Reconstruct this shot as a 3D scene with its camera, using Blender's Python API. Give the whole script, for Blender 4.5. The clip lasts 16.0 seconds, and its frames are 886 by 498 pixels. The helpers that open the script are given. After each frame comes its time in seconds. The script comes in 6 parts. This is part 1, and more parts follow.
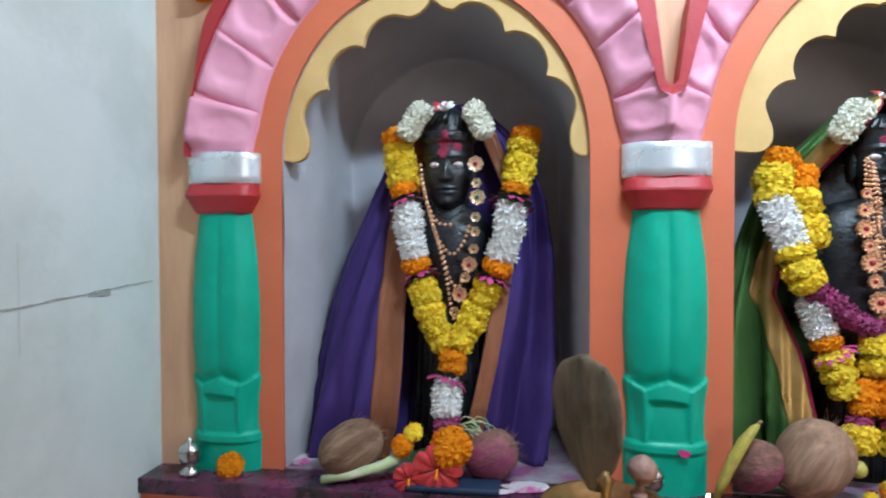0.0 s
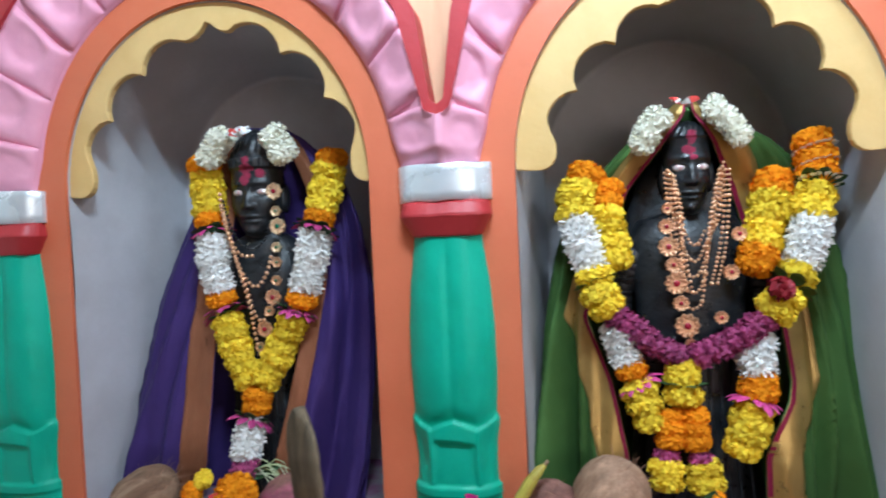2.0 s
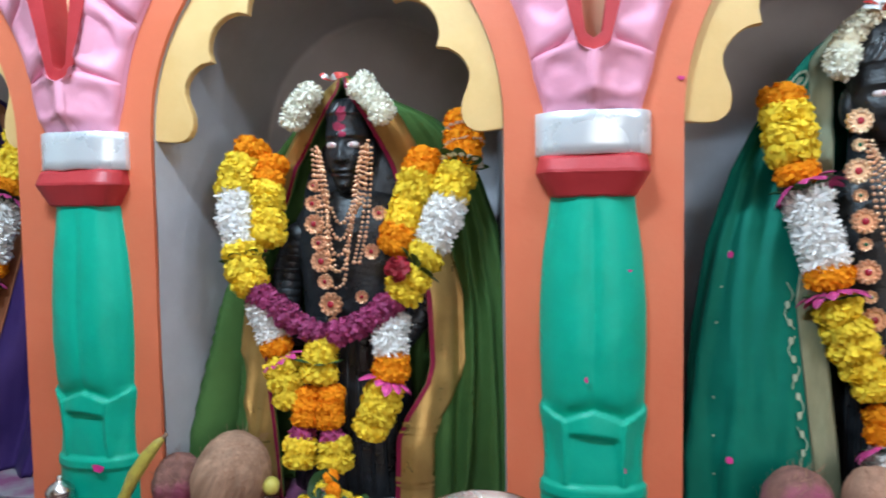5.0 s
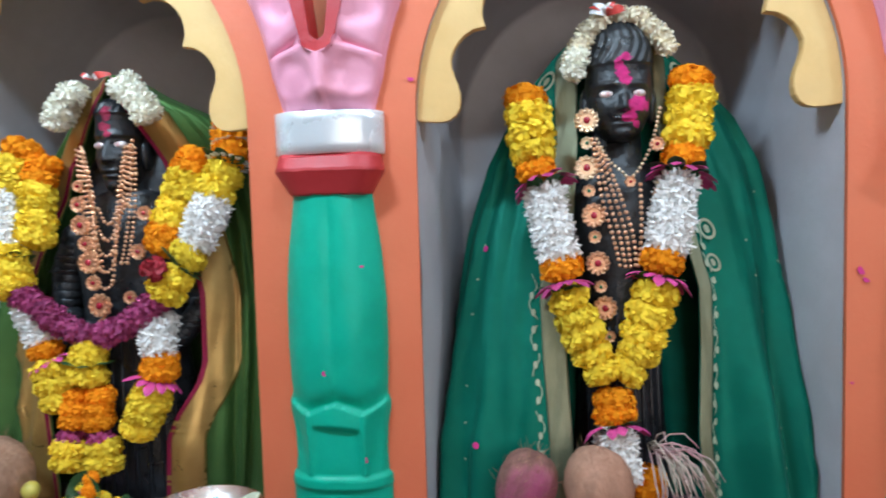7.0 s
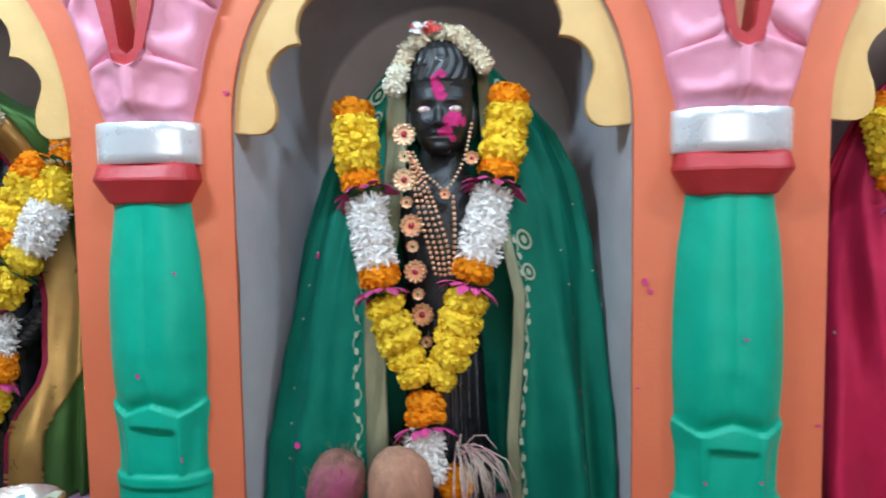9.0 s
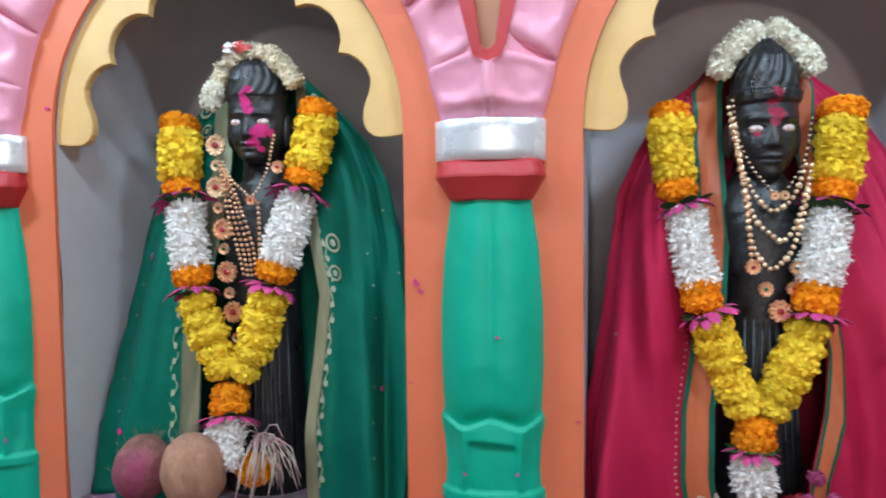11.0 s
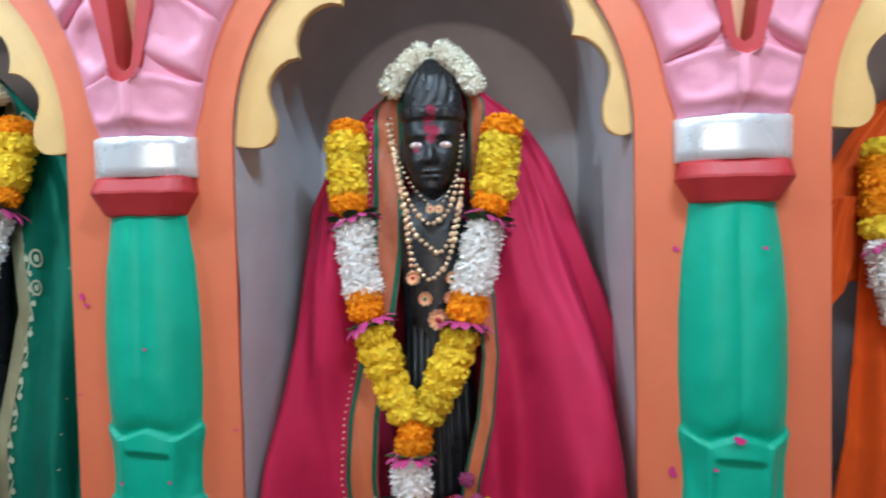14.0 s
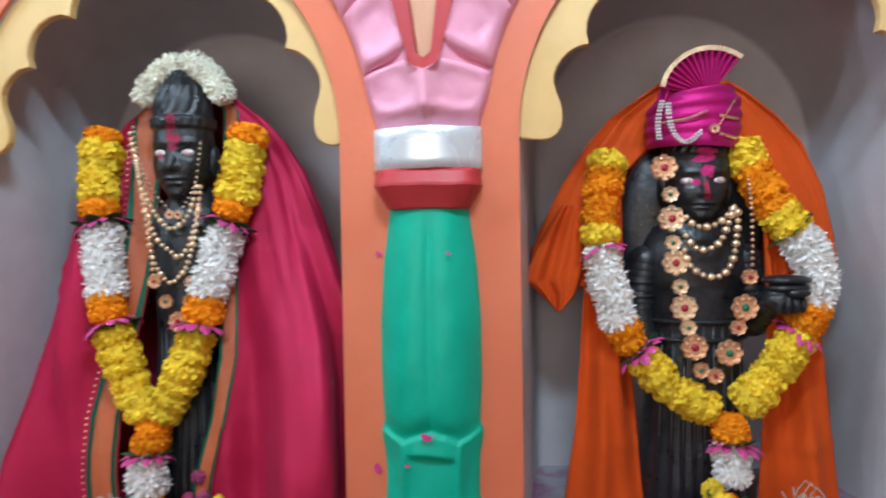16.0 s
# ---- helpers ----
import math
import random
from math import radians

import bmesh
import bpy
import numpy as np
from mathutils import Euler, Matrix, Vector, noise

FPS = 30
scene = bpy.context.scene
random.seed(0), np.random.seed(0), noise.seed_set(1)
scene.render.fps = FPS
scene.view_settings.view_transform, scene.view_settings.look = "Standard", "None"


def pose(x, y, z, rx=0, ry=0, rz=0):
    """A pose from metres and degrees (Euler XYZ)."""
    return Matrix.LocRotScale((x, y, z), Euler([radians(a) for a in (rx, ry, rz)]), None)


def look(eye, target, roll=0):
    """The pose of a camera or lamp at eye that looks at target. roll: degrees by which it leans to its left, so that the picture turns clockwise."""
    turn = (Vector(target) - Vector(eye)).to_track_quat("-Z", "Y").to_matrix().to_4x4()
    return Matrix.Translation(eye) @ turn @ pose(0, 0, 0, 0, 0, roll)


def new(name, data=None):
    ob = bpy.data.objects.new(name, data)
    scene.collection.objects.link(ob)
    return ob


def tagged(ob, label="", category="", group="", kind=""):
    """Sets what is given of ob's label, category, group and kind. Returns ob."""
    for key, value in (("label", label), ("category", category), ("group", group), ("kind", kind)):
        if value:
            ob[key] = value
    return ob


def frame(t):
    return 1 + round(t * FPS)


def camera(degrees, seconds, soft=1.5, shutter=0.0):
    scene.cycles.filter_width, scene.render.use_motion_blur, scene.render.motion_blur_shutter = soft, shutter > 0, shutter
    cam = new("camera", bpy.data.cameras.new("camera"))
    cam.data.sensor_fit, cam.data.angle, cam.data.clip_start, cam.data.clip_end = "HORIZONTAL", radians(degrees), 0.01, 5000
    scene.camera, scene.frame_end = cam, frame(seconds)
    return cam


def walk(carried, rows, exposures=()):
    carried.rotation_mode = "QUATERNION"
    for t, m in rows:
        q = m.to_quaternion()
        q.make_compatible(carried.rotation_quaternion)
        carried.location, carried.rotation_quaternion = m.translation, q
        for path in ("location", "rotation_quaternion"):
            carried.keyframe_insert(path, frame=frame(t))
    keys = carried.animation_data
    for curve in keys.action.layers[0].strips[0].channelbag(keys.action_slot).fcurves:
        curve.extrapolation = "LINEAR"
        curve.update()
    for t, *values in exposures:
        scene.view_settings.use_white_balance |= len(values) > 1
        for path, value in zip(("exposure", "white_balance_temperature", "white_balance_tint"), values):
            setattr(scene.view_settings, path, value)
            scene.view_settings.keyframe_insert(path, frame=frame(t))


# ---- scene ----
cam = camera(70.0, 16.0, soft=1.75, shutter=0.6)
PATH = [
    (0, (-0.145, -1.182, 1.449), (-0.446, 0.794, 1.402), -0.2),
    (0.5, (-0.033, -1.153, 1.478), (-0.355, 0.82, 1.425), -0.9),
    (1, (0.091, -1.123, 1.489), (-0.246, 0.848, 1.446), -1.8),
    (1.5, (0.168, -1.083, 1.488), (-0.18, 0.887, 1.445), -2.5),
    (2, (0.259, -1.044, 1.499), (-0.101, 0.923, 1.443), -2.6),
    (2.5, (0.397, -1.024, 1.493), (-0.01, 0.933, 1.455), -2.4),
    (3, (0.522, -1.017, 1.476), (0.095, 0.936, 1.416), -2.3),
    (3.5, (0.612, -0.977, 1.458), (0.218, 0.983, 1.386), -1.7),
    (4, (0.695, -0.942, 1.464), (0.31, 1.019, 1.376), -1.2),
    (4.2, (0.723, -0.928, 1.465), (0.336, 1.032, 1.374), -1.0),
    (6.5, (1.064, -0.947, 1.466), (0.832, 1.036, 1.346), -1.4),
    (7, (1.137, -0.914, 1.463), (0.94, 1.072, 1.343), -1.6),
    (7.5, (1.182, -0.897, 1.487), (1.043, 1.092, 1.334), -1.1),
    (8, (1.235, -0.874, 1.473), (1.13, 1.118, 1.323), -1.2),
    (8.5, (1.295, -0.896, 1.48), (1.184, 1.095, 1.333), -1.1),
    (8.7, (1.332, -0.915, 1.481), (1.21, 1.077, 1.338), -1.0),
    (11, (1.788, -0.958, 1.465), (1.521, 1.022, 1.367), -0.7),
    (11.5, (1.867, -0.957, 1.476), (1.635, 1.027, 1.379), -0.9),
    (12, (1.955, -0.973, 1.469), (1.734, 1.012, 1.371), -1.1),
    (12.5, (2.042, -0.989, 1.464), (1.806, 0.994, 1.369), -1.1),
    (13, (2.097, -0.978, 1.454), (1.861, 1.006, 1.37), -1.3),
    (13.5, (2.182, -0.951, 1.454), (1.96, 1.035, 1.39), -1.1),
    (14, (2.283, -0.936, 1.466), (2.082, 1.053, 1.393), -1.2),
    (14.5, (2.401, -0.956, 1.471), (2.208, 1.034, 1.397), -1.4),
    (15, (2.511, -0.979, 1.461), (2.325, 1.011, 1.389), -1.3),
    (15.5, (2.599, -0.974, 1.453), (2.423, 1.017, 1.385), -1.3),
    (16, (2.694, -0.937, 1.457), (2.535, 1.056, 1.404), -0.9),
]
walk(cam, [(t, look(eye, target, roll)) for t, eye, target, roll in PATH])

# ---- world, lights, exposure ----
world = bpy.data.worlds.new("world")
scene.world = world
world.use_nodes = True
wn = world.node_tree.nodes
sky = wn.new("ShaderNodeTexSky")
sky.sky_type, sky.sun_disc, sky.sun_elevation, sky.sun_rotation = "NISHITA", False, radians(38), radians(200)
world.node_tree.links.new(sky.outputs[0], wn["Background"].inputs[0])
wn["Background"].inputs[1].default_value = 0.10


def area_lamp(name, m, sx, sy, watts, colour):
    data = bpy.data.lights.new(name, "AREA")
    data.shape, data.size, data.size_y, data.energy, data.color = "RECTANGLE", sx, sy, watts, colour
    ob = new(name, data)
    ob.matrix_world = m
    return tagged(ob, kind="structure")


# three short lamps that wash the niches from above and an added warm front fill
area_lamp("wash_light", look((0.32, -0.92, 2.58), (0.32, -0.1, 2.38)), 0.45, 0.05, 28.0, (0.70, 0.96, 1.20))
# middle lamp added to brighten the stretch between the outer two and soften shadows
area_lamp("wash_light", look((1.55, -0.92, 2.58), (1.55, -0.1, 2.38)), 0.45, 0.05, 11.0, (0.70, 0.96, 1.20))
area_lamp("wash_light", look((2.78, -0.92, 2.56), (2.78, -0.1, 2.36)), 0.45, 0.05, 19.5, (0.70, 0.96, 1.20))
# unseen fill lamp, added to warm the fronts and the niches' back walls
area_lamp("front_fill", look((2.2, -3.15, 1.65), (2.2, 0, 1.60)), 2.4, 1.3, 21.5, (0.97, 0.86, 0.82))


# ---- materials ----
def mat(name, col, rough=0.5, metal=0.0, var=0.10, scale=14.0, bump=0.15, bscale=160.0, spec=0.5, col2=None, amount=0.0,
        stain_scale=5.0, coat=0.0, sheen=0.0, rvar=0.12, by_object=0.0, sharp=(0.45, 0.6), stretch=1.0, soft=0.0):
    """Principled surface: base colour varied by a middling noise, stains of a second colour, fine relief, uneven gloss."""
    m = bpy.data.materials.new(name)
    m.use_nodes = True
    nt = m.node_tree
    N, L = nt.nodes, nt.links
    b = N["Principled BSDF"]
    tc = N.new("ShaderNodeTexCoord")
    where = tc.outputs["Object"]
    if stretch != 1.0:
        mp = N.new("ShaderNodeMapping")
        mp.inputs["Scale"].default_value = (1, 1, stretch)
        L.new(where, mp.inputs[0])
        where = mp.outputs[0]

    def noise_tex(s, detail=5.0, r=0.6):
        n = N.new("ShaderNodeTexNoise")
        n.inputs["Scale"].default_value, n.inputs["Detail"].default_value, n.inputs["Roughness"].default_value = s, detail, r
        L.new(where, n.inputs["Vector"])
        return n

    def mixer(fac, a, c):
        x = N.new("ShaderNodeMix")
        x.data_type = "RGBA"
        for sock, v in ((x.inputs[6], a), (x.inputs[7], c)):
            if hasattr(v, "links"):
                L.new(v, sock)
            else:
                sock.default_value = (*v, 1)
        L.new(fac, x.inputs[0])
        return x.outputs[2]

    def ramp(src, lo, hi):
        r = N.new("ShaderNodeMapRange")
        r.inputs[1].default_value, r.inputs[2].default_value = lo, hi
        L.new(src, r.inputs[0])
        return r.outputs[0]

    n1 = noise_tex(scale)
    lo, hi = [c * (1 - var) for c in col], [min(1, c * (1 + var)) for c in col]
    out = mixer(ramp(n1.outputs[0], 0.3, 0.7), lo, hi)
    if col2:
        n2 = noise_tex(stain_scale, 7.0, 0.65)
        f = N.new("ShaderNodeMath")
        f.operation = "MULTIPLY"
        f.inputs[1].default_value = amount
        L.new(ramp(n2.outputs[0], *sharp), f.inputs[0])
        out = mixer(f.outputs[0], out, col2)
    if by_object:
        info = N.new("ShaderNodeObjectInfo")
        hsv = N.new("ShaderNodeHueSaturation")
        hsv.inputs["Hue"].default_value = 0.5
        L.new(ramp(info.outputs["Random"], 0.0, 1.0), hsv.inputs["Value"])
        v = hsv.inputs["Value"].links[0].from_node
        v.inputs[3].default_value, v.inputs[4].default_value = 1 - by_object, 1 + by_object
        L.new(out, hsv.inputs["Color"])
        out = hsv.outputs[0]
    L.new(out, b.inputs["Base Color"])
    n3 = noise_tex(bscale, 4.0)
    bp = N.new("ShaderNodeBump")
    bp.inputs["Strength"].default_value, bp.inputs["Distance"].default_value = bump, 0.004
    L.new(n3.outputs[0], bp.inputs["Height"])
    L.new(bp.outputs[0], b.inputs["Normal"])
    r = N.new("ShaderNodeMapRange")
    r.inputs[1].default_value, r.inputs[2].default_value = 0.3, 0.7
    r.inputs[3].default_value, r.inputs[4].default_value = max(0.03, rough - rvar), min(1, rough + rvar)
    L.new(n1.outputs[0], r.inputs[0])
    L.new(r.outputs[0], b.inputs["Roughness"])
    b.inputs["Metallic"].default_value = metal
    b.inputs["Specular IOR Level"].default_value = spec
    b.inputs["Coat Weight"].default_value = coat
    b.inputs["Coat Roughness"].default_value = 0.25
    b.inputs["Sheen Weight"].default_value = sheen
    b.inputs["Subsurface Weight"].default_value = soft
    b.inputs["Subsurface Scale"].default_value = 0.006
    return m


ORANGE = mat("orange_enamel_paint", (0.70, 0.175, 0.082), 0.5, var=0.06, bump=0.12, bscale=90, col2=(0.60, 0.12, 0.05), amount=0.35, stain_scale=7)
PEACH = mat("peach_paint", (0.72, 0.42, 0.25), 0.6, var=0.12, scale=22, bump=0.25, bscale=60, col2=(0.55, 0.28, 0.16), amount=0.45, stain_scale=16, stretch=0.14)
PINK = mat("pink_paint", (0.84, 0.37, 0.49), 0.5, var=0.05, bump=0.15, bscale=70, col2=(0.75, 0.29, 0.41), amount=0.4, stain_scale=9)
RED = mat("dark_red_paint", (0.45, 0.030, 0.036), 0.5, var=0.10, bump=0.25, bscale=80)
GREEN = mat("sea_green_gloss_paint", (0.0, 0.41, 0.27), 0.42, spec=0.3, var=0.05, bump=0.12, bscale=60, col2=(0.0, 0.33, 0.20), amount=0.35, stain_scale=9, rvar=0.07)
SILVER = mat("silver_paint", (0.76, 0.82, 0.85), 0.30, metal=0.45, var=0.03, scale=12, bump=0.10, bscale=30, rvar=0.07)
CREAM = mat("ochre_cream_paint", (0.71, 0.47, 0.19), 0.5, var=0.06, bump=0.12, bscale=110, col2=(0.62, 0.36, 0.10), amount=0.3, stain_scale=10)
NICHE = mat("niche_grey_paint", (0.495, 0.485, 0.510), 0.5, var=0.07, bump=0.2, bscale=70, col2=(0.43, 0.41, 0.42), amount=0.35, stain_scale=6)
WALL = mat("white_distemper_wall", (0.66, 0.76, 0.75), 0.7, var=0.04, scale=5, bump=0.25, bscale=60, col2=(0.52, 0.62, 0.59), amount=0.6, stain_scale=3.5)
CRACK = mat("crack_filler", (0.36, 0.40, 0.39), 0.9, var=0.3, scale=90)
SLAB = mat("dark_polished_slab", (0.035, 0.022, 0.026), 0.3, var=0.3, scale=40, col2=(0.28, 0.05, 0.16), amount=0.55, stain_scale=9)
MARBLE = mat("niche_floor_tile", (0.32, 0.30, 0.32), 0.45, var=0.2, scale=12, col2=(0.26, 0.04, 0.15), amount=0.85, stain_scale=10)
# unseen floor, kept dark so that less red light bounces upwards
FLOOR = mat("floor_tile", (0.26, 0.15, 0.12), 0.35, var=0.1, scale=6)
CEIL = mat("ceiling_paint", (0.72, 0.62, 0.54), 0.8, var=0.03)
# for the unseen walls, kept warm so that their bounce tints the shade
ROOM = mat("cream_bounce_paint", (0.56, 0.44, 0.39), 0.75, var=0.04, scale=5)
STONE = mat("black_oiled_stone", (0.013, 0.0145, 0.017), 0.35, var=0.5, scale=40, bump=0.42, bscale=110, col2=(0.020, 0.024, 0.028), amount=0.5, stain_scale=16, spec=0.5)
EYE = mat("silver_eye", (0.64, 0.54, 0.52), 0.3, metal=0.3, var=0.1)
KUMKUM = mat("magenta_powder", (0.50, 0.018, 0.15), 0.9, var=0.3, scale=80, bump=0.6)
VERMILION = mat("vermilion_powder", (0.27, 0.018, 0.05), 0.9, var=0.3, scale=80, bump=0.6)

TOP, SPRING, BASE, DEPTH = 2.7, 1.60, 0.985, 0.33
PILLARS = (-0.760, 0.078, 0.887, 1.733, 2.600)
# centre and half width of each opening
NICHES = ((-0.349, 0.295), (0.478, 0.284), (1.306, 0.294), (2.168, 0.299), (3.036, 0.302))
ARCH_H = 0.328
LEFT_X, RIGHT_X, BACK_Y = -0.905, 3.95, -3.2


def finish(name, bm, materials, parent=None, label="", smooth=False, category="", group="", kind=""):
    me = bpy.data.meshes.new(name)
    bmesh.ops.recalc_face_normals(bm, faces=bm.faces[:])
    bm.to_mesh(me)
    bm.free()
    for m in materials if isinstance(materials, (list, tuple)) else [materials]:
        me.materials.append(m)
    if smooth:
        me.polygons.foreach_set("use_smooth", [True] * len(me.polygons))
    ob = new(name, me)
    if parent:
        ob.parent = parent
    return tagged(ob, label, category, group, kind)


def part(name, bm, materials, parent, label="", smooth=False):
    return finish(name, bm, materials, parent, label, smooth)


def thing(name, label, category, group="", at=(0, 0, 0), kind=""):
    ob = new(name)
    ob.location = at
    ob.empty_display_size = 0.05
    return tagged(ob, label, category, group, kind)


def add_box(bm, x0, x1, y0, y1, z0, z1, bevel=0.0, mi=0):
    vs = [bm.verts.new((x, y, z)) for x in (x0, x1) for y in (y0, y1) for z in (z0, z1)]
    fs = [bm.faces.new([vs[i] for i in f]) for f in ((0, 1, 3, 2), (4, 6, 7, 5), (0, 4, 5, 1), (2, 3, 7, 6), (0, 2, 6, 4), (1, 5, 7, 3))]
    for f in fs:
        f.material_index = mi
    if bevel:
        es = list({e for f in fs for e in f.edges})
        bmesh.ops.bevel(bm, geom=es, offset=bevel, segments=2, affect="EDGES", profile=0.6)


def box_obj(name, x0, x1, y0, y1, z0, z1, m, bevel=0.0, **k):
    bm = bmesh.new()
    add_box(bm, x0, x1, y0, y1, z0, z1, bevel)
    return finish(name, bm, m, **k)


def sheet(bm, rows, mi=0, closed=False):
    """Quads between rows of points of equal length. Returns the vertex rows."""
    vr = [[bm.verts.new(p) for p in row] for row in rows]
    n = len(rows[0])
    for a, c in zip(vr, vr[1:]):
        for j in range(n if closed else n - 1):
            k = (j + 1) % n
            f = bm.faces.new((a[j], a[k], c[k], c[j]))
            f.material_index = mi
    return vr


def ring(cx, cy, z, rx, ry, n=20, power=2.0):
    pts = []
    for i in range(n):
        t = 2 * math.pi * i / n
        c, s = math.cos(t), math.sin(t)
        pts.append((cx + rx * math.copysign(abs(c) ** (2 / power), c), cy + ry * math.copysign(abs(s) ** (2 / power), s), z))
    return pts


def loft(bm, rows, n=20, mi=0, power=2.0, caps=True):
    """rows of (z, cx, cy, rx, ry)."""
    vr = sheet(bm, [ring(cx, cy, z, rx, ry, n, power) for z, cx, cy, rx, ry in rows], mi, True)
    if caps:
        for r in (vr[0], vr[-1]):
            bm.faces.new(r).material_index = mi
    return vr


def lerp_list(table, v):
    """Value of a table of (key, value...) at v, keys rising."""
    if v <= table[0][0]:
        return table[0][1:]
    for a, c in zip(table, table[1:]):
        if v <= c[0]:
            f = (v - a[0]) / (c[0] - a[0])
            return tuple(p + (q - p) * f for p, q in zip(a[1:], c[1:]))
    return table[-1][1:]


# ---- large structure ----
def reach(i):
    """How far the ring of niche i runs to the middle of the pillar on its left and right."""
    cx = NICHES[i][0]
    left = cx - PILLARS[i]
    right = PILLARS[i + 1] - cx if i + 1 < len(PILLARS) else 0.43
    return left, right


def outline(i, o, steps=40, jamb=8):
    """Opening outline of niche i pushed outwards by o, from the lower left over the arch to the lower right: (x, z)."""
    cx, a = NICHES[i]
    pts = [(cx - a - o, BASE + (SPRING - BASE) * k / jamb) for k in range(jamb)]
    pts += [(cx - (a + o) * math.cos(math.pi * k / steps), SPRING + (ARCH_H + o) * math.sin(math.pi * k / steps)) for k in range(steps + 1)]
    pts += [(cx + a + o, SPRING - (SPRING - BASE) * (k + 1) / jamb) for k in range(jamb)]
    return pts


def front_wall():
    bm = bmesh.new()
    steps, jamb = 40, 8
    edge_l = LEFT_X
    for i, (cx, a) in enumerate(NICHES):
        dl, dr = reach(i)
        inner = outline(i, 0.0)
        mid = []
        for k, (x, z) in enumerate(inner):
            if k < jamb:
                mid.append((cx - dl, z))
            elif k > jamb + steps:
                mid.append((cx + dr, z))
            else:
                c, s = math.cos(math.pi * (k - jamb) / steps), math.sin(math.pi * (k - jamb) / steps)
                mid.append((cx - (dl if c > 0 else dr) * c, SPRING + 0.42 * s))
        sheet(bm, [[(x, -0.004, z) for x, z in inner], [(x, -0.004, z) for x, z in mid]], 0)
        arch = mid[jamb:jamb + steps + 1]
        sheet(bm, [[(x, -0.004, z) for x, z in arch], [(x, -0.004, TOP) for x, z in arch]], 1)
        # reveal of the opening
        sheet(bm, [[(x, -0.004, z) for x, z in inner], [(x, 0.004, z) for x, z in inner]], 0)
    x0, x1 = PILLARS[0], NICHES[-1][0] + reach(4)[1]
    for xa, xb in ((LEFT_X, x0), (x1, RIGHT_X)):
        sheet(bm, [[(xa, -0.004, BASE), (xb, -0.004, BASE)], [(xa, -0.004, TOP), (xb, -0.004, TOP)]], 1)
    bmesh.ops.remove_doubles(bm, verts=bm.verts[:], dist=0.0005)
    finish("wall_north", bm, (ORANGE, PEACH, WALL), label="painted niche wall in orange and peach enamel", category="wall", kind="structure")


def niche_shell(i):
    """Jambs, vault and back of one niche: straight splayed jambs that meet a flat back wall at a crisp, slightly rounded corner."""
    cx, a = NICHES[i]
    bm = bmesh.new()
    front = outline(i, 0.0)
    back = [(cx + (x - cx) * 0.862, z if z < SPRING else SPRING + (z - SPRING) * 0.825) for x, z in front]

    def between(f, y, shrink=0.0):
        row = []
        for (x0, z0), (x1, z1) in zip(front, back):
            x, z = x0 + (x1 - x0) * f, z0 + (z1 - z0) * f
            k = 1 - shrink / a
            wob = 0.0022 * noise.noise(Vector((x * 7, y * 9, z * 7 + i)))
            row.append((cx + (x - cx) * k + wob, y + wob, z if z < SPRING else SPRING + (z - SPRING) * k))
        return row

    rows = [between(y / DEPTH, y) for y in (0.004, 0.05, 0.10, 0.15, 0.20, 0.25, 0.29)]
    for k in range(5):
        t = math.pi / 2 * k / 4
        rows.append(between(1.0, DEPTH - 0.012 * (1 - math.sin(t)), 0.012 * (1 - math.cos(t))))
    vr = sheet(bm, rows)
    bm.faces.new(vr[-1])
    for f in bm.faces:
        f.smooth = len(f.verts) == 4
    finish(f"niche_{i + 1}", bm, NICHE, label="grey painted arched niche recess", category="niche", group="niches", kind="structure")


front_wall()
for i in range(5):
    niche_shell(i)
box_obj("wall_core", LEFT_X - 0.15, RIGHT_X + 0.15, 0.35, 0.45, 0.0, TOP, WALL, label="plain wall behind the niches", category="wall", kind="structure")
box_obj("wall_west", LEFT_X - 0.15, LEFT_X, BACK_Y, 0.35, 0.0, TOP, WALL, label="off-white distempered plaster wall with cracks", category="wall", kind="structure")
box_obj("wall_east", RIGHT_X, RIGHT_X + 0.15, BACK_Y, 0.35, 0.0, TOP, ROOM, label="unseen plain cream wall that bounces warm light", category="wall", kind="structure")
box_obj("floor", LEFT_X - 0.15, RIGHT_X + 0.15, BACK_Y - 0.15, 0.45, -0.1, 0.0, FLOOR, label="unseen floor toned to bounce little light", category="floor", kind="structure")
box_obj("ceiling", LEFT_X - 0.15, RIGHT_X + 0.15, BACK_Y - 0.15, 0.45, TOP, TOP + 0.1, CEIL, label="plain white ceiling", category="ceiling", kind="structure")
# unseen wall behind the camera, added round the opening of the fill lamp
bm = bmesh.new()
add_box(bm, LEFT_X - 0.15, 1.0, BACK_Y - 0.15, BACK_Y, 0, TOP)
add_box(bm, 3.4, RIGHT_X + 0.15, BACK_Y - 0.15, BACK_Y, 0, TOP)
add_box(bm, 1.0, 3.4, BACK_Y - 0.15, BACK_Y, 0, 1.0)
add_box(bm, 1.0, 3.4, BACK_Y - 0.15, BACK_Y, 2.3, TOP)
finish("wall_south", bm, ROOM, label="unseen cream wall with an opening for the fill lamp", category="wall", kind="structure")
# masonry below the ledge, the dark slab on it and the floor of the niches
box_obj("plinth", LEFT_X, RIGHT_X, -0.072, 0.35, 0.0, BASE - 0.03, ORANGE, label="orange painted plinth under the niches", category="plinth", kind="structure")
box_obj("ledge_slab", LEFT_X, RIGHT_X, -0.085, 0.002, BASE - 0.03, BASE, SLAB, 0.003, label="dark stone ledge slab dusted with magenta powder", category="ledge", kind="structure")
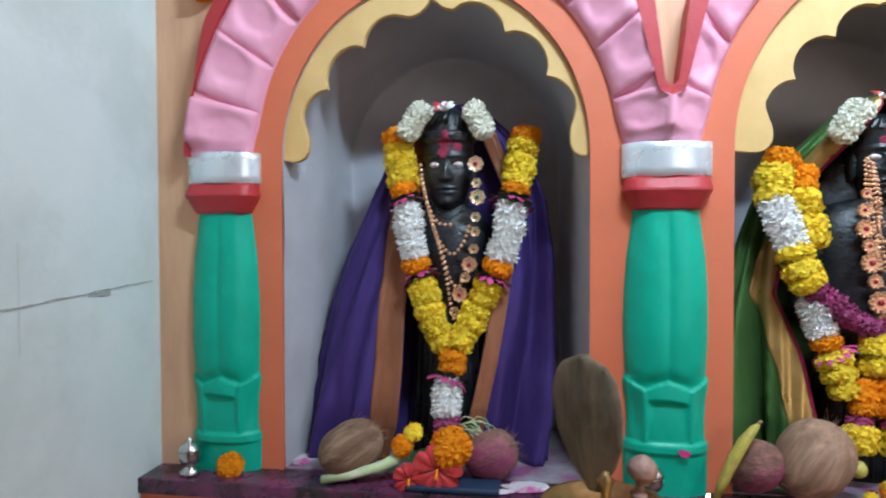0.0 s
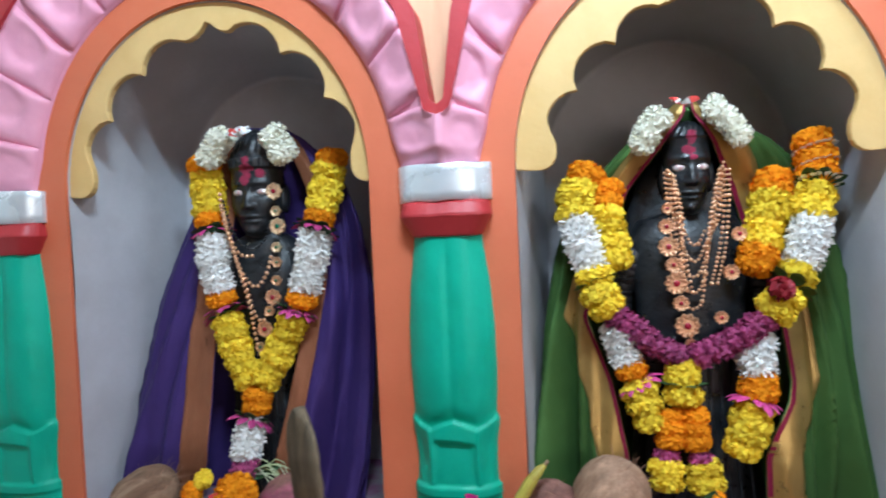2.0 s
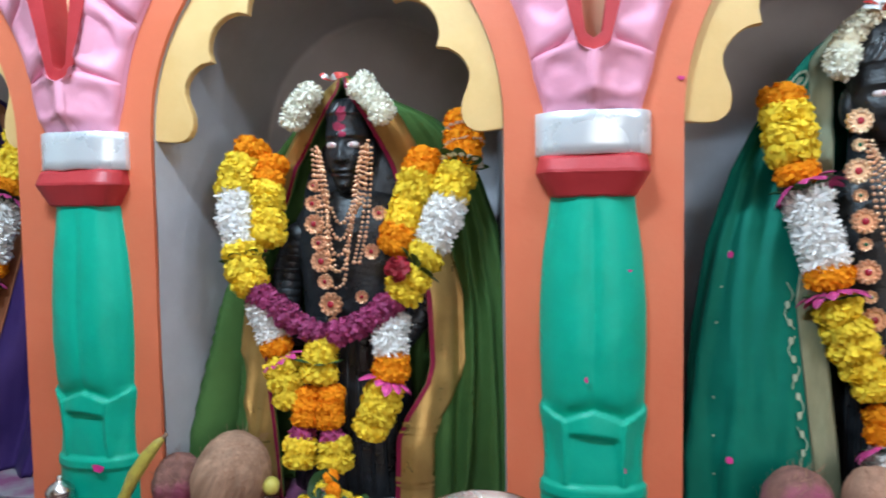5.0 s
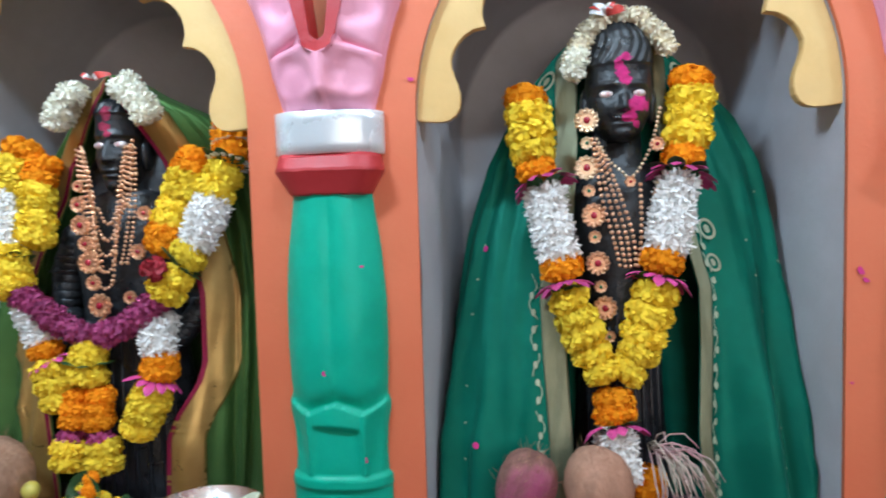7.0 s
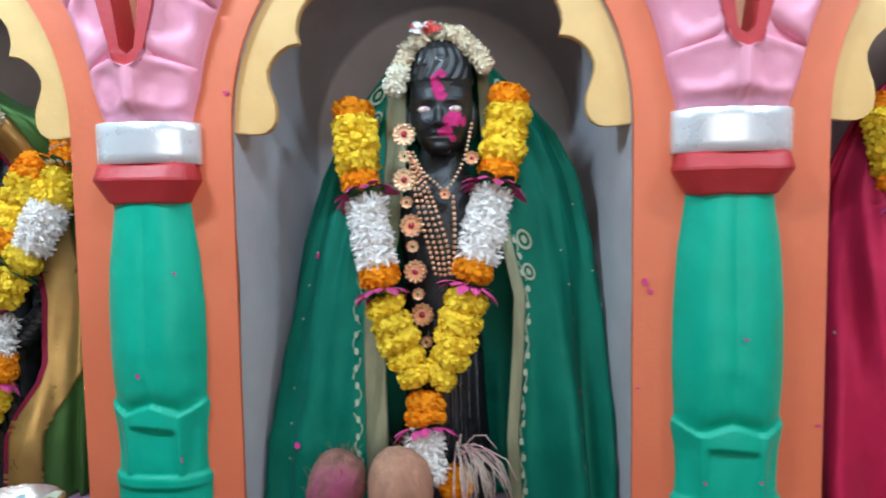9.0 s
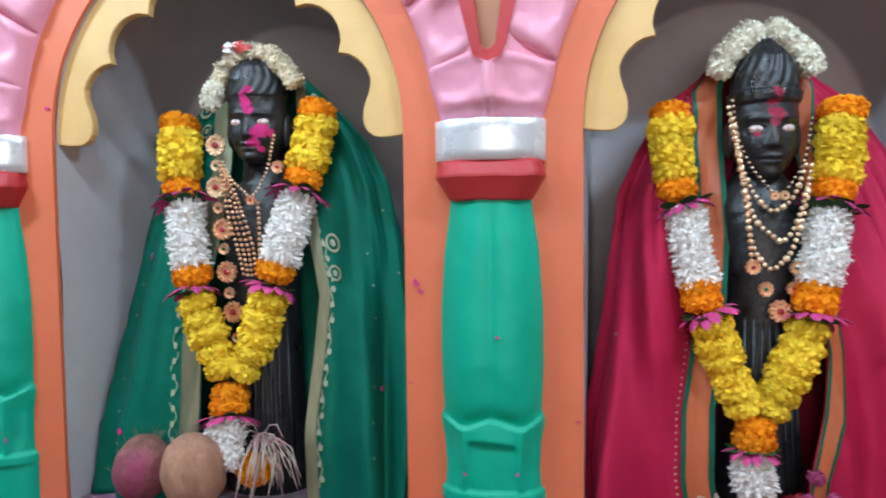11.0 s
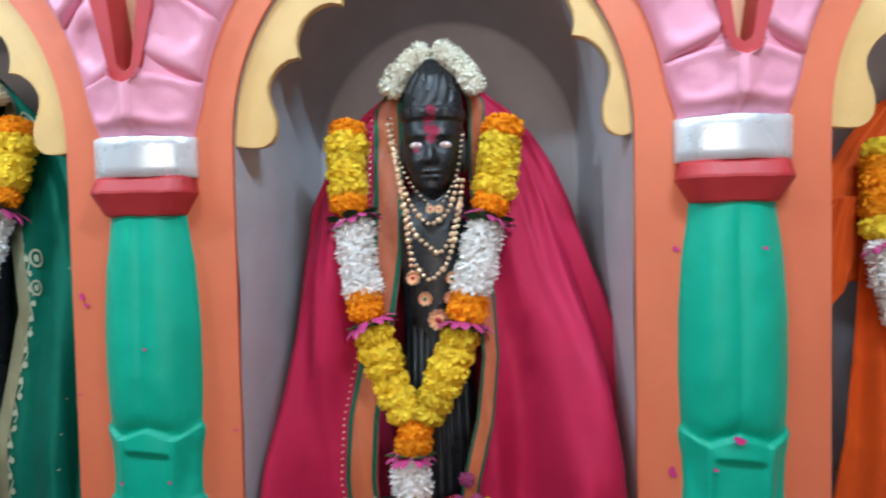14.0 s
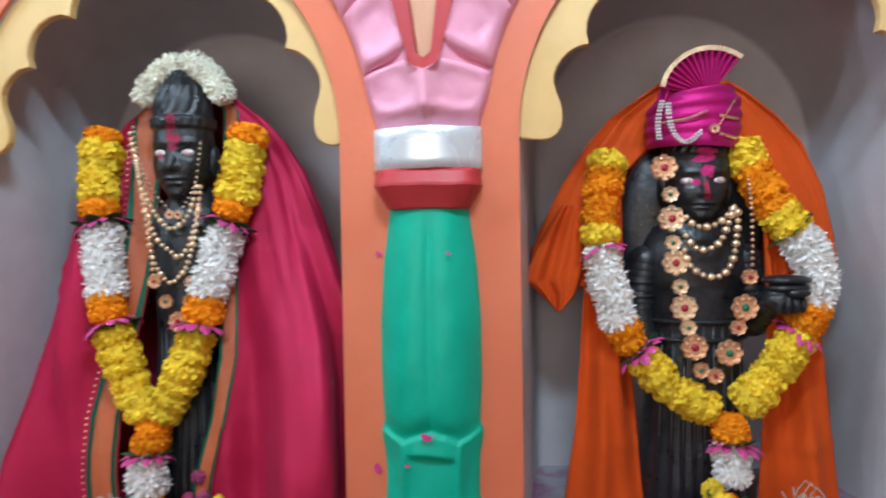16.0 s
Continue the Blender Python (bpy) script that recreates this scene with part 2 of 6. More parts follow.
for i, (cx, a) in enumerate(NICHES):
    box_obj(f"niche_floor_{i + 1}", cx - a, cx + a, 0.002, 0.34, BASE - 0.03, BASE + 0.002, MARBLE, label="pale niche floor stained with pink powder", category="niche floor", kind="structure")


def wall_cracks():
    rng = random.Random(4)
    bm = bmesh.new()
    def strip(pts, w):
        row0, row1 = [], []
        for y, z in pts:
            h = w * rng.uniform(0.4, 1.5)
            row0.append((LEFT_X + 0.002, y, z - h))
            row1.append((LEFT_X + 0.002, y, z + h))
        sheet(bm, [row0, row1])
    strip([(-0.36 + 0.33 * k / 30, 1.343 + 0.016 * k / 30 + rng.uniform(-0.0012, 0.0012)) for k in range(31)], 0.0012)
    strip([(-0.21 + 0.055 * k / 8, 1.3475 + rng.uniform(-0.001, 0.001)) for k in range(9)], 0.0042)
    strip([(-1.2 + 0.84 * k / 30, 1.335 + 0.008 * k / 30 + rng.uniform(-0.001, 0.001)) for k in range(31)], 0.0012)
    row0 = [(LEFT_X + 0.002, -0.358 + rng.uniform(-0.001, 0.001), 1.27 + 0.17 * k / 16) for k in range(17)]
    sheet(bm, [row0, [(x, y + 0.0009, z) for x, y, z in row0]])
    finish("wall_crack", bm, CRACK, label="dark crack and joint in the plaster wall", category="crack", kind="structure")


wall_cracks()


# ---- arches ----
def u_gap(h):
    """Half width of the slot between two neighbouring rings, h above its lowest point."""
    return 0.019 * math.sqrt(min(1.0, max(0.0, h) / 0.007)) + 0.25 * max(0.0, h)


def u_peach(h):
    """Half width of the peach strip left inside the red edging of that slot."""
    h -= 0.018
    return 0.010 * math.sqrt(min(1.0, h / 0.007)) + 0.13 * h if h > 0 else 0.0


TIP = 1.684


def ring_point(i, side, th, r):
    """Point on the ring of niche i: side -1 or 1, angle th from the springing, r 0 at the orange band to 1 at the red edging."""
    cx, a = NICHES[i]
    d = reach(i)[0 if side < 0 else 1]
    free = (i == 0 and side < 0)
    ai, bi = a + 0.048, ARCH_H + 0.052
    ao, bo = (0.458, 0.497) if free else (d / 0.981, 0.468)
    ai += 0.012 * max(0.0, 1 - th / 0.16)
    x = (ai + (ao - ai) * r) * math.cos(th)
    z = SPRING + (bi + (bo - bi) * r) * math.sin(th)
    if not free:
        x = min(x, d - u_gap(z - TIP)) if z > TIP else min(x, d + 0.0008)
    else:
        x += 0.010 * r * max(0.0, 1 - th / 0.5)
    return cx + side * x, z


def proud(r, z=2.0):
    """How far the ring stands out; it slopes back just above the silver band."""
    return (0.014 + 0.040 * r) * min(1.0, 0.62 + 0.38 * max(0.0, z - 1.606) / 0.026)


def make_arch(i):
    rng = random.Random(30 + i)
    cx, a = NICHES[i]
    label = "scalloped niche arch with pink carved stones and red edging"
    root = thing("niche_arch", label, "arch", "niche arches", (cx, 0, SPRING))
    inv = Matrix.Translation((-cx, 0, -SPRING))
    # cream scalloped fascia: cusps and lobes round the centre of the springing
    k = a / 0.295
    insets = ((0.016, 0.0), (0.034, 0.030), (0.030, 0.030), (0.030, 0.006), (0.028, 0.022))[i]
    halves = []
    cusps = ((8, 0.262), (33, 0.258), (58, 0.264), (81, 0.276))
    bulge = 0.026
    for ins in insets:
        x0_, x1_ = 0.262 * k * math.cos(radians(8)) - ins, a * 0.985
        half = [(x1_, -0.006)] + [(x0_ + 0.026 - 0.026 * math.sin(radians(t)) + (x1_ - x0_ - 0.026) * (0.35 if t == 0 else 0.0), 0.020 - 0.028 * math.cos(radians(t))) for t in (0, 1, 22, 45, 68, 90)]
        for (t0, r0), (t1, r1) in zip(cusps, cusps[1:]):
            for q in range(9):
                f = q / 9
                t = radians(t0 + (t1 - t0) * f)
                r = (r0 + (r1 - r0) * f) * k - ins + bulge * math.sin(math.pi * f) ** (0.7 if t0 > 20 or f > 0.6 else 1.5)
                half.append((r * math.cos(t), r * math.sin(t)))
        for q in range(5):
            f = q / 4
            half.append((0.276 * k * math.cos(radians(81)) * (1 - f), (0.272 + 0.03 * f ** 2.2) * k - ins * 0.6))
        halves.append(half)
    inner = [(-x, z) for x, z in halves[0]] + [(x, z) for x, z in reversed(halves[1])][1:]
    n = len(inner)
    outer = []
    for x, z in inner:
        t = math.atan2(max(z, 0.0) / ARCH_H, x / a)
        t = min(max(t, 0.0), math.pi)
        outer.append(((a + 0.002) * math.cos(t), (ARCH_H + 0.002) * math.sin(t) - (0.004 if t < 0.02 or t > 3.12 else 0)))
    bm = bmesh.new()
    rows = [[(x, 0.022, z) for x, z in inner], [(x, 0.0105, z) for x, z in inner], [(x * 1.006, 0.008, z * 1.006) for x, z in inner], [(x * 0.985, 0.007, z * 0.985) for x, z in outer], [(x, 0.011, z) for x, z in outer]]
    sheet(bm, rows)
    part("scalloped_fascia", bm, CREAM, root, "ochre cream scalloped fascia")
    # bed of the ring
    bm = bmesh.new()
    for side in (-1, 1):
        ths = [math.pi / 2 * q / 40 for q in range(41)]
        rows = []
        for r in (0.0, 0.0, 0.5, 1.0):
            first = not rows
            rows.append([Vector((ring_point(i, side, t, r)[0], 0.0 if first else -proud(r, ring_point(i, side, t, r)[1]) + 0.004, ring_point(i, side, t, r)[1])) + Vector((-cx, 0, -SPRING)) for t in ths])
        sheet(bm, rows)
    part("ring_bed", bm, PINK, root, "", True)
    # red edging along the ring's outer rim
    bm = bmesh.new()
    for side in (-1, 1):
        d = reach(i)[0 if side < 0 else 1]
        free = (i == 0 and side < 0)
        rows = [[], [], [], []]
        for q in range(81):
            f = q / 80
            t = math.pi / 2 * f if free else 0.18 + (math.pi / 2 - 0.18) * f ** 1.5
            x0, z0 = ring_point(i, side, t, 1.0)
            if free:
                w = 0.0005 + 0.026 * min(1, max(0, q - 14) / 12)
                x1, z1 = x0 + side * w * math.cos(t), z0 + w * math.sin(t)
            else:
                z1 = z0 + 0.022 * max(0.0, math.sin(t) - 0.5)
                x1 = cx + side * min(abs(x0 - cx) + 0.030, d - u_peach(z0 - TIP))
            for row, (x, y, z) in zip(rows, ((x0, -proud(1) + 0.012, z0), (x0, -proud(1) - 0.004, z0), (x1, -proud(1) - 0.003, z1), (x1, -0.004, z1))):
                row.append((x - cx, y, z - SPRING))
        sheet(bm, rows)
    part("edging", bm, RED, root, "dark red painted edging")
    # soft ridge where two rings meet
    if i < 4:
        d = reach(i)[1]
        bm = bmesh.new()
        rows = []
        for q in range(17):
            z = 1.6065 + 0.0765 * q / 16
            s = (math.asin((z - SPRING) / 0.468) - 0.02) / 0.22
            e = 0.97 * min(1.0, max(0.0, s + 0.05) / 0.30) ** 0.9
            rows.append([(d + 0.009 * u, -proud(1, z) + 0.0025 - 0.0150 * e + 0.006 * abs(u) ** 1.7, z - SPRING) for u in (-1, -0.7, -0.4, -0.15, 0, 0.15, 0.4, 0.7, 1)])
        sheet(bm, rows)
        part("ridge", bm, PINK, root, "", True)
    # carved stones
    for side in (-1, 1):
        cuts = [0.020, 0.24, 0.50, 0.76, 1.02, 1.29, math.pi / 2]
        for q, (t0, t1) in enumerate(zip(cuts, cuts[1:])):
            j0 = 0.0 if q == 0 else rng.uniform(-0.02, 0.02)
            bm = bmesh.new()
            m = 19
            tx, tz, tw = rng.uniform(-0.009, 0.009), rng.uniform(-0.009, 0.009), rng.uniform(0.008, 0.015)
            px, pz, sk = rng.uniform(0.40, 0.60), rng.uniform(0.45, 0.62), rng.uniform(-0.5, 0.5)
            if q == 0:
                tx, tz, tw, px, sk = 0.0, 0.0, 0.0085, 0.42, 0.0
            rows = []
            for u in range(m):
                s = u / (m - 1)
                row = []
                for v in range(m):
                    r = v / (m - 1)
                    rr = 0.012 + (0.976 if side < 0 and i == 0 else 0.988) * r
                    th = t0 + j0 + 0.004 + (t1 - t0 - 0.008) * s + 0.05 * (r - 0.5) * (0.6 if q else 0.0)
                    x, z = ring_point(i, side, max(0.02, min(th, math.pi / 2 - 0.004)), rr)
                    side_e = 1 - abs(2 * r - 1) ** 5
                    if q == 0 and r > 0.5:
                        side_e = max(side_e, 0.96)
                    e = side_e * min(1.0, (s + 0.05) / (0.30 if q == 0 else 0.16)) ** 0.9 * min(1.0, (1 - s) / 0.07)
                    du, dv = (r - px) + sk * (s - pz), (s - pz) - sk * (r - px)
                    wob = 0.10 * noise.noise(Vector((x * 25, z * 25, 7.0)))
                    dent = tw / (1 + max(0.0, math.hypot(du / 0.36, dv / 0.32) + wob) ** 9)
                    y = -proud(rr, z) + 0.003 - 0.0150 * e + dent * e - (tx * (r - 0.5) + tz * (s - 0.5)) * e
                    y += 0.0022 * noise.noise(Vector((x * 38, z * 38, 0.5))) + 0.0011 * noise.noise(Vector((x * 90, z * 90, 3.5)))
                    row.append((x - cx, y, z - SPRING))
                rows.append(row)
            vr = sheet(bm, rows)
            rim = [v for v in vr[0]] + [row[-1] for row in vr[1:]] + [v for v in reversed(vr[-1][:-1])] + [row[0] for row in reversed(vr[1:-1])]
            low = [bm.verts.new((v.co.x, v.co.y + 0.013, v.co.z)) for v in rim]
            for k0 in range(len(rim)):
                k1 = (k0 + 1) % len(rim)
                bm.faces.new((rim[k0], rim[k1], low[k1], low[k0]))
            st = part("stone", bm, PINK, root, "", True)
            for k0, poly in enumerate(st.data.polygons):
                poly.use_smooth = k0 < (m - 1) * (m - 1)


for i in range(5):
    make_arch(i)


# ---- pillars ----
SHAFT = ((0.940, 0.076, 0.030), (1.058, 0.077, 0.034), (1.062, 0.0785, 0.040), (1.076, 0.0775, 0.040), (1.082, 0.072, 0.034), (1.11, 0.0705, 0.036), (1.15, 0.0725, 0.039), (1.176, 0.0772, 0.040), (1.186, 0.0775, 0.040),
         (1.198, 0.0735, 0.042), (1.27, 0.0765, 0.046), (1.34, 0.0760, 0.045), (1.41, 0.0710, 0.041), (1.47, 0.0625, 0.037), (1.50, 0.0590, 0.036))
# how far the calyx of each pillar stands above or below the usual height
CALYX = (-0.018, 0.0, 0.0, -0.024, -0.022)


COLS = (-1.0, -0.998, -0.985) + tuple(-0.96 + 0.06 * q for q in range(33)) + (0.985, 0.998, 1.0)


def make_pillar(i):
    rng = random.Random(70 + i)
    px = PILLARS[i]
    k = (0.93, 0.97, 1.0, 1.03, 1.0)[i]
    root = thing("pillar", "half-round sea-green moulded pillar with red capital and silver band", "pillar", "pillars between niches", (px, 0, BASE))
    bm = bmesh.new()
    rows = []
    nu, nz = 48, 190
    for q in range(nz + 1):
        z = 0.985 + 0.515 * q / nz
        zc = z - CALYX[i] * min(1.0, max(0.0, (1.42 - z) / 0.16))
        w, p = lerp_list(SHAFT, zc)
        w *= k
        row = []
        for v in range(nu + 1):
            u = -1 + 2 * v / nu
            au = abs(u)
            y = p * (1 - au ** 2.6) ** 0.6
            # two soft lobes with a ridge down the middle, tucked in at the foot behind the calyx
            f = min(1, max(0, zc - 1.19) / 0.06) * min(1, max(0, (1.495 - z) / 0.05))
            y += 0.0016 * f * (math.cos(math.pi * (au - 0.42) / 0.6) if au < 0.9 else 0) - 0.0018 * f * math.exp(-(u / 0.09) ** 2)
            edge = 1.189 - 0.015 * (au / 0.52) if au < 0.52 else 1.174 + 0.020 * ((au - 0.52) / 0.48) ** 1.3
            low = edge - zc
            if zc > 1.08:
                if low < 0:
                    y -= 0.0085 * math.exp(-(low / 0.019) ** 2) * (1 - au ** 6)
                else:
                    mid = 1 / (1 + math.exp((au - 0.47) / 0.030))
                    lip = 1.155 - 0.006 * u - 0.010 * au * au
                    bowl = math.sqrt(max(0.0, 1 - (au / 0.50) ** 2.5))
                    g_ = min(1.0, max(0.0, (lip + 0.004 - zc) / 0.011))
                    g_ = g_ * g_ * (3 - 2 * g_)
                    y += mid * (1 - g_) * (0.0005 + 0.0036 * min(1.0, low / (edge - lip)) * (0.5 + 0.5 * bowl))
                    y -= mid * g_ * 0.0068 * bowl * max(0.0, 1 - (lip - zc) / 0.066) ** 1.1
                    y += (1 - mid) * (0.0010 + 0.0042 * math.exp(-((au - 0.57) / 0.06) ** 2) - 0.0050 * math.exp(-((au - 0.80) / 0.11) ** 2) * math.sin(math.pi * min(1, low / 0.10)))
            y += 0.0012 * noise.noise(Vector((px * 9 + u * 2.5, z * 22, i)))
            row.append((u * w, min(0.002, -y), z - BASE))
        rows.append(row)
    sheet(bm, rows)
    part("shaft", bm, GREEN, root, "glossy sea-green moulded shaft", True)
    # capital
    bm = bmesh.new()
    rows = []
    for z, w, p in ((1.489, 0.052, 0.030), (1.491, 0.0590, 0.039), (1.493, 0.0605, 0.041), (1.521, 0.0768, 0.0530), (1.524, 0.0785, 0.0545), (1.528, 0.0782, 0.0540), (1.544, 0.0748, 0.0455), (1.5485, 0.0735, 0.0400), (1.550, 0.062, 0.03)):
        row = [(u * w * k, 0.002 if abs(u) > 0.999 else -p * (1 - 0.30 * u ** 4 - 0.30 * u ** 12), z - BASE + 0.0016 * noise.noise(Vector((u * 3, z * 30, i * 3)))) for u in COLS]
        rows.append(row)
    sheet(bm, rows)
    part("capital", bm, RED, root, "dark red painted capital")
    # band
    bm = bmesh.new()
    rows = []
    for z, w, p in ((1.5475, 0.066, 0.030), (1.5480, 0.0780, 0.0440), (1.5490, 0.0788, 0.0465), (1.565, 0.0790, 0.0470), (1.580, 0.0790, 0.0468), (1.595, 0.0790, 0.0468), (1.6075, 0.0788, 0.0466), (1.6085, 0.0780, 0.0455), (1.609, 0.066, 0.02)):
        rows.append([(u * w * k * 1.01, 0.002 if abs(u) > 0.999 else -p * (1 - 0.52 * u * u - 0.22 * u ** 8), z - BASE + 0.0020 * noise.noise(Vector((u * 2.5, z * 20, i * 5 + 2)))) for u in COLS])
    sheet(bm, rows)
    part("band", bm, SILVER, root, "silver painted band", True)


for i in range(5):
    make_pillar(i)


# ---- cloth, flower and jewellery materials ----
def cloth(name, col, col2, rough=0.42, sheen=0.02, weave=900.0, gloss=0.38):
    """Woven cloth; gloss is how far its shine takes the colour of the yarn, as on silk."""
    m = mat(name, col, rough, metal=gloss, var=0.12, scale=9, bump=0.18, bscale=weave, col2=col2, amount=0.35, stain_scale=4, sheen=sheen, spec=0.18)
    return m


PURPLE = cloth("purple_silk", (0.060, 0.034, 0.165), (0.038, 0.021, 0.105))
def zari(name, col, col2, rough=0.4, metal=0.0):
    """Border silk with small woven metallic motifs."""
    return mat(name, col, rough, metal=metal, var=0.15, scale=30, bump=0.25, bscale=600, col2=col2, amount=0.18, stain_scale=110, sharp=(0.5, 0.6), spec=0.4, stretch=0.3)


BROWN_ZARI = zari("copper_brown_border_silk", (0.30, 0.11, 0.055), (0.40, 0.17, 0.085), 0.36, 0.35)
OLIVE = cloth("leaf_green_silk", (0.066, 0.150, 0.040), (0.040, 0.095, 0.024), 0.40)
GOLD_ZARI = mat("gold_zari_border", (0.46, 0.29, 0.090), 0.36, metal=0.6, var=0.12, scale=25, bump=0.18, bscale=16, col2=(0.28, 0.14, 0.04), amount=0.35, stain_scale=8, sharp=(0.4, 0.7))
MAROON = cloth("maroon_piping", (0.25, 0.015, 0.05), (0.2, 0.01, 0.04))
BOTTLE = cloth("bottle_green_silk", (0.001, 0.150, 0.098), (0.001, 0.090, 0.060), 0.40)
GOLD_GREEN = mat("muted_gold_green_border", (0.19, 0.20, 0.12), 0.36, metal=0.5, var=0.25, scale=14, bump=0.25, bscale=500, col2=(0.32, 0.33, 0.21), amount=0.35, stain_scale=30, stretch=0.15)
MOTIF = mat("pale_gold_motif_thread", (0.36, 0.42, 0.29), 0.45, metal=0.2)
CRIMSON = cloth("crimson_silk", (0.45, 0.014, 0.062), (0.36, 0.010, 0.048), 0.48, gloss=0.24)
RUST_ZARI = zari("rust_orange_border", (0.46, 0.11, 0.04), (0.56, 0.21, 0.09))
TEAL_PIPE = cloth("dark_green_piping", (0.01, 0.10, 0.06), (0.01, 0.07, 0.04))
SAFFRON = cloth("saffron_cotton", (0.64, 0.080, 0.008), (0.56, 0.064, 0.006), 0.75, 0.02, 600, 0.0)
TURBAN = cloth("magenta_turban_silk", (0.50, 0.012, 0.17), (0.42, 0.01, 0.14), 0.45)

LEAFY = mat("garland_leaf", (0.025, 0.085, 0.025), 0.5, var=0.3, scale=60, by_object=0.25)
YELLOW = mat("yellow_marigold", (1.0, 0.705, 0.060), 0.9, var=0.10, scale=120, bump=0.15, by_object=0.10, spec=0.12)
AMBER = mat("orange_marigold", (1.0, 0.34, 0.014), 0.85, var=0.12, scale=120, bump=0.15, by_object=0.10, spec=0.12)
WHITE = mat("white_chrysanthemum", (0.95, 0.93, 0.90), 0.95, var=0.04, scale=100, bump=0.05, by_object=0.04, spec=0.08)
IVORY = mat("ivory_chrysanthemum", (0.93, 0.90, 0.77), 0.95, var=0.07, scale=100, bump=0.05, by_object=0.08, spec=0.08)
WILTED = mat("wilted_cream_flower", (0.90, 0.78, 0.60), 0.95, var=0.18, scale=100, by_object=0.18, spec=0.1)
def let_light_through(m, share):
    """Thin petals pass on part of the light that falls on their far side."""
    N, L = m.node_tree.nodes, m.node_tree.links
    b, out = N["Principled BSDF"], N["Material Output"]
    tr, mix = N.new("ShaderNodeBsdfTranslucent"), N.new("ShaderNodeMixShader")
    L.new(b.inputs["Base Color"].links[0].from_socket, tr.inputs["Color"])
    mix.inputs[0].default_value = share
    L.new(b.outputs[0], mix.inputs[1])
    L.new(tr.outputs[0], mix.inputs[2])
    L.new(mix.outputs[0], out.inputs["Surface"])


for m_ in (YELLOW, AMBER, WHITE, IVORY, WILTED):
    let_light_through(m_, 0.20)
LOTUS = mat("magenta_lotus_petal", (0.56, 0.055, 0.22), 0.55, var=0.25, scale=60, by_object=0.2)
ROSE = mat("dark_red_rose", (0.30, 0.008, 0.02), 0.6, var=0.25, scale=60)
MAUVE = mat("mauve_aster", (0.36, 0.045, 0.15), 0.7, var=0.25, scale=80, by_object=0.2)
GOLD = mat("copper_gold_plate", (0.82, 0.47, 0.28), 0.34, metal=0.75, var=0.15, scale=120, bump=0.2, bscale=400)
PALE_GOLD = mat("pale_gold_plate", (0.88, 0.64, 0.42), 0.34, metal=0.75, var=0.15, scale=120, bump=0.2, bscale=400)
RUBY = mat("red_paste_gem", (0.35, 0.01, 0.03), 0.12, var=0.1, coat=0.6)
EMERALD = mat("green_paste_gem", (0.0, 0.14, 0.07), 0.12, var=0.1, coat=0.6)
TINSEL = mat("red_plastic_tinsel", (0.6, 0.06, 0.05), 0.3, var=0.2, coat=0.4)
CLEAR = mat("cellophane_spray", (0.75, 0.75, 0.74), 0.2, var=0.1, coat=0.5)


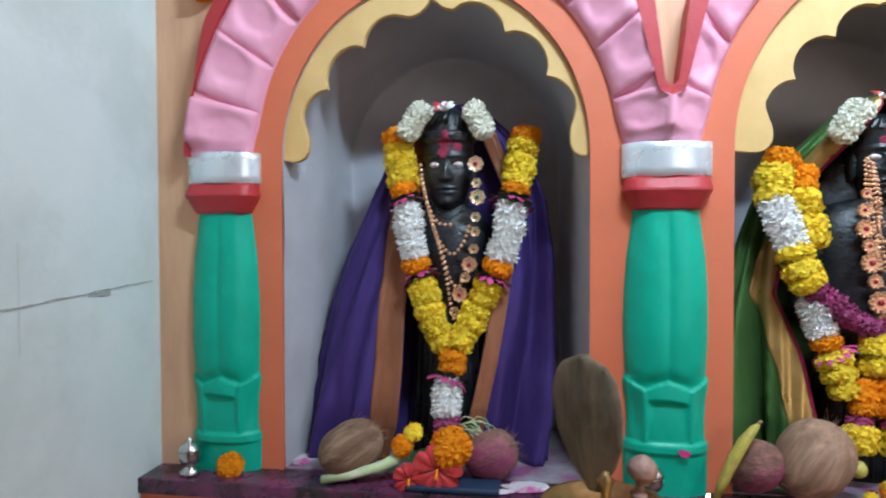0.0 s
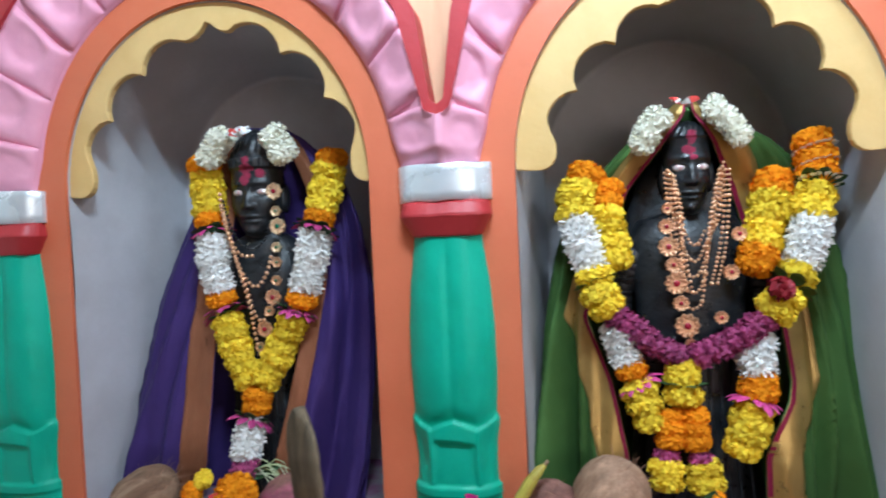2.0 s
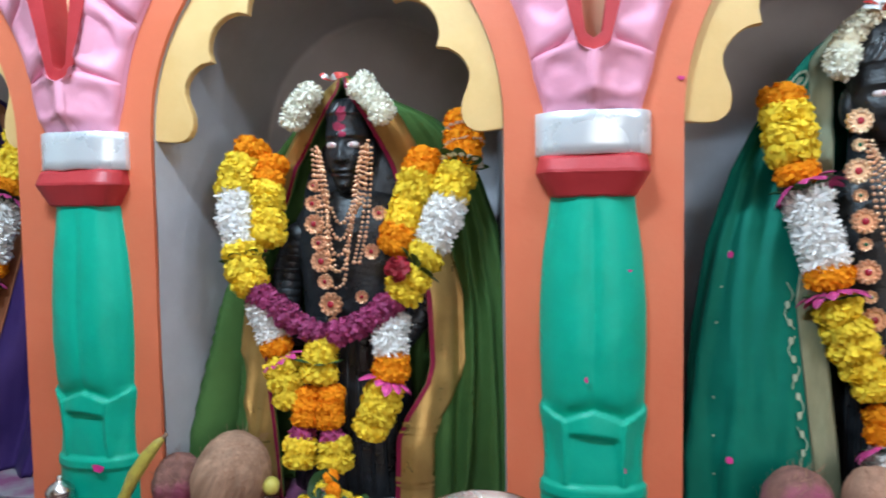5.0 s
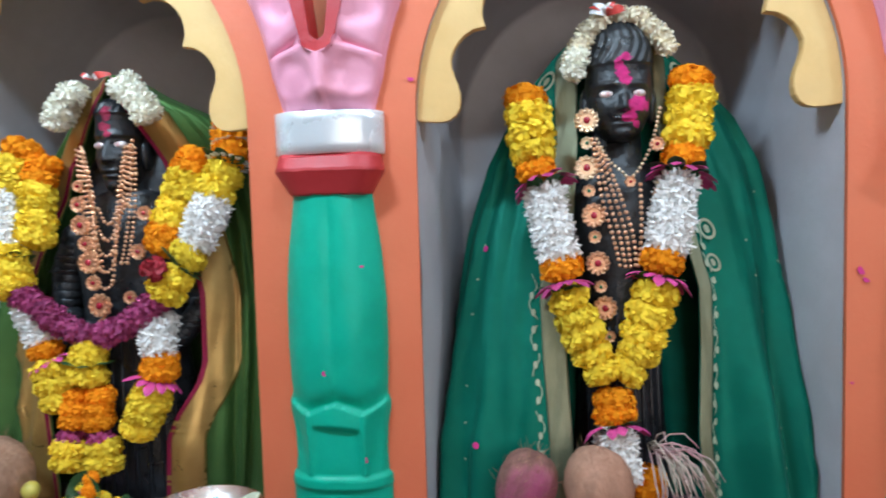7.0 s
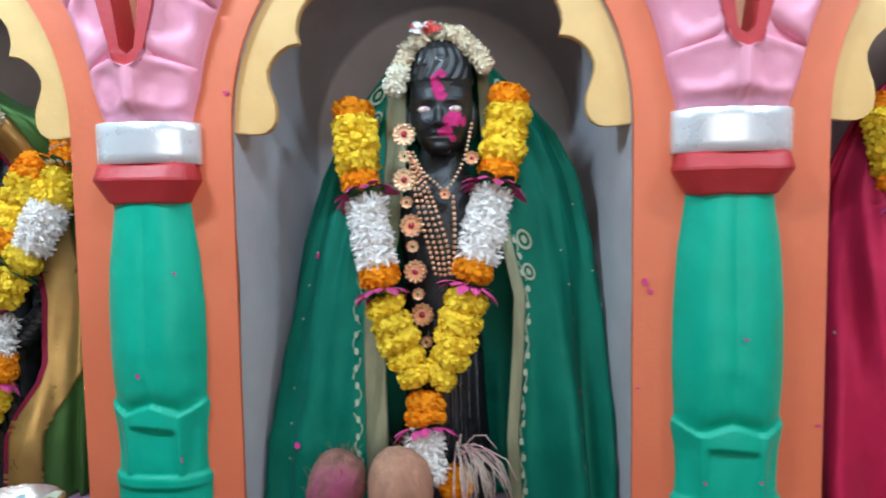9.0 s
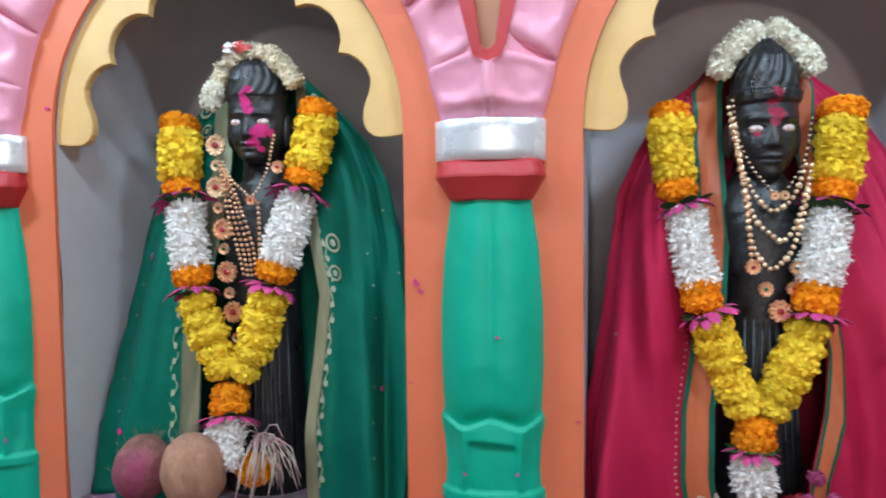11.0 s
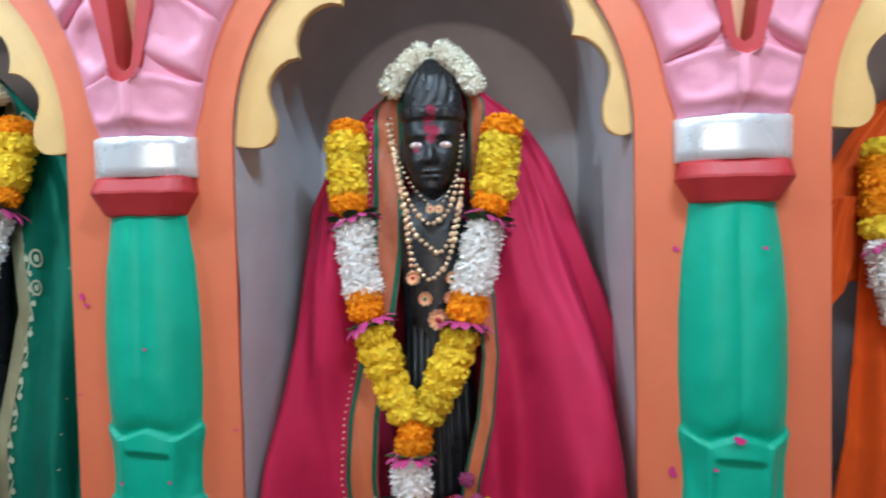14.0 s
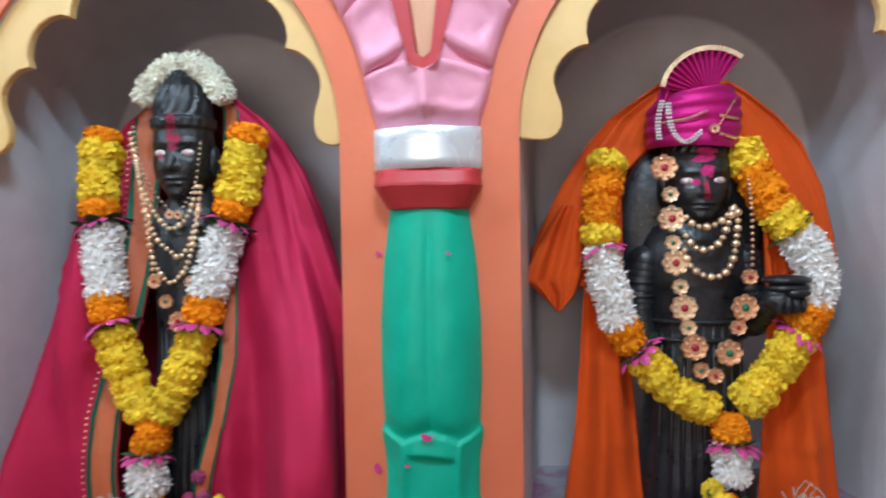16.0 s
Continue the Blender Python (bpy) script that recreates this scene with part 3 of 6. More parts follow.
# ---- statues: one plain mesh each ----
def make_statue(cx, head, chin, eye_z, face_w, cy, label, shoulder=0.10, arms=False, powder=(), crown=1.0, throat=0.0, slab=None):
    """head: z of the crown's top; chin and eyes as heights; cy: depth of the head's middle; powder: (x, z, half width, half height,
    material index) in units of the height from chin to eyes, from the middle between the eyes; crown 0: a bare head."""
    bm = bmesh.new()
    fw = face_w / 2
    neck = chin - 0.012 - throat
    b = shoulder / 0.10

    def blob(x, y, z, rx, ry, rz, mi=0, seg=14, rings=10):
        m = Matrix.Translation((x, y, z)) @ Matrix.Diagonal((rx, ry, rz, 1))
        made = bmesh.ops.create_uvsphere(bm, u_segments=seg, v_segments=rings, radius=1.0, matrix=m)
        for f in {f for v in made["verts"] for f in v.link_faces}:
            f.material_index = mi

    loft(bm, [(BASE + 0.002, cx, cy + 0.005, 0.115 * b, 0.066), (BASE + 0.05, cx, cy + 0.005, 0.110 * b, 0.064), (1.12, cx, cy + 0.005, 0.098 * b, 0.058), (1.28, cx, cy, 0.086 * b, 0.052), (1.36, cx, cy, 0.090 * b, 0.054),
              (neck - 0.085, cx, cy, shoulder, 0.056), (neck - 0.030, cx, cy + 0.004, shoulder, 0.050), (neck + 0.006, cx, cy + 0.010, max(fw * 0.8, shoulder * 0.80), 0.042), (neck + 0.020, cx, cy + 0.012, fw * 0.78, 0.034), (neck + 0.06 + throat, cx, cy + 0.015, fw * 0.7, 0.03)], 28)
    if slab:
        blob(cx, cy + 0.026, slab[1] - 0.16, slab[0], 0.030, 0.16, 0, 28, 18)
    # carved folds of the robe
    for k in range(9):
        u = -0.8 + 1.6 * k / 8
        y = cy + 0.004 - 0.058 * math.sqrt(1 - u * u)
        loft(bm, [(z, cx + u * w * b, y + dy, 0.0045, 0.006) for z, w, dy in ((BASE + 0.01, 0.108, -0.004), (1.12, 0.096, 0.002), (1.30, 0.084, 0.006))], 8)
    for k in range(2 if arms == 2 else 0):
        z = neck - 0.150 - 0.030 * k
        loft(bm, [(z - 0.003, cx, cy, 0.096 * b, 0.0575), (z, cx, cy, 0.098 * b, 0.0600), (z + 0.003, cx, cy, 0.096 * b, 0.0575)], 24)
    # head: one carved surface from the chin to the crown's top
    L = eye_z - chin
    top = (head - eye_z) / L
    shape = ((-1.0, 0.20, 0.50), (-0.97, 0.36, 0.66), (-0.88, 0.52, 0.80), (-0.72, 0.70, 0.90), (-0.45, 0.87, 0.97), (-0.1, 0.98, 1.0), (0.25, 1.0, 1.0), (0.50, 0.97, 0.97))
    if crown:
        shape += ((0.54, 1.04, 1.05), (0.74, 1.07, 1.07), (0.78, 1.0, 1.0), (0.50 + 0.45 * (top - 0.5), 0.95, 0.96), (0.5 + 0.68 * (top - 0.5), 0.74, 0.80), (0.5 + 0.84 * (top - 0.5), 0.48, 0.56), (0.5 + 0.88 * (top - 0.5), 0.36, 0.42), (0.5 + 0.95 * (top - 0.5), 0.30, 0.34), (top, 0.10, 0.12))
    else:
        shape += ((0.62, 0.98, 1.0), (0.66, 1.03, 1.05), (0.5 + 0.45 * (top - 0.5), 0.96, 0.98), (0.5 + 0.70 * (top - 0.5), 0.80, 0.84), (0.5 + 0.88 * (top - 0.5), 0.55, 0.58), (top, 0.15, 0.16))
    shape = tuple(sorted(shape))
    e = fw * 0.43 / L
    nseg, nrow = 132, 110

    def g(a, r):
        return math.exp(-(a / r) ** 2)

    rows = []
    for q in range(nrow + 1):
        w = -1.0 + (top + 1.0) * q / nrow
        wid, dep = lerp_list(shape, w)
        row = []
        for k in range(nseg):
            t = k / nseg
            # more columns over the front
            ang = 2 * math.pi * t + 0.175 * math.sin(4 * math.pi * (t - 0.25))
            c, s = math.cos(ang), math.sin(ang)
            x, y = wid * fw * c, dep * 0.047 * s
            u = x / L
            au = abs(u)
            f = 0.0
            if s < 0:
                f += 0.0125 * g(u, 0.075 + 0.045 * max(0, -w)) * (max(0.0, min(1.0, (0.16 - w) / 0.42)) if w > -0.34 else max(0.0, 1 - (-0.34 - w) / 0.06))
                f += 0.0040 * g(au - 0.115, 0.05) * g(w + 0.31, 0.055)
                f -= 0.0060 * g(au - e, 0.21) * g(w - 0.0, 0.11)
                f += 0.0036 * g(au - e, 0.24) * g(w - 0.20 + 0.25 * (au - e) ** 2, 0.06)
                f += 0.0040 * g(au - 0.42 * fw / 0.05, 0.22) * g(w + 0.33, 0.20)
                f -= 0.0028 * g(u, 0.30) * g(w + 0.62, 0.12)
                f += 0.0052 * g(u, 0.19) * g(w + 0.535, 0.038) + 0.0056 * g(u, 0.16) * g(w + 0.645, 0.045) - 0.0022 * g(u, 0.2) * g(w + 0.588, 0.016)
                f += 0.0045 * g(u, 0.2) * g(w + 0.86, 0.10)
                # eyelids
                f += 0.0022 * g(math.hypot((au - e) / 0.155, w / 0.085) - 1.0, 0.22)
            if crown:
                if 0.54 < w < 0.76:
                    f += 0.0030 * abs(math.sin(ang * 11)) + 0.0055 * max(0, -s) * (1 - min(1, math.hypot(u / 0.20, (w - 0.65) / 0.13)) ** 2) * (0.7 + 0.3 * math.cos(8 * math.atan2(w - 0.65, u)))
                if w > 0.80:
                    f += 0.0016 * math.sin(ang * 17 + 3 * math.sin(w * 3)) * min(1, (w - 0.80) / 0.1)
            elif w > 0.64:
                f += 0.0015 * math.sin(ang * 19 + 4 * math.sin(w * 4)) * min(1, (w - 0.64) / 0.06)
            f += 0.0010 * noise.noise(Vector((x * 60 + cx * 9, y * 60, w * 4)))
            row.append((cx + x + f * c * 0.3, cy - 0.012 + y - f * max(0.0, -s) ** 0.5 + (f * s if s > 0 else 0), eye_z + w * L))
        rows.append(row)
    vr = sheet(bm, rows, 0, True)
    bm.faces.new(vr[0])
    bm.faces.new(vr[-1])
    # powder dabbed on the face
    for a, c in zip(vr, vr[1:]):
        for k in range(nseg):
            v = a[k]
            if v.co.y > cy - 0.03:
                continue
            u, w = (v.co.x - cx) / L, (v.co.z - eye_z) / L
            wob = 0.45 * noise.noise(Vector((u * 6, w * 6, cx))) + 0.25 * noise.noise(Vector((u * 17, w * 17, cx)))
            for px, pz, rx, rz, mi in powder:
                if math.hypot((u - px) / rx, (w - pz) / rz) + wob < 1.0:
                    for f in v.link_faces:
                        if c[k] in f.verts and a[(k + 1) % nseg] in f.verts:
                            f.material_index = mi
                    break

    for s in (-1, 1):
        ey = cy - 0.012 - 0.047 * math.sqrt(1 - 0.43 ** 2) + 0.0075
        blob(cx + s * fw * 0.43, ey, eye_z, 0.0124, 0.0072, 0.0070, 1)
        blob(cx + s * fw * 0.43, ey - 0.0052, eye_z, 0.0040, 0.0024, 0.0040, 4, 10, 8)
        blob(cx + s * fw * 0.98, cy - 0.004, eye_z - 0.012, 0.009, 0.016, 0.030)
    if arms:
        for s in (-1, 1):
            pts = [(cx + s * shoulder * 0.92, cy, neck - 0.06, 0.030), (cx + s * (shoulder + 0.018), cy + 0.002, neck - 0.12, 0.028), (cx + s * (shoulder + 0.022), cy - 0.005, neck - 0.19, 0.025),
                   (cx + s * (shoulder - 0.01), cy - 0.030, neck - 0.235, 0.023), (cx + s * (shoulder - 0.055), cy - 0.052, neck - 0.215, 0.019)]
            if arms == 2:
                pts = [(cx + s * shoulder * 0.92, cy, neck - 0.05, 0.030), (cx + s * (shoulder + 0.004), cy - 0.004, neck - 0.11, 0.026), (cx + s * (shoulder + 0.004), cy - 0.010, neck - 0.16, 0.024),
                       (cx + s * (shoulder + (0.010 if s > 0 else -0.004)), cy - (0.050 if s > 0 else 0.018), neck - (0.125 if s > 0 else 0.205), 0.022), (cx + s * (shoulder + (0.018 if s > 0 else -0.01)), cy - (0.075 if s > 0 else 0.03), neck - (0.105 if s > 0 else 0.24), 0.023)]
            vs = []
            for (x, y, z, r), (x2, y2, z2, r2) in zip(pts, pts[1:]):
                for q in range(5):
                    f = q / 5
                    vs.append((x + (x2 - x) * f, y + (y2 - y) * f, z + (z2 - z) * f, r + (r2 - r) * f))
            vs.append(pts[-1])
            for x, y, z, r in vs:
                blob(x, y, z, r, r, r * 0.85, 0, 12, 8)
            if arms == 2 and s > 0:
                # fist: the rim that it holds, the thumb across, four curled fingers below
                blob(cx + 0.116, cy - 0.080, neck - 0.080, 0.038, 0.026, 0.0085, 0, 20, 8)
                blob(cx + 0.117, cy - 0.082, neck - 0.092, 0.033, 0.024, 0.0085, 0, 20, 8)
                blob(cx + 0.108, cy - 0.078, neck - 0.112, 0.027, 0.022, 0.018, 0, 16, 8)
                blob(cx + 0.126, cy - 0.100, neck - 0.099, 0.018, 0.008, 0.0070, 0, 14, 8)
                for q in range(4):
                    blob(cx + 0.100 + 0.0118 * q, cy - 0.094 + 0.003 * abs(q - 1.5), neck - 0.118, 0.0066, 0.0095, 0.0165 - 0.001 * q, 0, 12, 8)
            for q in (3, 5, 12, 13, 15, 17):
                x, y, z, r = vs[q]
                blob(x, y, z, r * 1.12, r * 1.12, 0.005, 0, 16, 6)
    return finish("statue", bm, (STONE, EYE, KUMKUM, VERMILION, PUPIL), None, label, True, "statue", "statues in the niches")


PUPIL = mat("rosy_eye_paint", (0.55, 0.30, 0.29), 0.35, var=0.15)
make_statue(-0.336, 1.722, 1.503, 1.593, 0.108, 0.180, "black stone standing statue with a tall crown and pale eyes", 0.085, 0,
            ((-0.05, 0.30, 0.13, 0.16, 3), (-0.04, 0.50, 0.16, 0.13, 3), (-0.02, 0.68, 0.09, 0.09, 3), (0.25, 0.38, 0.10, 0.09, 3)))
make_statue(0.484, 1.672, 1.508, 1.588, 0.078, 0.140, "black stone standing statue with pale eyes under a gold-edged veil", 0.105, 1,
            ((0.0, 0.62, 0.09, 0.17, 3), (-0.05, 0.36, 0.13, 0.11, 3), (0.03, 0.20, 0.10, 0.07, 3)), 0, 0.0, (0.105, 1.625))
make_statue(1.318, 1.752, 1.562, 1.632, 0.104, 0.147, "black stone standing statue dabbed with magenta powder", 0.072, 0,
            ((0.02, 0.74, 0.13, 0.08, 2), (-0.11, 0.60, 0.10, 0.14, 2), (-0.06, 0.42, 0.14, 0.10, 2), (0.03, 0.27, 0.13, 0.09, 2), (0.30, -0.24, 0.27, 0.19, 2), (0.12, -0.50, 0.18, 0.12, 2), (0.26, -0.66, 0.08, 0.08, 2)), 0, 0.035)
make_statue(2.163, 1.745, 1.517, 1.597, 0.102, 0.157, "black stone standing statue with a carved crown and pale eyes", 0.066, 0,
            ((0.0, 0.66, 0.10, 0.11, 3), (-0.03, 0.50, 0.12, 0.07, 3), (0.02, 0.28, 0.15, 0.12, 3), (0.0, 0.10, 0.09, 0.09, 3), (-0.30, -0.12, 0.06, 0.05, 3)))
make_statue(3.034, 1.66, 1.466, 1.534, 0.108, 0.170, "black stone standing statue with folded arms", 0.088, 2,
            ((-0.02, 0.50, 0.30, 0.09, 2), (0.02, 0.68, 0.25, 0.08, 2), (0.06, 0.20, 0.14, 0.16, 2), (-0.22, -0.05, 0.10, 0.07, 2), (0.02, -0.25, 0.10, 0.25, 3)), 0, 0.0, (0.125, 1.62))


# ---- draped cloths ----
FRONT = ((0.985, 0.055), (1.10, 0.062), (1.25, 0.092), (1.37, 0.122), (1.50, 0.152), (1.60, 0.176), (1.76, 0.180))


def make_cape(name, label, cx, cy, outer, opening, m, border=None, folds=9, shift=0.0, seed=1, amp=0.017, category="shawl", front=None, hems=()):
    """Cloth hung over a statue, open in front. outer: rows (z, left x, right x) of the silhouette, opening: rows (z, left x, right x) of
    the front edges; both from the hem upwards. border: (material, left width, right width, piping material)."""
    rng = random.Random(seed)
    root = thing(name, label, category, "shawls on statues", (cx, cy, BASE))
    ph = [rng.uniform(0, 6.28) for _ in range(6)]
    z0, z1 = outer[0][0], outer[-1][0]
    nz, ns = 84, 170

    def point(z, s, off=0.0):
        xl, xr = lerp_list(outer, z)
        ol, orr = lerp_list(opening, z)
        c, w = (xl + xr) / 2, (xr - xl) / 2
        f = (z - z0) / (z1 - z0)
        yf = lerp_list(front or FRONT, z)[0] + shift
        back = 0.060 if f < 0.88 else 0.060 * max(0.1, (1 - f) / 0.12)
        al = math.acos(max(-0.999, min(0.999, (ol - c) / w)))
        ar = math.acos(max(-0.999, min(0.999, (orr - c) / w)))
        # angle runs from the left front edge round the back to the right front edge; pi is the far left
        if s < 0.5:
            a0, a1 = al, 1.5 * math.pi
            t = s / 0.5
        else:
            a0, a1 = 1.5 * math.pi, 2 * math.pi + ar
            t = (s - 0.5) / 0.5
        ang = a0 + (a1 - a0) * t
        # pleats that deepen towards the hem and lie flat along the front edges, with fine long wrinkles
        edge = min(1.0, min(s, 1 - s) / 0.10)
        k = amp * (1 - f) ** 1.05 * (0.12 + 0.88 * edge * edge * (3 - 2 * edge))
        fold = k * (3.4 * noise.noise(Vector((ang * folds * 0.27 + 0.5 * math.sin(z * 3 + ph[1]), z * 1.1, seed * 1.7))) + 1.6 * noise.noise(Vector((ang * folds * 0.62 + ph[2], z * 1.9, seed * 2.3))) + 0.5 * math.sin(ang * 3.1 + ph[3] + z * 5)
                    + 4.5 * (0.2 - abs(noise.noise(Vector((ang * folds * 0.42 + 0.35 * math.sin(z * 2.2 + ph[4]), z * 0.55, seed * 4.1))))))
        wr = noise.noise(Vector((ang * 4.6 + 0.8 * z, z * 3.2, seed * 3.1)))
        fold += 0.012 * (0.35 - abs(wr)) * (0.25 + 0.75 * edge) * (1 - 0.6 * f) + 0.0030 * noise.noise(Vector((ang * 19, z * 13 + ang * 5, seed * 5.7))) * (0.3 + 0.7 * edge)
        x = c + (w + 0.5 * fold) * math.cos(ang)
        sn = math.sin(ang)
        cym = cy - 0.085 * max(0.0, 1 - f / 0.38) ** 1.3 if f < 0.38 and z0 < 1.0 else cy
        y = cym - (cym - yf) * max(0.0, sn) ** 0.75 + back * max(0.0, -sn) - fold * 1.3 * max(0.15, sn) - off
        x += off * math.cos(ang) * 0.6
        y = min(y, 0.244)
        return Vector((x - cx, y - cy, z - BASE))

    def spread(lo, hi, n):
        return [lo + (hi - lo) * k / n for k in range(n + 1)]

    bm = bmesh.new()
    ss = [s ** 1.0 for s in spread(0.0, 1.0, ns)]
    vr = sheet(bm, [[point(z, s) for s in ss] for z in spread(z0, z1, nz)])
    body = part("cloth", bm, m, root, "", True)
    so = body.modifiers.new("thickness", "SOLIDIFY")
    so.thickness, so.offset = 0.0022, -1
    def s_after(z, lo, hi, metres):
        s, gone, last = lo, 0.0, point(z, lo)
        while abs(s - lo) < 0.45:
            here = point(z, s + hi * 0.004)
            step = (here - last).length
            if gone + step >= metres:
                return s + hi * 0.004 * (metres - gone) / step
            s, gone, last = s + hi * 0.004, gone + step, here
        return s

    if border:
        bmat, wl, wr, piping = border
        for lo, hi, width in ((0.0, 1, wl), (1.0, -1, wr)):
            zs = spread(z0, z1 - 0.004, nz)
            ends = [s_after(z, lo, hi, width * min(1.0, 0.5 + (z1 - z) / 0.12)) for z in zs]
            bm = bmesh.new()
            sheet(bm, [[point(z, lo + (e - lo) * q / 10, 0.0028) for q in range(11)] for z, e in zip(zs, ends)])
            bo = part("border", bm, bmat, root, "woven metallic border", True)
            so = bo.modifiers.new("thickness", "SOLIDIFY")
            so.thickness, so.offset = 0.001, -1
            for sd, zh, hh in hems:
                if sd == hi:
                    e = s_after(zh, lo, hi, width)
                    bm = bmesh.new()
                    sheet(bm, [[point(z, lo + (e - lo) * q / 10, 0.0048) for q in range(11)] for z in (zh - hh, zh, zh + hh)])
                    part("hem_stripe", bm, bmat, bo, "raised stripe across the border", True)
            if piping:
                for a, c in (((0.0, 0.12),) if piping is MAROON else ((0.0, 0.17), (0.84, 1.0))):
                    bm = bmesh.new()
                    sheet(bm, [[point(z, lo + (e - lo) * (a + (c - a) * q / 3), 0.0044) for q in range(4)] for z, e in zip(zs, ends)])
                    part("piping", bm, piping, bo, "narrow contrasting edge stripe", True)
    return root, point, s_after


capes = {}
capes[0] = make_cape("shawl", "purple silk shawl with a copper-brown border draped over a statue", -0.335, 0.195,
    ((0.988, -0.625, -0.135), (1.074, -0.622, -0.118), (1.198, -0.606, -0.112), (1.297, -0.584, -0.112), (1.40, -0.556, -0.116), (1.515, -0.512, -0.132), (1.60, -0.475, -0.160), (1.65, -0.440, -0.190), (1.70, -0.395, -0.245), (1.73, -0.360, -0.300)),
    ((0.988, -0.45, -0.29), (1.07, -0.43, -0.288), (1.18, -0.424, -0.264), (1.28, -0.423, -0.247), (1.41, -0.416, -0.229), (1.548, -0.398, -0.223), (1.65, -0.384, -0.265), (1.70, -0.37, -0.285), (1.73, -0.345, -0.32)),
    PURPLE, (BROWN_ZARI, 0.058, 0.034, None), 8, 0.02, 3, 0.024, hems=((1, 1.062, 0.006), (-1, 1.10, 0.005)))
capes[1] = make_cape("shawl", "leaf-green silk shawl with a broad gold border draped over a statue", 0.484, 0.178,
    ((0.988, 0.205, 0.765), (1.05, 0.208, 0.762), (1.149, 0.212, 0.757), (1.307, 0.224, 0.748), (1.44, 0.250, 0.728), (1.53, 0.285, 0.700), (1.60, 0.345, 0.665), (1.64, 0.385, 0.625), (1.68, 0.43, 0.54), (1.705, 0.468, 0.502)),
    ((0.988, 0.37, 0.576), (1.104, 0.361, 0.578), (1.14, 0.355, 0.592), (1.19, 0.348, 0.622), (1.223, 0.342, 0.63), (1.332, 0.305, 0.620), (1.40, 0.325, 0.60), (1.556, 0.385, 0.555), (1.634, 0.446, 0.520), (1.68, 0.478, 0.49), (1.705, 0.481, 0.488)),
    OLIVE, (GOLD_ZARI, 0.056, 0.068, MAROON), 11, 0.0, 5, 0.032, "shawl",
    ((0.985, 0.043), (1.10, 0.050), (1.25, 0.080), (1.37, 0.110), (1.50, 0.140), (1.57, 0.130), (1.62, 0.104), (1.66, 0.094), (1.705, 0.100)), ((-1, 1.128, 0.004), (-1, 1.116, 0.002), (-1, 1.040, 0.004), (-1, 1.030, 0.002)))
capes[2] = make_cape("shawl", "bottle-green silk shawl with a muted gold border and pale dots", 1.316, 0.178,
    ((0.988, 1.035, 1.598), (1.104, 1.045, 1.594), (1.16, 1.055, 1.592), (1.295, 1.068, 1.584), (1.42, 1.086, 1.566), (1.53, 1.116, 1.540), (1.60, 1.148, 1.505), (1.66, 1.185, 1.452), (1.71, 1.224, 1.402), (1.755, 1.275, 1.358)),
    ((0.988, 1.235, 1.425), (1.118, 1.231, 1.419), (1.245, 1.226, 1.429), (1.335, 1.224, 1.433), (1.43, 1.244, 1.41), (1.57, 1.257, 1.383), (1.70, 1.259, 1.375), (1.74, 1.272, 1.362), (1.755, 1.30, 1.33)),
    BOTTLE, (GOLD_GREEN, 0.036, 0.020, None), 7, -0.012, 7, 0.028)
capes[3] = make_cape("shawl", "crimson silk shawl with a rust border and green stripes", 2.163, 0.188,
    ((0.988, 1.893, 2.492), (1.10, 1.898, 2.482), (1.208, 1.912, 2.466), (1.29, 1.920, 2.446), (1.41, 1.927, 2.405), (1.50, 1.937, 2.380), (1.57, 1.968, 2.352), (1.62, 2.000, 2.322), (1.66, 2.030, 2.290), (1.69, 2.070, 2.250), (1.735, 2.110, 2.215)),
    ((0.988, 2.078, 2.202), (1.06, 2.070, 2.207), (1.159, 2.074, 2.231), (1.255, 2.092, 2.241), (1.43, 2.110, 2.228), (1.578, 2.108, 2.22), (1.676, 2.109, 2.22), (1.735, 2.135, 2.19)),
    CRIMSON, (RUST_ZARI, 0.050, 0.028, TEAL_PIPE), 7, 0.0, 9, 0.042)
capes[4] = make_cape("shawl", "saffron cotton cloth draped over a statue's shoulders", 3.034, 0.195,
    ((1.36, 2.770, 3.290), (1.42, 2.765, 3.283), (1.456, 2.781, 3.276), (1.525, 2.814, 3.257), (1.60, 2.860, 3.222), (1.65, 2.902, 3.178), (1.69, 2.960, 3.130), (1.71, 2.988, 3.098)),
    ((1.36, 2.905, 3.190), (1.425, 2.911, 3.175), (1.50, 2.917, 3.136), (1.555, 2.924, 3.116), (1.60, 2.970, 3.101), (1.65, 2.988, 3.090), (1.71, 3.005, 3.075)),
    SAFFRON, None, 5, 0.034, 11, 0.006)


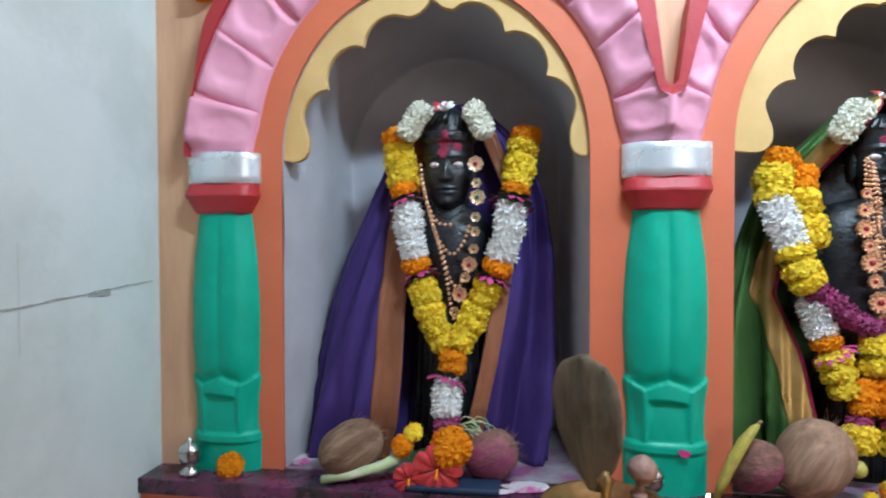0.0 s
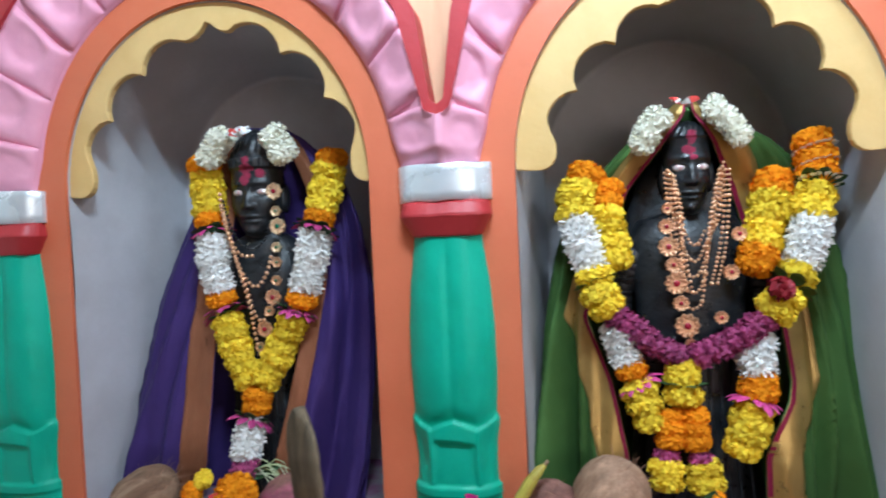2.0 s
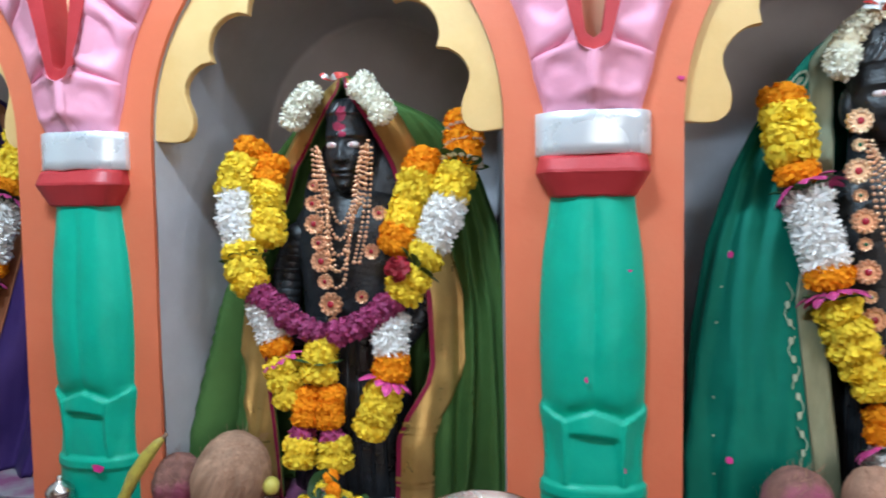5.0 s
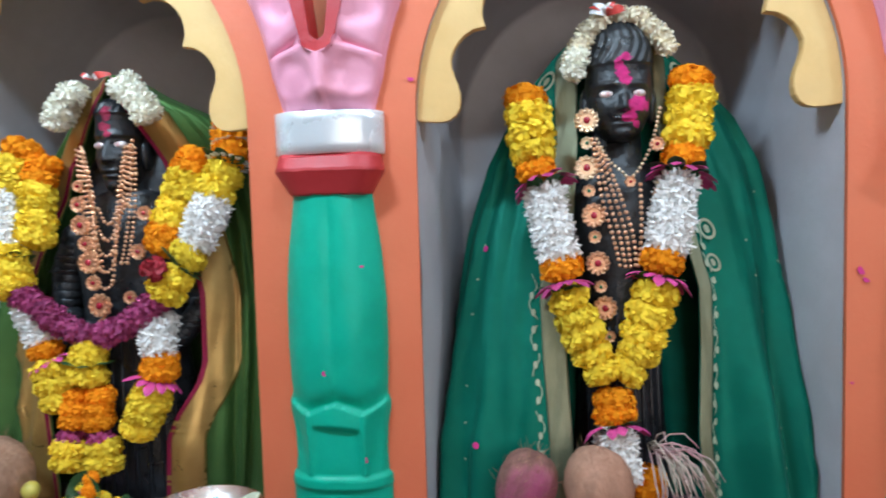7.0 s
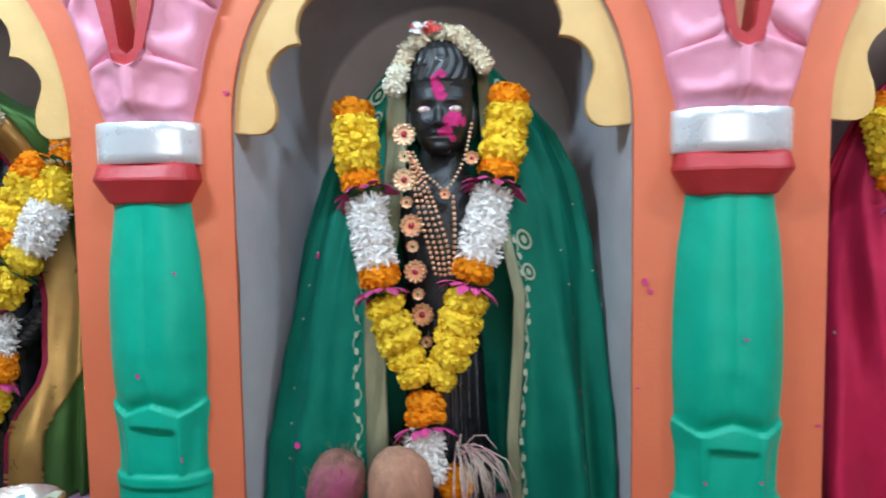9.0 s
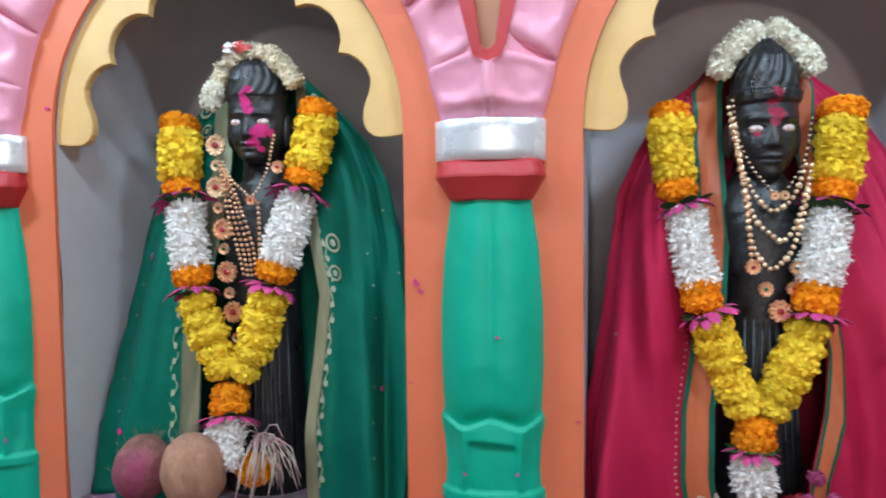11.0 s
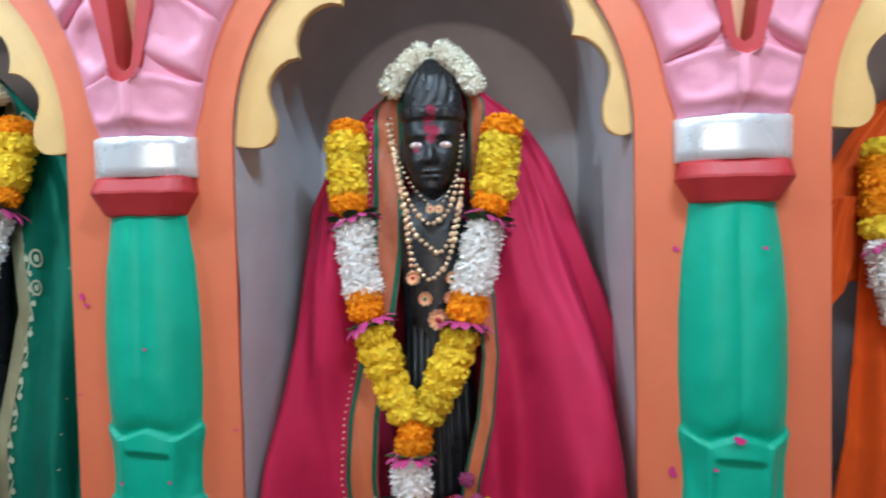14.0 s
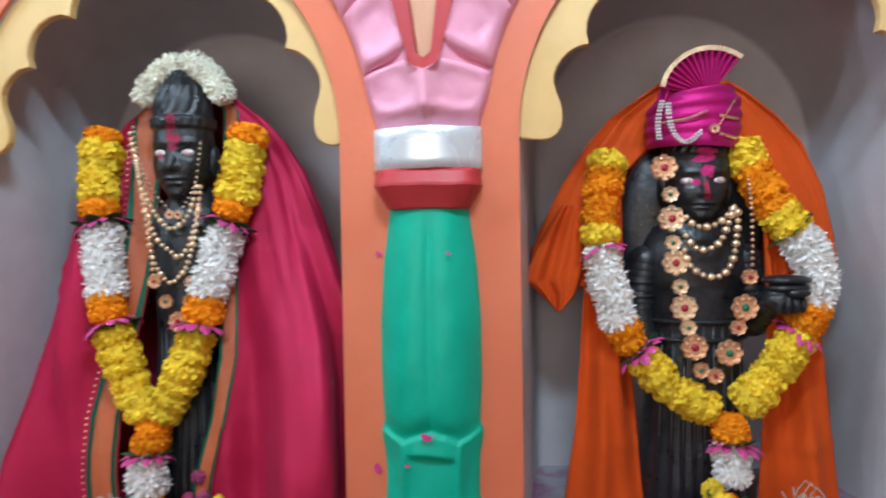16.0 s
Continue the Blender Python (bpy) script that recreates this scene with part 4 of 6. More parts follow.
def make_panel(name, label, rows, y, m, seed, category="cloth", n=26):
    """A hanging end of cloth: rows (z, left x, right x) from the top down."""
    rng = random.Random(seed)
    p0, p1 = rng.uniform(0, 6), rng.uniform(0, 6)
    bm = bmesh.new()
    z0, z1 = rows[0][0], rows[-1][0]
    out = []
    table = tuple(sorted(rows))
    for q in range(41):
        z = z0 + (z1 - z0) * q / 40
        xl, xr = lerp_list(table, z)
        row = []
        for v in range(n + 1):
            u = v / n
            fold = 0.010 * math.sin(u * 7 + p0 + 0.8 * math.sin(z * 8)) + 0.005 * math.sin(u * 17 + p1 + z * 6)
            crease = 0.004 * math.exp(-((z - 1.235) / 0.006) ** 2) + 0.004 * math.exp(-((z - 1.10) / 0.006) ** 2)
            row.append((xl + (xr - xl) * u, y - 0.016 * math.sin(math.pi * u) + fold - crease, z))
        out.append(row)
    sheet(bm, out)
    ob = finish(name, bm, m, None, label, True, category)
    so = ob.modifiers.new("thickness", "SOLIDIFY")
    so.thickness = 0.002
    return ob


make_panel("hanging_cloth", "saffron cloth end hanging in front of a statue", ((1.535, 2.890, 2.908), (1.48, 2.866, 2.910), (1.38, 2.848, 2.910), (1.24, 2.838, 2.922), (1.12, 2.828, 2.932), (1.02, 2.812, 2.940), (0.988, 2.808, 2.945)), 0.140, SAFFRON, 21)
make_panel("hanging_cloth", "saffron cloth end hanging in front of a statue", ((1.54, 3.118, 3.136), (1.48, 3.132, 3.175), (1.30, 3.140, 3.225), (1.18, 3.138, 3.240), (1.06, 3.135, 3.254), (0.988, 3.13, 3.262)), 0.145, SAFFRON, 22)
make_panel("hanging_cloth", "saffron cloth corner hanging at a statue's side", ((1.500, 2.812, 2.850), (1.46, 2.786, 2.852), (1.40, 2.757, 2.85), (1.37, 2.748, 2.842), (1.345, 2.775, 2.832), (1.318, 2.80, 2.806)), 0.170, SAFFRON, 23)


# ---- flowers ----
def petal(bm, base, out, side, up, ln, wd, curl, mi=0):
    """A cupped petal of six corners from base along out, with its tip bent towards up."""
    b0 = base - side * wd * 0.25
    b1 = base + side * wd * 0.25
    m0 = base + out * ln * 0.6 - side * wd * 0.5 + up * curl * 0.2
    m1 = base + out * ln * 0.6 + side * wd * 0.5 + up * curl * 0.2
    t0 = base + out * ln - side * wd * 0.32 + up * curl
    t1 = base + out * ln + side * wd * 0.32 + up * curl
    v = [bm.verts.new(p) for p in (b0, b1, m1, m0, t1, t0)]
    for f in ((v[0], v[1], v[2], v[3]), (v[3], v[2], v[4], v[5])):
        bm.faces.new(f).material_index = mi


def flower_mesh(name, m, R, H, count, ln, wd, tilt, seed, core=0.86, ruffle=0.10):
    """A double flower strung on its axis (z): a ruffled heart closely set with cupped petals. tilt: degrees by which petals stand off."""
    rng = random.Random(seed)
    bm = bmesh.new()
    bmesh.ops.create_icosphere(bm, subdivisions=3, radius=1.0)
    for v in bm.verts:
        d = v.co.normalized()
        k = core * (1 + ruffle * noise.noise(d * 4.5 + Vector((seed, 0, 0))) + 0.6 * ruffle * noise.noise(d * 11 + Vector((0, seed, 0))))
        flat = math.copysign(abs(d.z) ** 0.75, d.z)
        v.co = Vector((d.x * R * k, d.y * R * k, flat * H * k))
    for f in bm.faces:
        f.smooth = True
    for q in range(count):
        cz = 1 - 2 * (q + 0.5) / count
        az = q * 2.399963 + rng.uniform(-0.25, 0.25)
        rad = math.sqrt(1 - cz * cz)
        d = Vector((rad * math.cos(az), rad * math.sin(az), cz))
        normal = Vector((d.x, d.y, d.z * R / H)).normalized()
        side0, turn = Vector((-d.y, d.x, 0)).normalized(), rng.uniform(0, 2 * math.pi)
        tang = side0 * math.cos(turn) * 0.8 + Vector((0, 0, math.sin(turn)))
        tang = (tang - normal * tang.dot(normal)).normalized()
        e = radians(tilt + rng.uniform(-12, 14))
        out = normal * math.sin(e) + tang * math.cos(e)
        side = out.cross(normal).normalized()
        up = side.cross(out)
        base = Vector((d.x * R * core, d.y * R * core, math.copysign(abs(d.z) ** 0.75, d.z) * H * core)) * 0.985
        petal(bm, base, out, side, up, ln * rng.uniform(0.75, 1.2), wd * rng.uniform(0.8, 1.2), -ln * rng.uniform(-0.1, 0.3))
    me = bpy.data.meshes.new(name)
    bm.to_mesh(me)
    bm.free()
    me.materials.append(m)
    return me


def petal_ring_mesh(name, m, n, r0, ln, wd, drop, seed):
    rng = random.Random(seed)
    bm = bmesh.new()
    for q in range(n):
        az = 2 * math.pi * (q + rng.uniform(-0.2, 0.2)) / n
        d = drop * rng.uniform(0.5, 1.4)
        out = Vector((math.cos(az), math.sin(az), -d)).normalized()
        side = Vector((-math.sin(az), math.cos(az), 0))
        up = out.cross(side)
        k = ln * rng.uniform(0.8, 1.15)
        prof = ((0.0, 0.30, 0.0), (0.3, 0.85, 0.10), (0.6, 1.0, 0.14), (0.85, 0.6, 0.10), (1.0, 0.05, 0.02))
        rows = []
        for f, w, c in prof:
            p = Vector((math.cos(az), math.sin(az), 0)) * r0 + out * k * f - up * c * k
            rows.append([p - side * wd * w / 2 + up * wd * 0.12 * w, p, p + side * wd * w / 2 + up * wd * 0.12 * w])
        sheet(bm, rows)
    me = bpy.data.meshes.new(name)
    bm.to_mesh(me)
    bm.free()
    me.materials.append(m)
    return me


F = {
    "y": [flower_mesh("marigold", YELLOW, 0.0325, 0.0185, 300, 0.0085, 0.0086, 36, s, 0.86, 0.12) for s in (1, 2, 3)],
    "o": [flower_mesh("marigold", AMBER, 0.0308, 0.0182, 360, 0.0070, 0.0068, 38, s, 0.87, 0.12) for s in (4, 5, 6)],
    "w": [flower_mesh("chrysanthemum", WHITE, 0.0290, 0.0160, 340, 0.0125, 0.0044, 42, s, 0.81, 0.10) for s in (7, 8, 9)],
    "i": [flower_mesh("chrysanthemum", IVORY, 0.0215, 0.0170, 220, 0.0100, 0.0047, 45, s, 0.78, 0.12) for s in (10, 11)],
    "d": [flower_mesh("wilted_flower", WILTED, 0.0160, 0.0130, 110, 0.0085, 0.0048, 38, s, 0.80) for s in (12, 13)],
    "v": [flower_mesh("aster", MAUVE, 0.0235, 0.0140, 190, 0.0078, 0.0055, 40, s, 0.83) for s in (14, 15)],
    "r": [flower_mesh("rose", ROSE, 0.019, 0.016, 40, 0.012, 0.016, 30, 16, 0.8)],
    "p": [petal_ring_mesh("petal_ring", LOTUS, 12, 0.019, 0.031, 0.0165, -0.6, s) for s in (17, 18)],
    "n": [petal_ring_mesh("thread_ring", WHITE, 18, 0.024, 0.010, 0.009, 0.15, s) for s in (21, 22)],
    "g": [petal_ring_mesh("leaf_ring", LEAFY, 7, 0.014, 0.029, 0.024, 0.25, s) for s in (19, 20)],
}
PLAIN = {"y": "marigold", "o": "marigold", "w": "chrysanthemum", "i": "chrysanthemum", "d": "wilted_flower", "v": "aster", "r": "rose", "p": "petal_ring", "n": "thread_ring", "g": "leaf_ring"}
STEP = {"y": 0.0235, "o": 0.0215, "w": 0.0165, "i": 0.021, "d": 0.018, "v": 0.019, "r": 0.03, "p": 0.010, "n": 0.008, "g": 0.006}


def put_flower(kind, root, p, axis, scale, rng):
    me = rng.choice(F[kind])
    ob = new(PLAIN[kind], me)
    q = Vector(axis).normalized().to_track_quat("Z", "Y").to_matrix().to_4x4()
    ob.matrix_world = Matrix.Translation(Vector(p) - root.location) @ q @ Matrix.Rotation(rng.uniform(0, 6.28), 4, "Z") @ Matrix.Rotation(0.0 if kind in "pgn" or rng.random() < 0.6 else math.pi, 4, "X") @ Matrix.Diagonal((scale, scale, scale, 1))
    ob.parent = root
    return ob


def strand(root, pts, parts_list, rng, scale=1.0, slim=0.0):
    """Strings flowers along pts (x, y, z). parts_list: (kind, share of the length) in order. slim: how much smaller the last flowers are."""
    P = [Vector(p) for p in pts]
    lens = [0.0]
    for a, c in zip(P, P[1:]):
        lens.append(lens[-1] + (c - a).length)
    total = lens[-1]

    def at(d):
        d = max(0.0, min(total - 1e-6, d))
        for k in range(len(P) - 1):
            if d <= lens[k + 1]:
                f = (d - lens[k]) / max(1e-6, lens[k + 1] - lens[k])
                return P[k].lerp(P[k + 1], f), (P[k + 1] - P[k]).normalized()
        return P[-1], (P[-1] - P[-2]).normalized()

    share = sum(s for _, s in parts_list)
    d = 0.0
    for kind, s in parts_list:
        ln = total * s / share
        n = max(1, round(ln / (STEP[kind] * scale)))
        for k in range(n):
            p, ax = at(d + ln * (k + 0.5) / n)
            jit = Vector((rng.uniform(-1, 1), rng.uniform(-1, 1), rng.uniform(-1, 1)))
            put_flower(kind, root, p + jit * 0.0018, ax + jit * 0.16, scale * (1 - slim * (d + ln * (k + 0.5) / n) / total) * rng.uniform(0.93, 1.07), rng)
        d += ln


USUAL = (("o", 0.05), ("y", 0.19), ("o", 0.06), ("p", 0.02), ("g", 0.02), ("w", 0.22), ("o", 0.07), ("p", 0.03), ("g", 0.01), ("y", 0.30))
TAIL = (("o", 0.36), ("p", 0.08), ("g", 0.05), ("w", 0.51))


def deep(table, rows):
    return [(x, lerp_list(table, z)[0], z) for x, z in rows]


def make_garland(label, left, right, tail, depths, seed, scale=1.0, tail_parts=TAIL, parts_l=USUAL, parts_r=USUAL):
    rng = random.Random(seed)
    root = thing("flower_garland", label, "garland", "garlands on statues", (left[0][0], 0.1, left[0][1]))
    strand(root, deep(depths, left), parts_l, rng, scale, 0.13)
    strand(root, deep(depths, right), parts_r, rng, scale, 0.13)
    if tail:
        strand(root, deep(depths, tail), tail_parts, rng, scale * 0.88)
    return root


make_garland("yellow, orange and white flower garland on the purple-draped statue",
    ((-0.446, 1.666), (-0.437, 1.603), (-0.428, 1.551), (-0.417, 1.500), (-0.410, 1.449), (-0.400, 1.403), (-0.392, 1.367), (-0.375, 1.318), (-0.362, 1.272), (-0.340, 1.240), (-0.330, 1.220)),
    ((-0.170, 1.664), (-0.179, 1.603), (-0.190, 1.553), (-0.199, 1.498), (-0.208, 1.448), (-0.219, 1.403), (-0.235, 1.368), (-0.258, 1.319), (-0.278, 1.274), (-0.298, 1.240), (-0.310, 1.220)),
    ((-0.314, 1.212), (-0.318, 1.18), (-0.325, 1.15), (-0.324, 1.10)), ((1.10, 0.035), (1.15, 0.065), (1.25, 0.095), (1.37, 0.108), (1.48, 0.110), (1.60, 0.150), (1.67, 0.155)), 41, 1.08)
make_garland("yellow, orange and white flower garland on the green-draped statue",
    ((1.173, 1.648), (1.175, 1.600), (1.180, 1.561), (1.185, 1.531), (1.196, 1.497), (1.204, 1.445), (1.217, 1.384), (1.223, 1.336), (1.236, 1.305), (1.250, 1.269), (1.271, 1.230), (1.286, 1.208)),
    ((1.432, 1.664), (1.423, 1.610), (1.413, 1.552), (1.402, 1.506), (1.386, 1.442), (1.372, 1.390), (1.366, 1.364), (1.351, 1.312), (1.340, 1.268), (1.324, 1.230), (1.306, 1.208)),
    ((1.292, 1.186), (1.291, 1.166), (1.292, 1.126), (1.298, 1.070)), ((1.07, 0.02), (1.17, 0.055), (1.25, 0.065), (1.36, 0.068), (1.50, 0.100), (1.66, 0.135)), 43, 1.16)
make_garland("yellow, orange and white flower garland on the crimson-draped statue",
    ((2.018, 1.640), (2.018, 1.572), (2.023, 1.511), (2.034, 1.459), (2.042, 1.403), (2.053, 1.346), (2.060, 1.318), (2.078, 1.261), (2.093, 1.223), (2.109, 1.185), (2.122, 1.160)),
    ((2.280, 1.636), (2.271, 1.564), (2.258, 1.496), (2.243, 1.446), (2.233, 1.391), (2.220, 1.336), (2.213, 1.308), (2.197, 1.261), (2.180, 1.223), (2.162, 1.185), (2.145, 1.160)),
    ((2.133, 1.150), (2.128, 1.12), (2.124, 1.085), (2.129, 1.041)), ((1.03, 0.06), (1.15, 0.075), (1.31, 0.078), (1.45, 0.105), (1.64, 0.145)), 44, 1.12)
make_garland("yellow, orange and white flower garland round the saffron-draped statue",
    ((2.893, 1.585), (2.877, 1.535), (2.871, 1.490), (2.866, 1.436), (2.875, 1.382), (2.892, 1.319), (2.909, 1.278), (2.931, 1.255), (2.966, 1.205), (3.010, 1.178), (3.045, 1.165)),
    ((3.102, 1.590), (3.120, 1.547), (3.138, 1.507), (3.163, 1.463), (3.195, 1.414), (3.203, 1.361), (3.191, 1.317), (3.174, 1.286), (3.148, 1.237), (3.114, 1.197), (3.088, 1.170)),
    ((3.068, 1.155), (3.069, 1.125), (3.068, 1.09), (3.066, 1.055)), ((1.05, 0.09), (1.15, 0.105), (1.25, 0.108), (1.36, 0.10), (1.45, 0.115), (1.60, 0.155)), 45, 1.08,
    parts_l=(("y", 0.07), ("o", 0.18), ("y", 0.07), ("p", 0.02), ("w", 0.24), ("o", 0.09), ("p", 0.02), ("g", 0.02), ("y", 0.29)), parts_r=(("y", 0.08), ("o", 0.17), ("y", 0.08), ("g", 0.02), ("w", 0.24), ("o", 0.08), ("p", 0.03), ("y", 0.30)))
# the doubled garland of the second statue
g = make_garland("thick garland of marigolds with a mauve aster loop on the statue",
    ((0.318, 1.600), (0.300, 1.565), (0.287, 1.525), (0.298, 1.476), (0.312, 1.432), (0.318, 1.400), (0.334, 1.355), (0.377, 1.321), (0.415, 1.288), (0.458, 1.272)),
    ((0.683, 1.635), (0.687, 1.602), (0.686, 1.566), (0.681, 1.540), (0.668, 1.505), (0.653, 1.451), (0.636, 1.407), (0.612, 1.370), (0.589, 1.338), (0.552, 1.311), (0.510, 1.288), (0.470, 1.272)),
    ((0.452, 1.262), (0.451, 1.21), (0.449, 1.195)), ((1.05, 0.03), (1.25, 0.055), (1.36, 0.042), (1.47, 0.07), (1.56, 0.105), (1.64, 0.125)), 46, 1.08,
    (("y", 0.5), ("g", 0.1), ("y", 0.4)), (("o", 0.07), ("y", 0.17), ("w", 0.21), ("y", 0.06), ("g", 0.02), ("y", 0.10), ("v", 0.33)), (("o", 0.055), ("n", 0.008), ("o", 0.055), ("n", 0.008), ("o", 0.055), ("n", 0.008), ("g", 0.01), ("y", 0.13), ("w", 0.17), ("y", 0.08), ("g", 0.02), ("y", 0.10), ("v", 0.30)))
rng2 = random.Random(461)
dz = ((1.05, 0.03), (1.25, 0.06), (1.36, 0.062), (1.47, 0.085), (1.57, 0.115))
strand(g, deep(dz, ((0.346, 1.570), (0.344, 1.508), (0.350, 1.460), (0.352, 1.425))), (("o", 0.3), ("y", 0.7)), rng2)
strand(g, deep(dz, ((0.622, 1.572), (0.606, 1.507), (0.592, 1.462), (0.573, 1.410))), (("o", 0.22), ("y", 0.55), ("o", 0.23)), rng2, 1.05)
strand(g, deep(dz, ((0.350, 1.325), (0.357, 1.297), (0.366, 1.268), (0.374, 1.245), (0.388, 1.200), (0.405, 1.155))), (("w", 0.35), ("o", 0.16), ("p", 0.06), ("y", 0.43)), rng2, 0.95)
strand(g, deep(dz, ((0.572, 1.30), (0.569, 1.270), (0.571, 1.228), (0.558, 1.176), (0.535, 1.115))), (("w", 0.30), ("o", 0.18), ("p", 0.06), ("y", 0.46)), rng2, 1.0)
for xo in (-0.020, 0.018):
    strand(g, deep(dz, ((0.449 + xo, 1.185), (0.448 + xo, 1.125))), (("o", 1.0),), rng2, 0.82)
    strand(g, deep(dz, ((0.449 + xo * 1.4, 1.118), (0.452 + xo * 1.7, 1.060))), (("v", 0.3), ("y", 0.7)), rng2, 0.9)
put_flower("r", g, (0.596, 0.012, 1.386), (0.1, -1, 0.2), 0.95, rng2)


def head_wreath(label, pts, y, kind, seed, extra=(), scale=1.0, rows=2):
    rng = random.Random(seed)
    root = thing("flower_wreath", label, "wreath", "head wreaths", (pts[0][0], y, pts[0][1]))
    for r in range(rows):
        strand(root, [(x * 1.0, y - 0.012 + 0.022 * r, z + 0.008 * r) for x, z in pts], ((kind, 1.0),), rng, scale)
    for k, x, z in extra:
        put_flower(k, root, (x, y - 0.02, z), (rng.uniform(-0.3, 0.3), -1, 0.4), 0.8, rng)
    return root


head_wreath("round ivory chrysanthemum cluster on the statue's crown", ((-0.415, 1.655), (-0.402, 1.682), (-0.385, 1.704)), 0.125, "i", 51, (), 1.0)
head_wreath("round ivory chrysanthemum cluster on the statue's crown", ((-0.256, 1.650), (-0.268, 1.680), (-0.285, 1.704)), 0.125, "i", 52, (), 1.0)
head_wreath("ivory chrysanthemum wreath beside the peak of the veil", ((0.400, 1.622), (0.414, 1.650), (0.438, 1.676)), 0.082, "i", 53, (), 0.88)
head_wreath("ivory chrysanthemum wreath beside the peak of the veil", ((0.516, 1.684), (0.536, 1.667), (0.551, 1.647), (0.562, 1.625)), 0.082, "i", 57, (), 0.88)
head_wreath("wilted cream wreath on the statue's head", ((1.243, 1.668), (1.250, 1.695), (1.267, 1.729), (1.304, 1.755), (1.348, 1.748), (1.378, 1.722), (1.392, 1.695)), 0.125, "d", 54, (("i", 1.246, 1.672), ("i", 1.252, 1.69)), 0.85)
head_wreath("ivory chrysanthemum wreath on the statue's crown", ((2.092, 1.693), (2.104, 1.716), (2.124, 1.738), (2.151, 1.758)), 0.150, "i", 55, (), 0.86)
head_wreath("ivory chrysanthemum wreath on the statue's crown", ((2.236, 1.690), (2.223, 1.714), (2.202, 1.738), (2.173, 1.758)), 0.150, "i", 56, (), 0.86)


# ---- jewellery ----
def smooth_path(pts, n):
    """Catmull-Rom through pts (x, z), n steps a span."""
    P = [Vector((x, 0, z)) for x, z in pts]
    P = [P[0] * 2 - P[1]] + P + [P[-1] * 2 - P[-2]]
    out = []
    for a, b, c, d in zip(P, P[1:], P[2:], P[3:]):
        for k in range(n):
            t = k / n
            out.append(0.5 * ((2 * b) + (c - a) * t + (2 * a - 5 * b + 4 * c - d) * t * t + (3 * b - a - 3 * c + d) * t ** 3))
    out.append(P[-2])
    return out


def chain(root, pts, y, r, m, name="bead_strand", label="", gap=2.15, big=0):
    """Beads on a thread along pts (x, z) at depth y; too small to part singly, one mesh a strand."""
    path = smooth_path(pts, 24)
    bm = bmesh.new()
    last, gone, k = path[0], 0.0, 0
    for p, q in zip(path, path[1:]):
        gone += (q - p).length
        if gone >= r * gap:
            gone = 0.0
            k += 1
            rr = r * (1.35 if big and k % big == 0 else 1.0)
            bmesh.ops.create_icosphere(bm, subdivisions=1, radius=rr, matrix=Matrix.Translation((q.x, y, q.z)) )
    for v in bm.verts:
        v.co -= root.location
    ob = part(name, bm, m, root, label, True)
    ob["kind"] = "stuff"
    return ob


def medallion(root, x, y, z, R, metal, gem, lobes=10):
    bm = bmesh.new()
    n = lobes * 4
    rim, mid = [], []
    for k in range(n):
        t = 2 * math.pi * k / n
        rr = R * (0.86 + 0.14 * abs(math.cos(t * lobes / 2)))
        rim.append((rr * math.cos(t), 0.002, rr * math.sin(t)))
        mid.append((rr * 0.9 * math.cos(t), -0.002, rr * 0.9 * math.sin(t)))
    hub = [(0.55 * R * math.cos(2 * math.pi * k / n), 0.0, 0.55 * R * math.sin(2 * math.pi * k / n)) for k in range(n)]
    vr = sheet(bm, [rim, mid, hub], 0, True)
    bm.faces.new(vr[-1])
    bm.faces.new(vr[0])
    for k in range(lobes):
        t = 2 * math.pi * (k + 0.5) / lobes
        bmesh.ops.create_icosphere(bm, subdivisions=1, radius=R * 0.16, matrix=Matrix.Translation((R * 0.66 * math.cos(t), -0.002, R * 0.66 * math.sin(t))))
    ob = part("medallion", bm, metal, root, "")
    ob.location = Vector((x, y, z)) - root.location
    bm = bmesh.new()
    bmesh.ops.create_uvsphere(bm, u_segments=10, v_segments=6, radius=1, matrix=Matrix.Translation((0, -0.0015, 0)) @ Matrix.Diagonal((R * 0.28, 0.0035, R * 0.28, 1)))
    part("gem", bm, gem, ob, "coloured paste gem", True)
    return ob


def necklace(label, at):
    return thing("necklace", label, "necklace", "necklaces", at)


n1 = necklace("copper-gold bead necklaces and a medallion chain on the statue", (-0.33, 0.11, 1.48))
for k, (x, z) in enumerate(((-0.272, 1.590), (-0.270, 1.552), (-0.268, 1.523), (-0.272, 1.483), (-0.273, 1.454), (-0.276, 1.419), (-0.285, 1.387), (-0.293, 1.361), (-0.305, 1.326), (-0.316, 1.291))):
    medallion(n1, x, 0.100, z, 0.0170 if k in (0, 2, 6, 8) else 0.0110, PALE_GOLD if k < 4 else GOLD, RUBY if k in (0, 6, 8) else EMERALD, 8 if k in (0, 2, 6, 8) else 6)
chain(n1, ((-0.383, 1.583), (-0.369, 1.530), (-0.351, 1.495), (-0.326, 1.481), (-0.299, 1.498), (-0.283, 1.535)), 0.106, 0.0032, STONE)
chain(n1, ((-0.386, 1.577), (-0.369, 1.501), (-0.348, 1.437), (-0.322, 1.408), (-0.299, 1.429), (-0.285, 1.466)), 0.104, 0.0046, GOLD)
chain(n1, ((-0.386, 1.577), (-0.363, 1.478), (-0.340, 1.408), (-0.323, 1.352), (-0.305, 1.344), (-0.297, 1.373)), 0.102, 0.0046, GOLD)
chain(n1, ((-0.381, 1.548), (-0.352, 1.443), (-0.334, 1.373), (-0.325, 1.315), (-0.316, 1.274)), 0.100, 0.0042, GOLD)
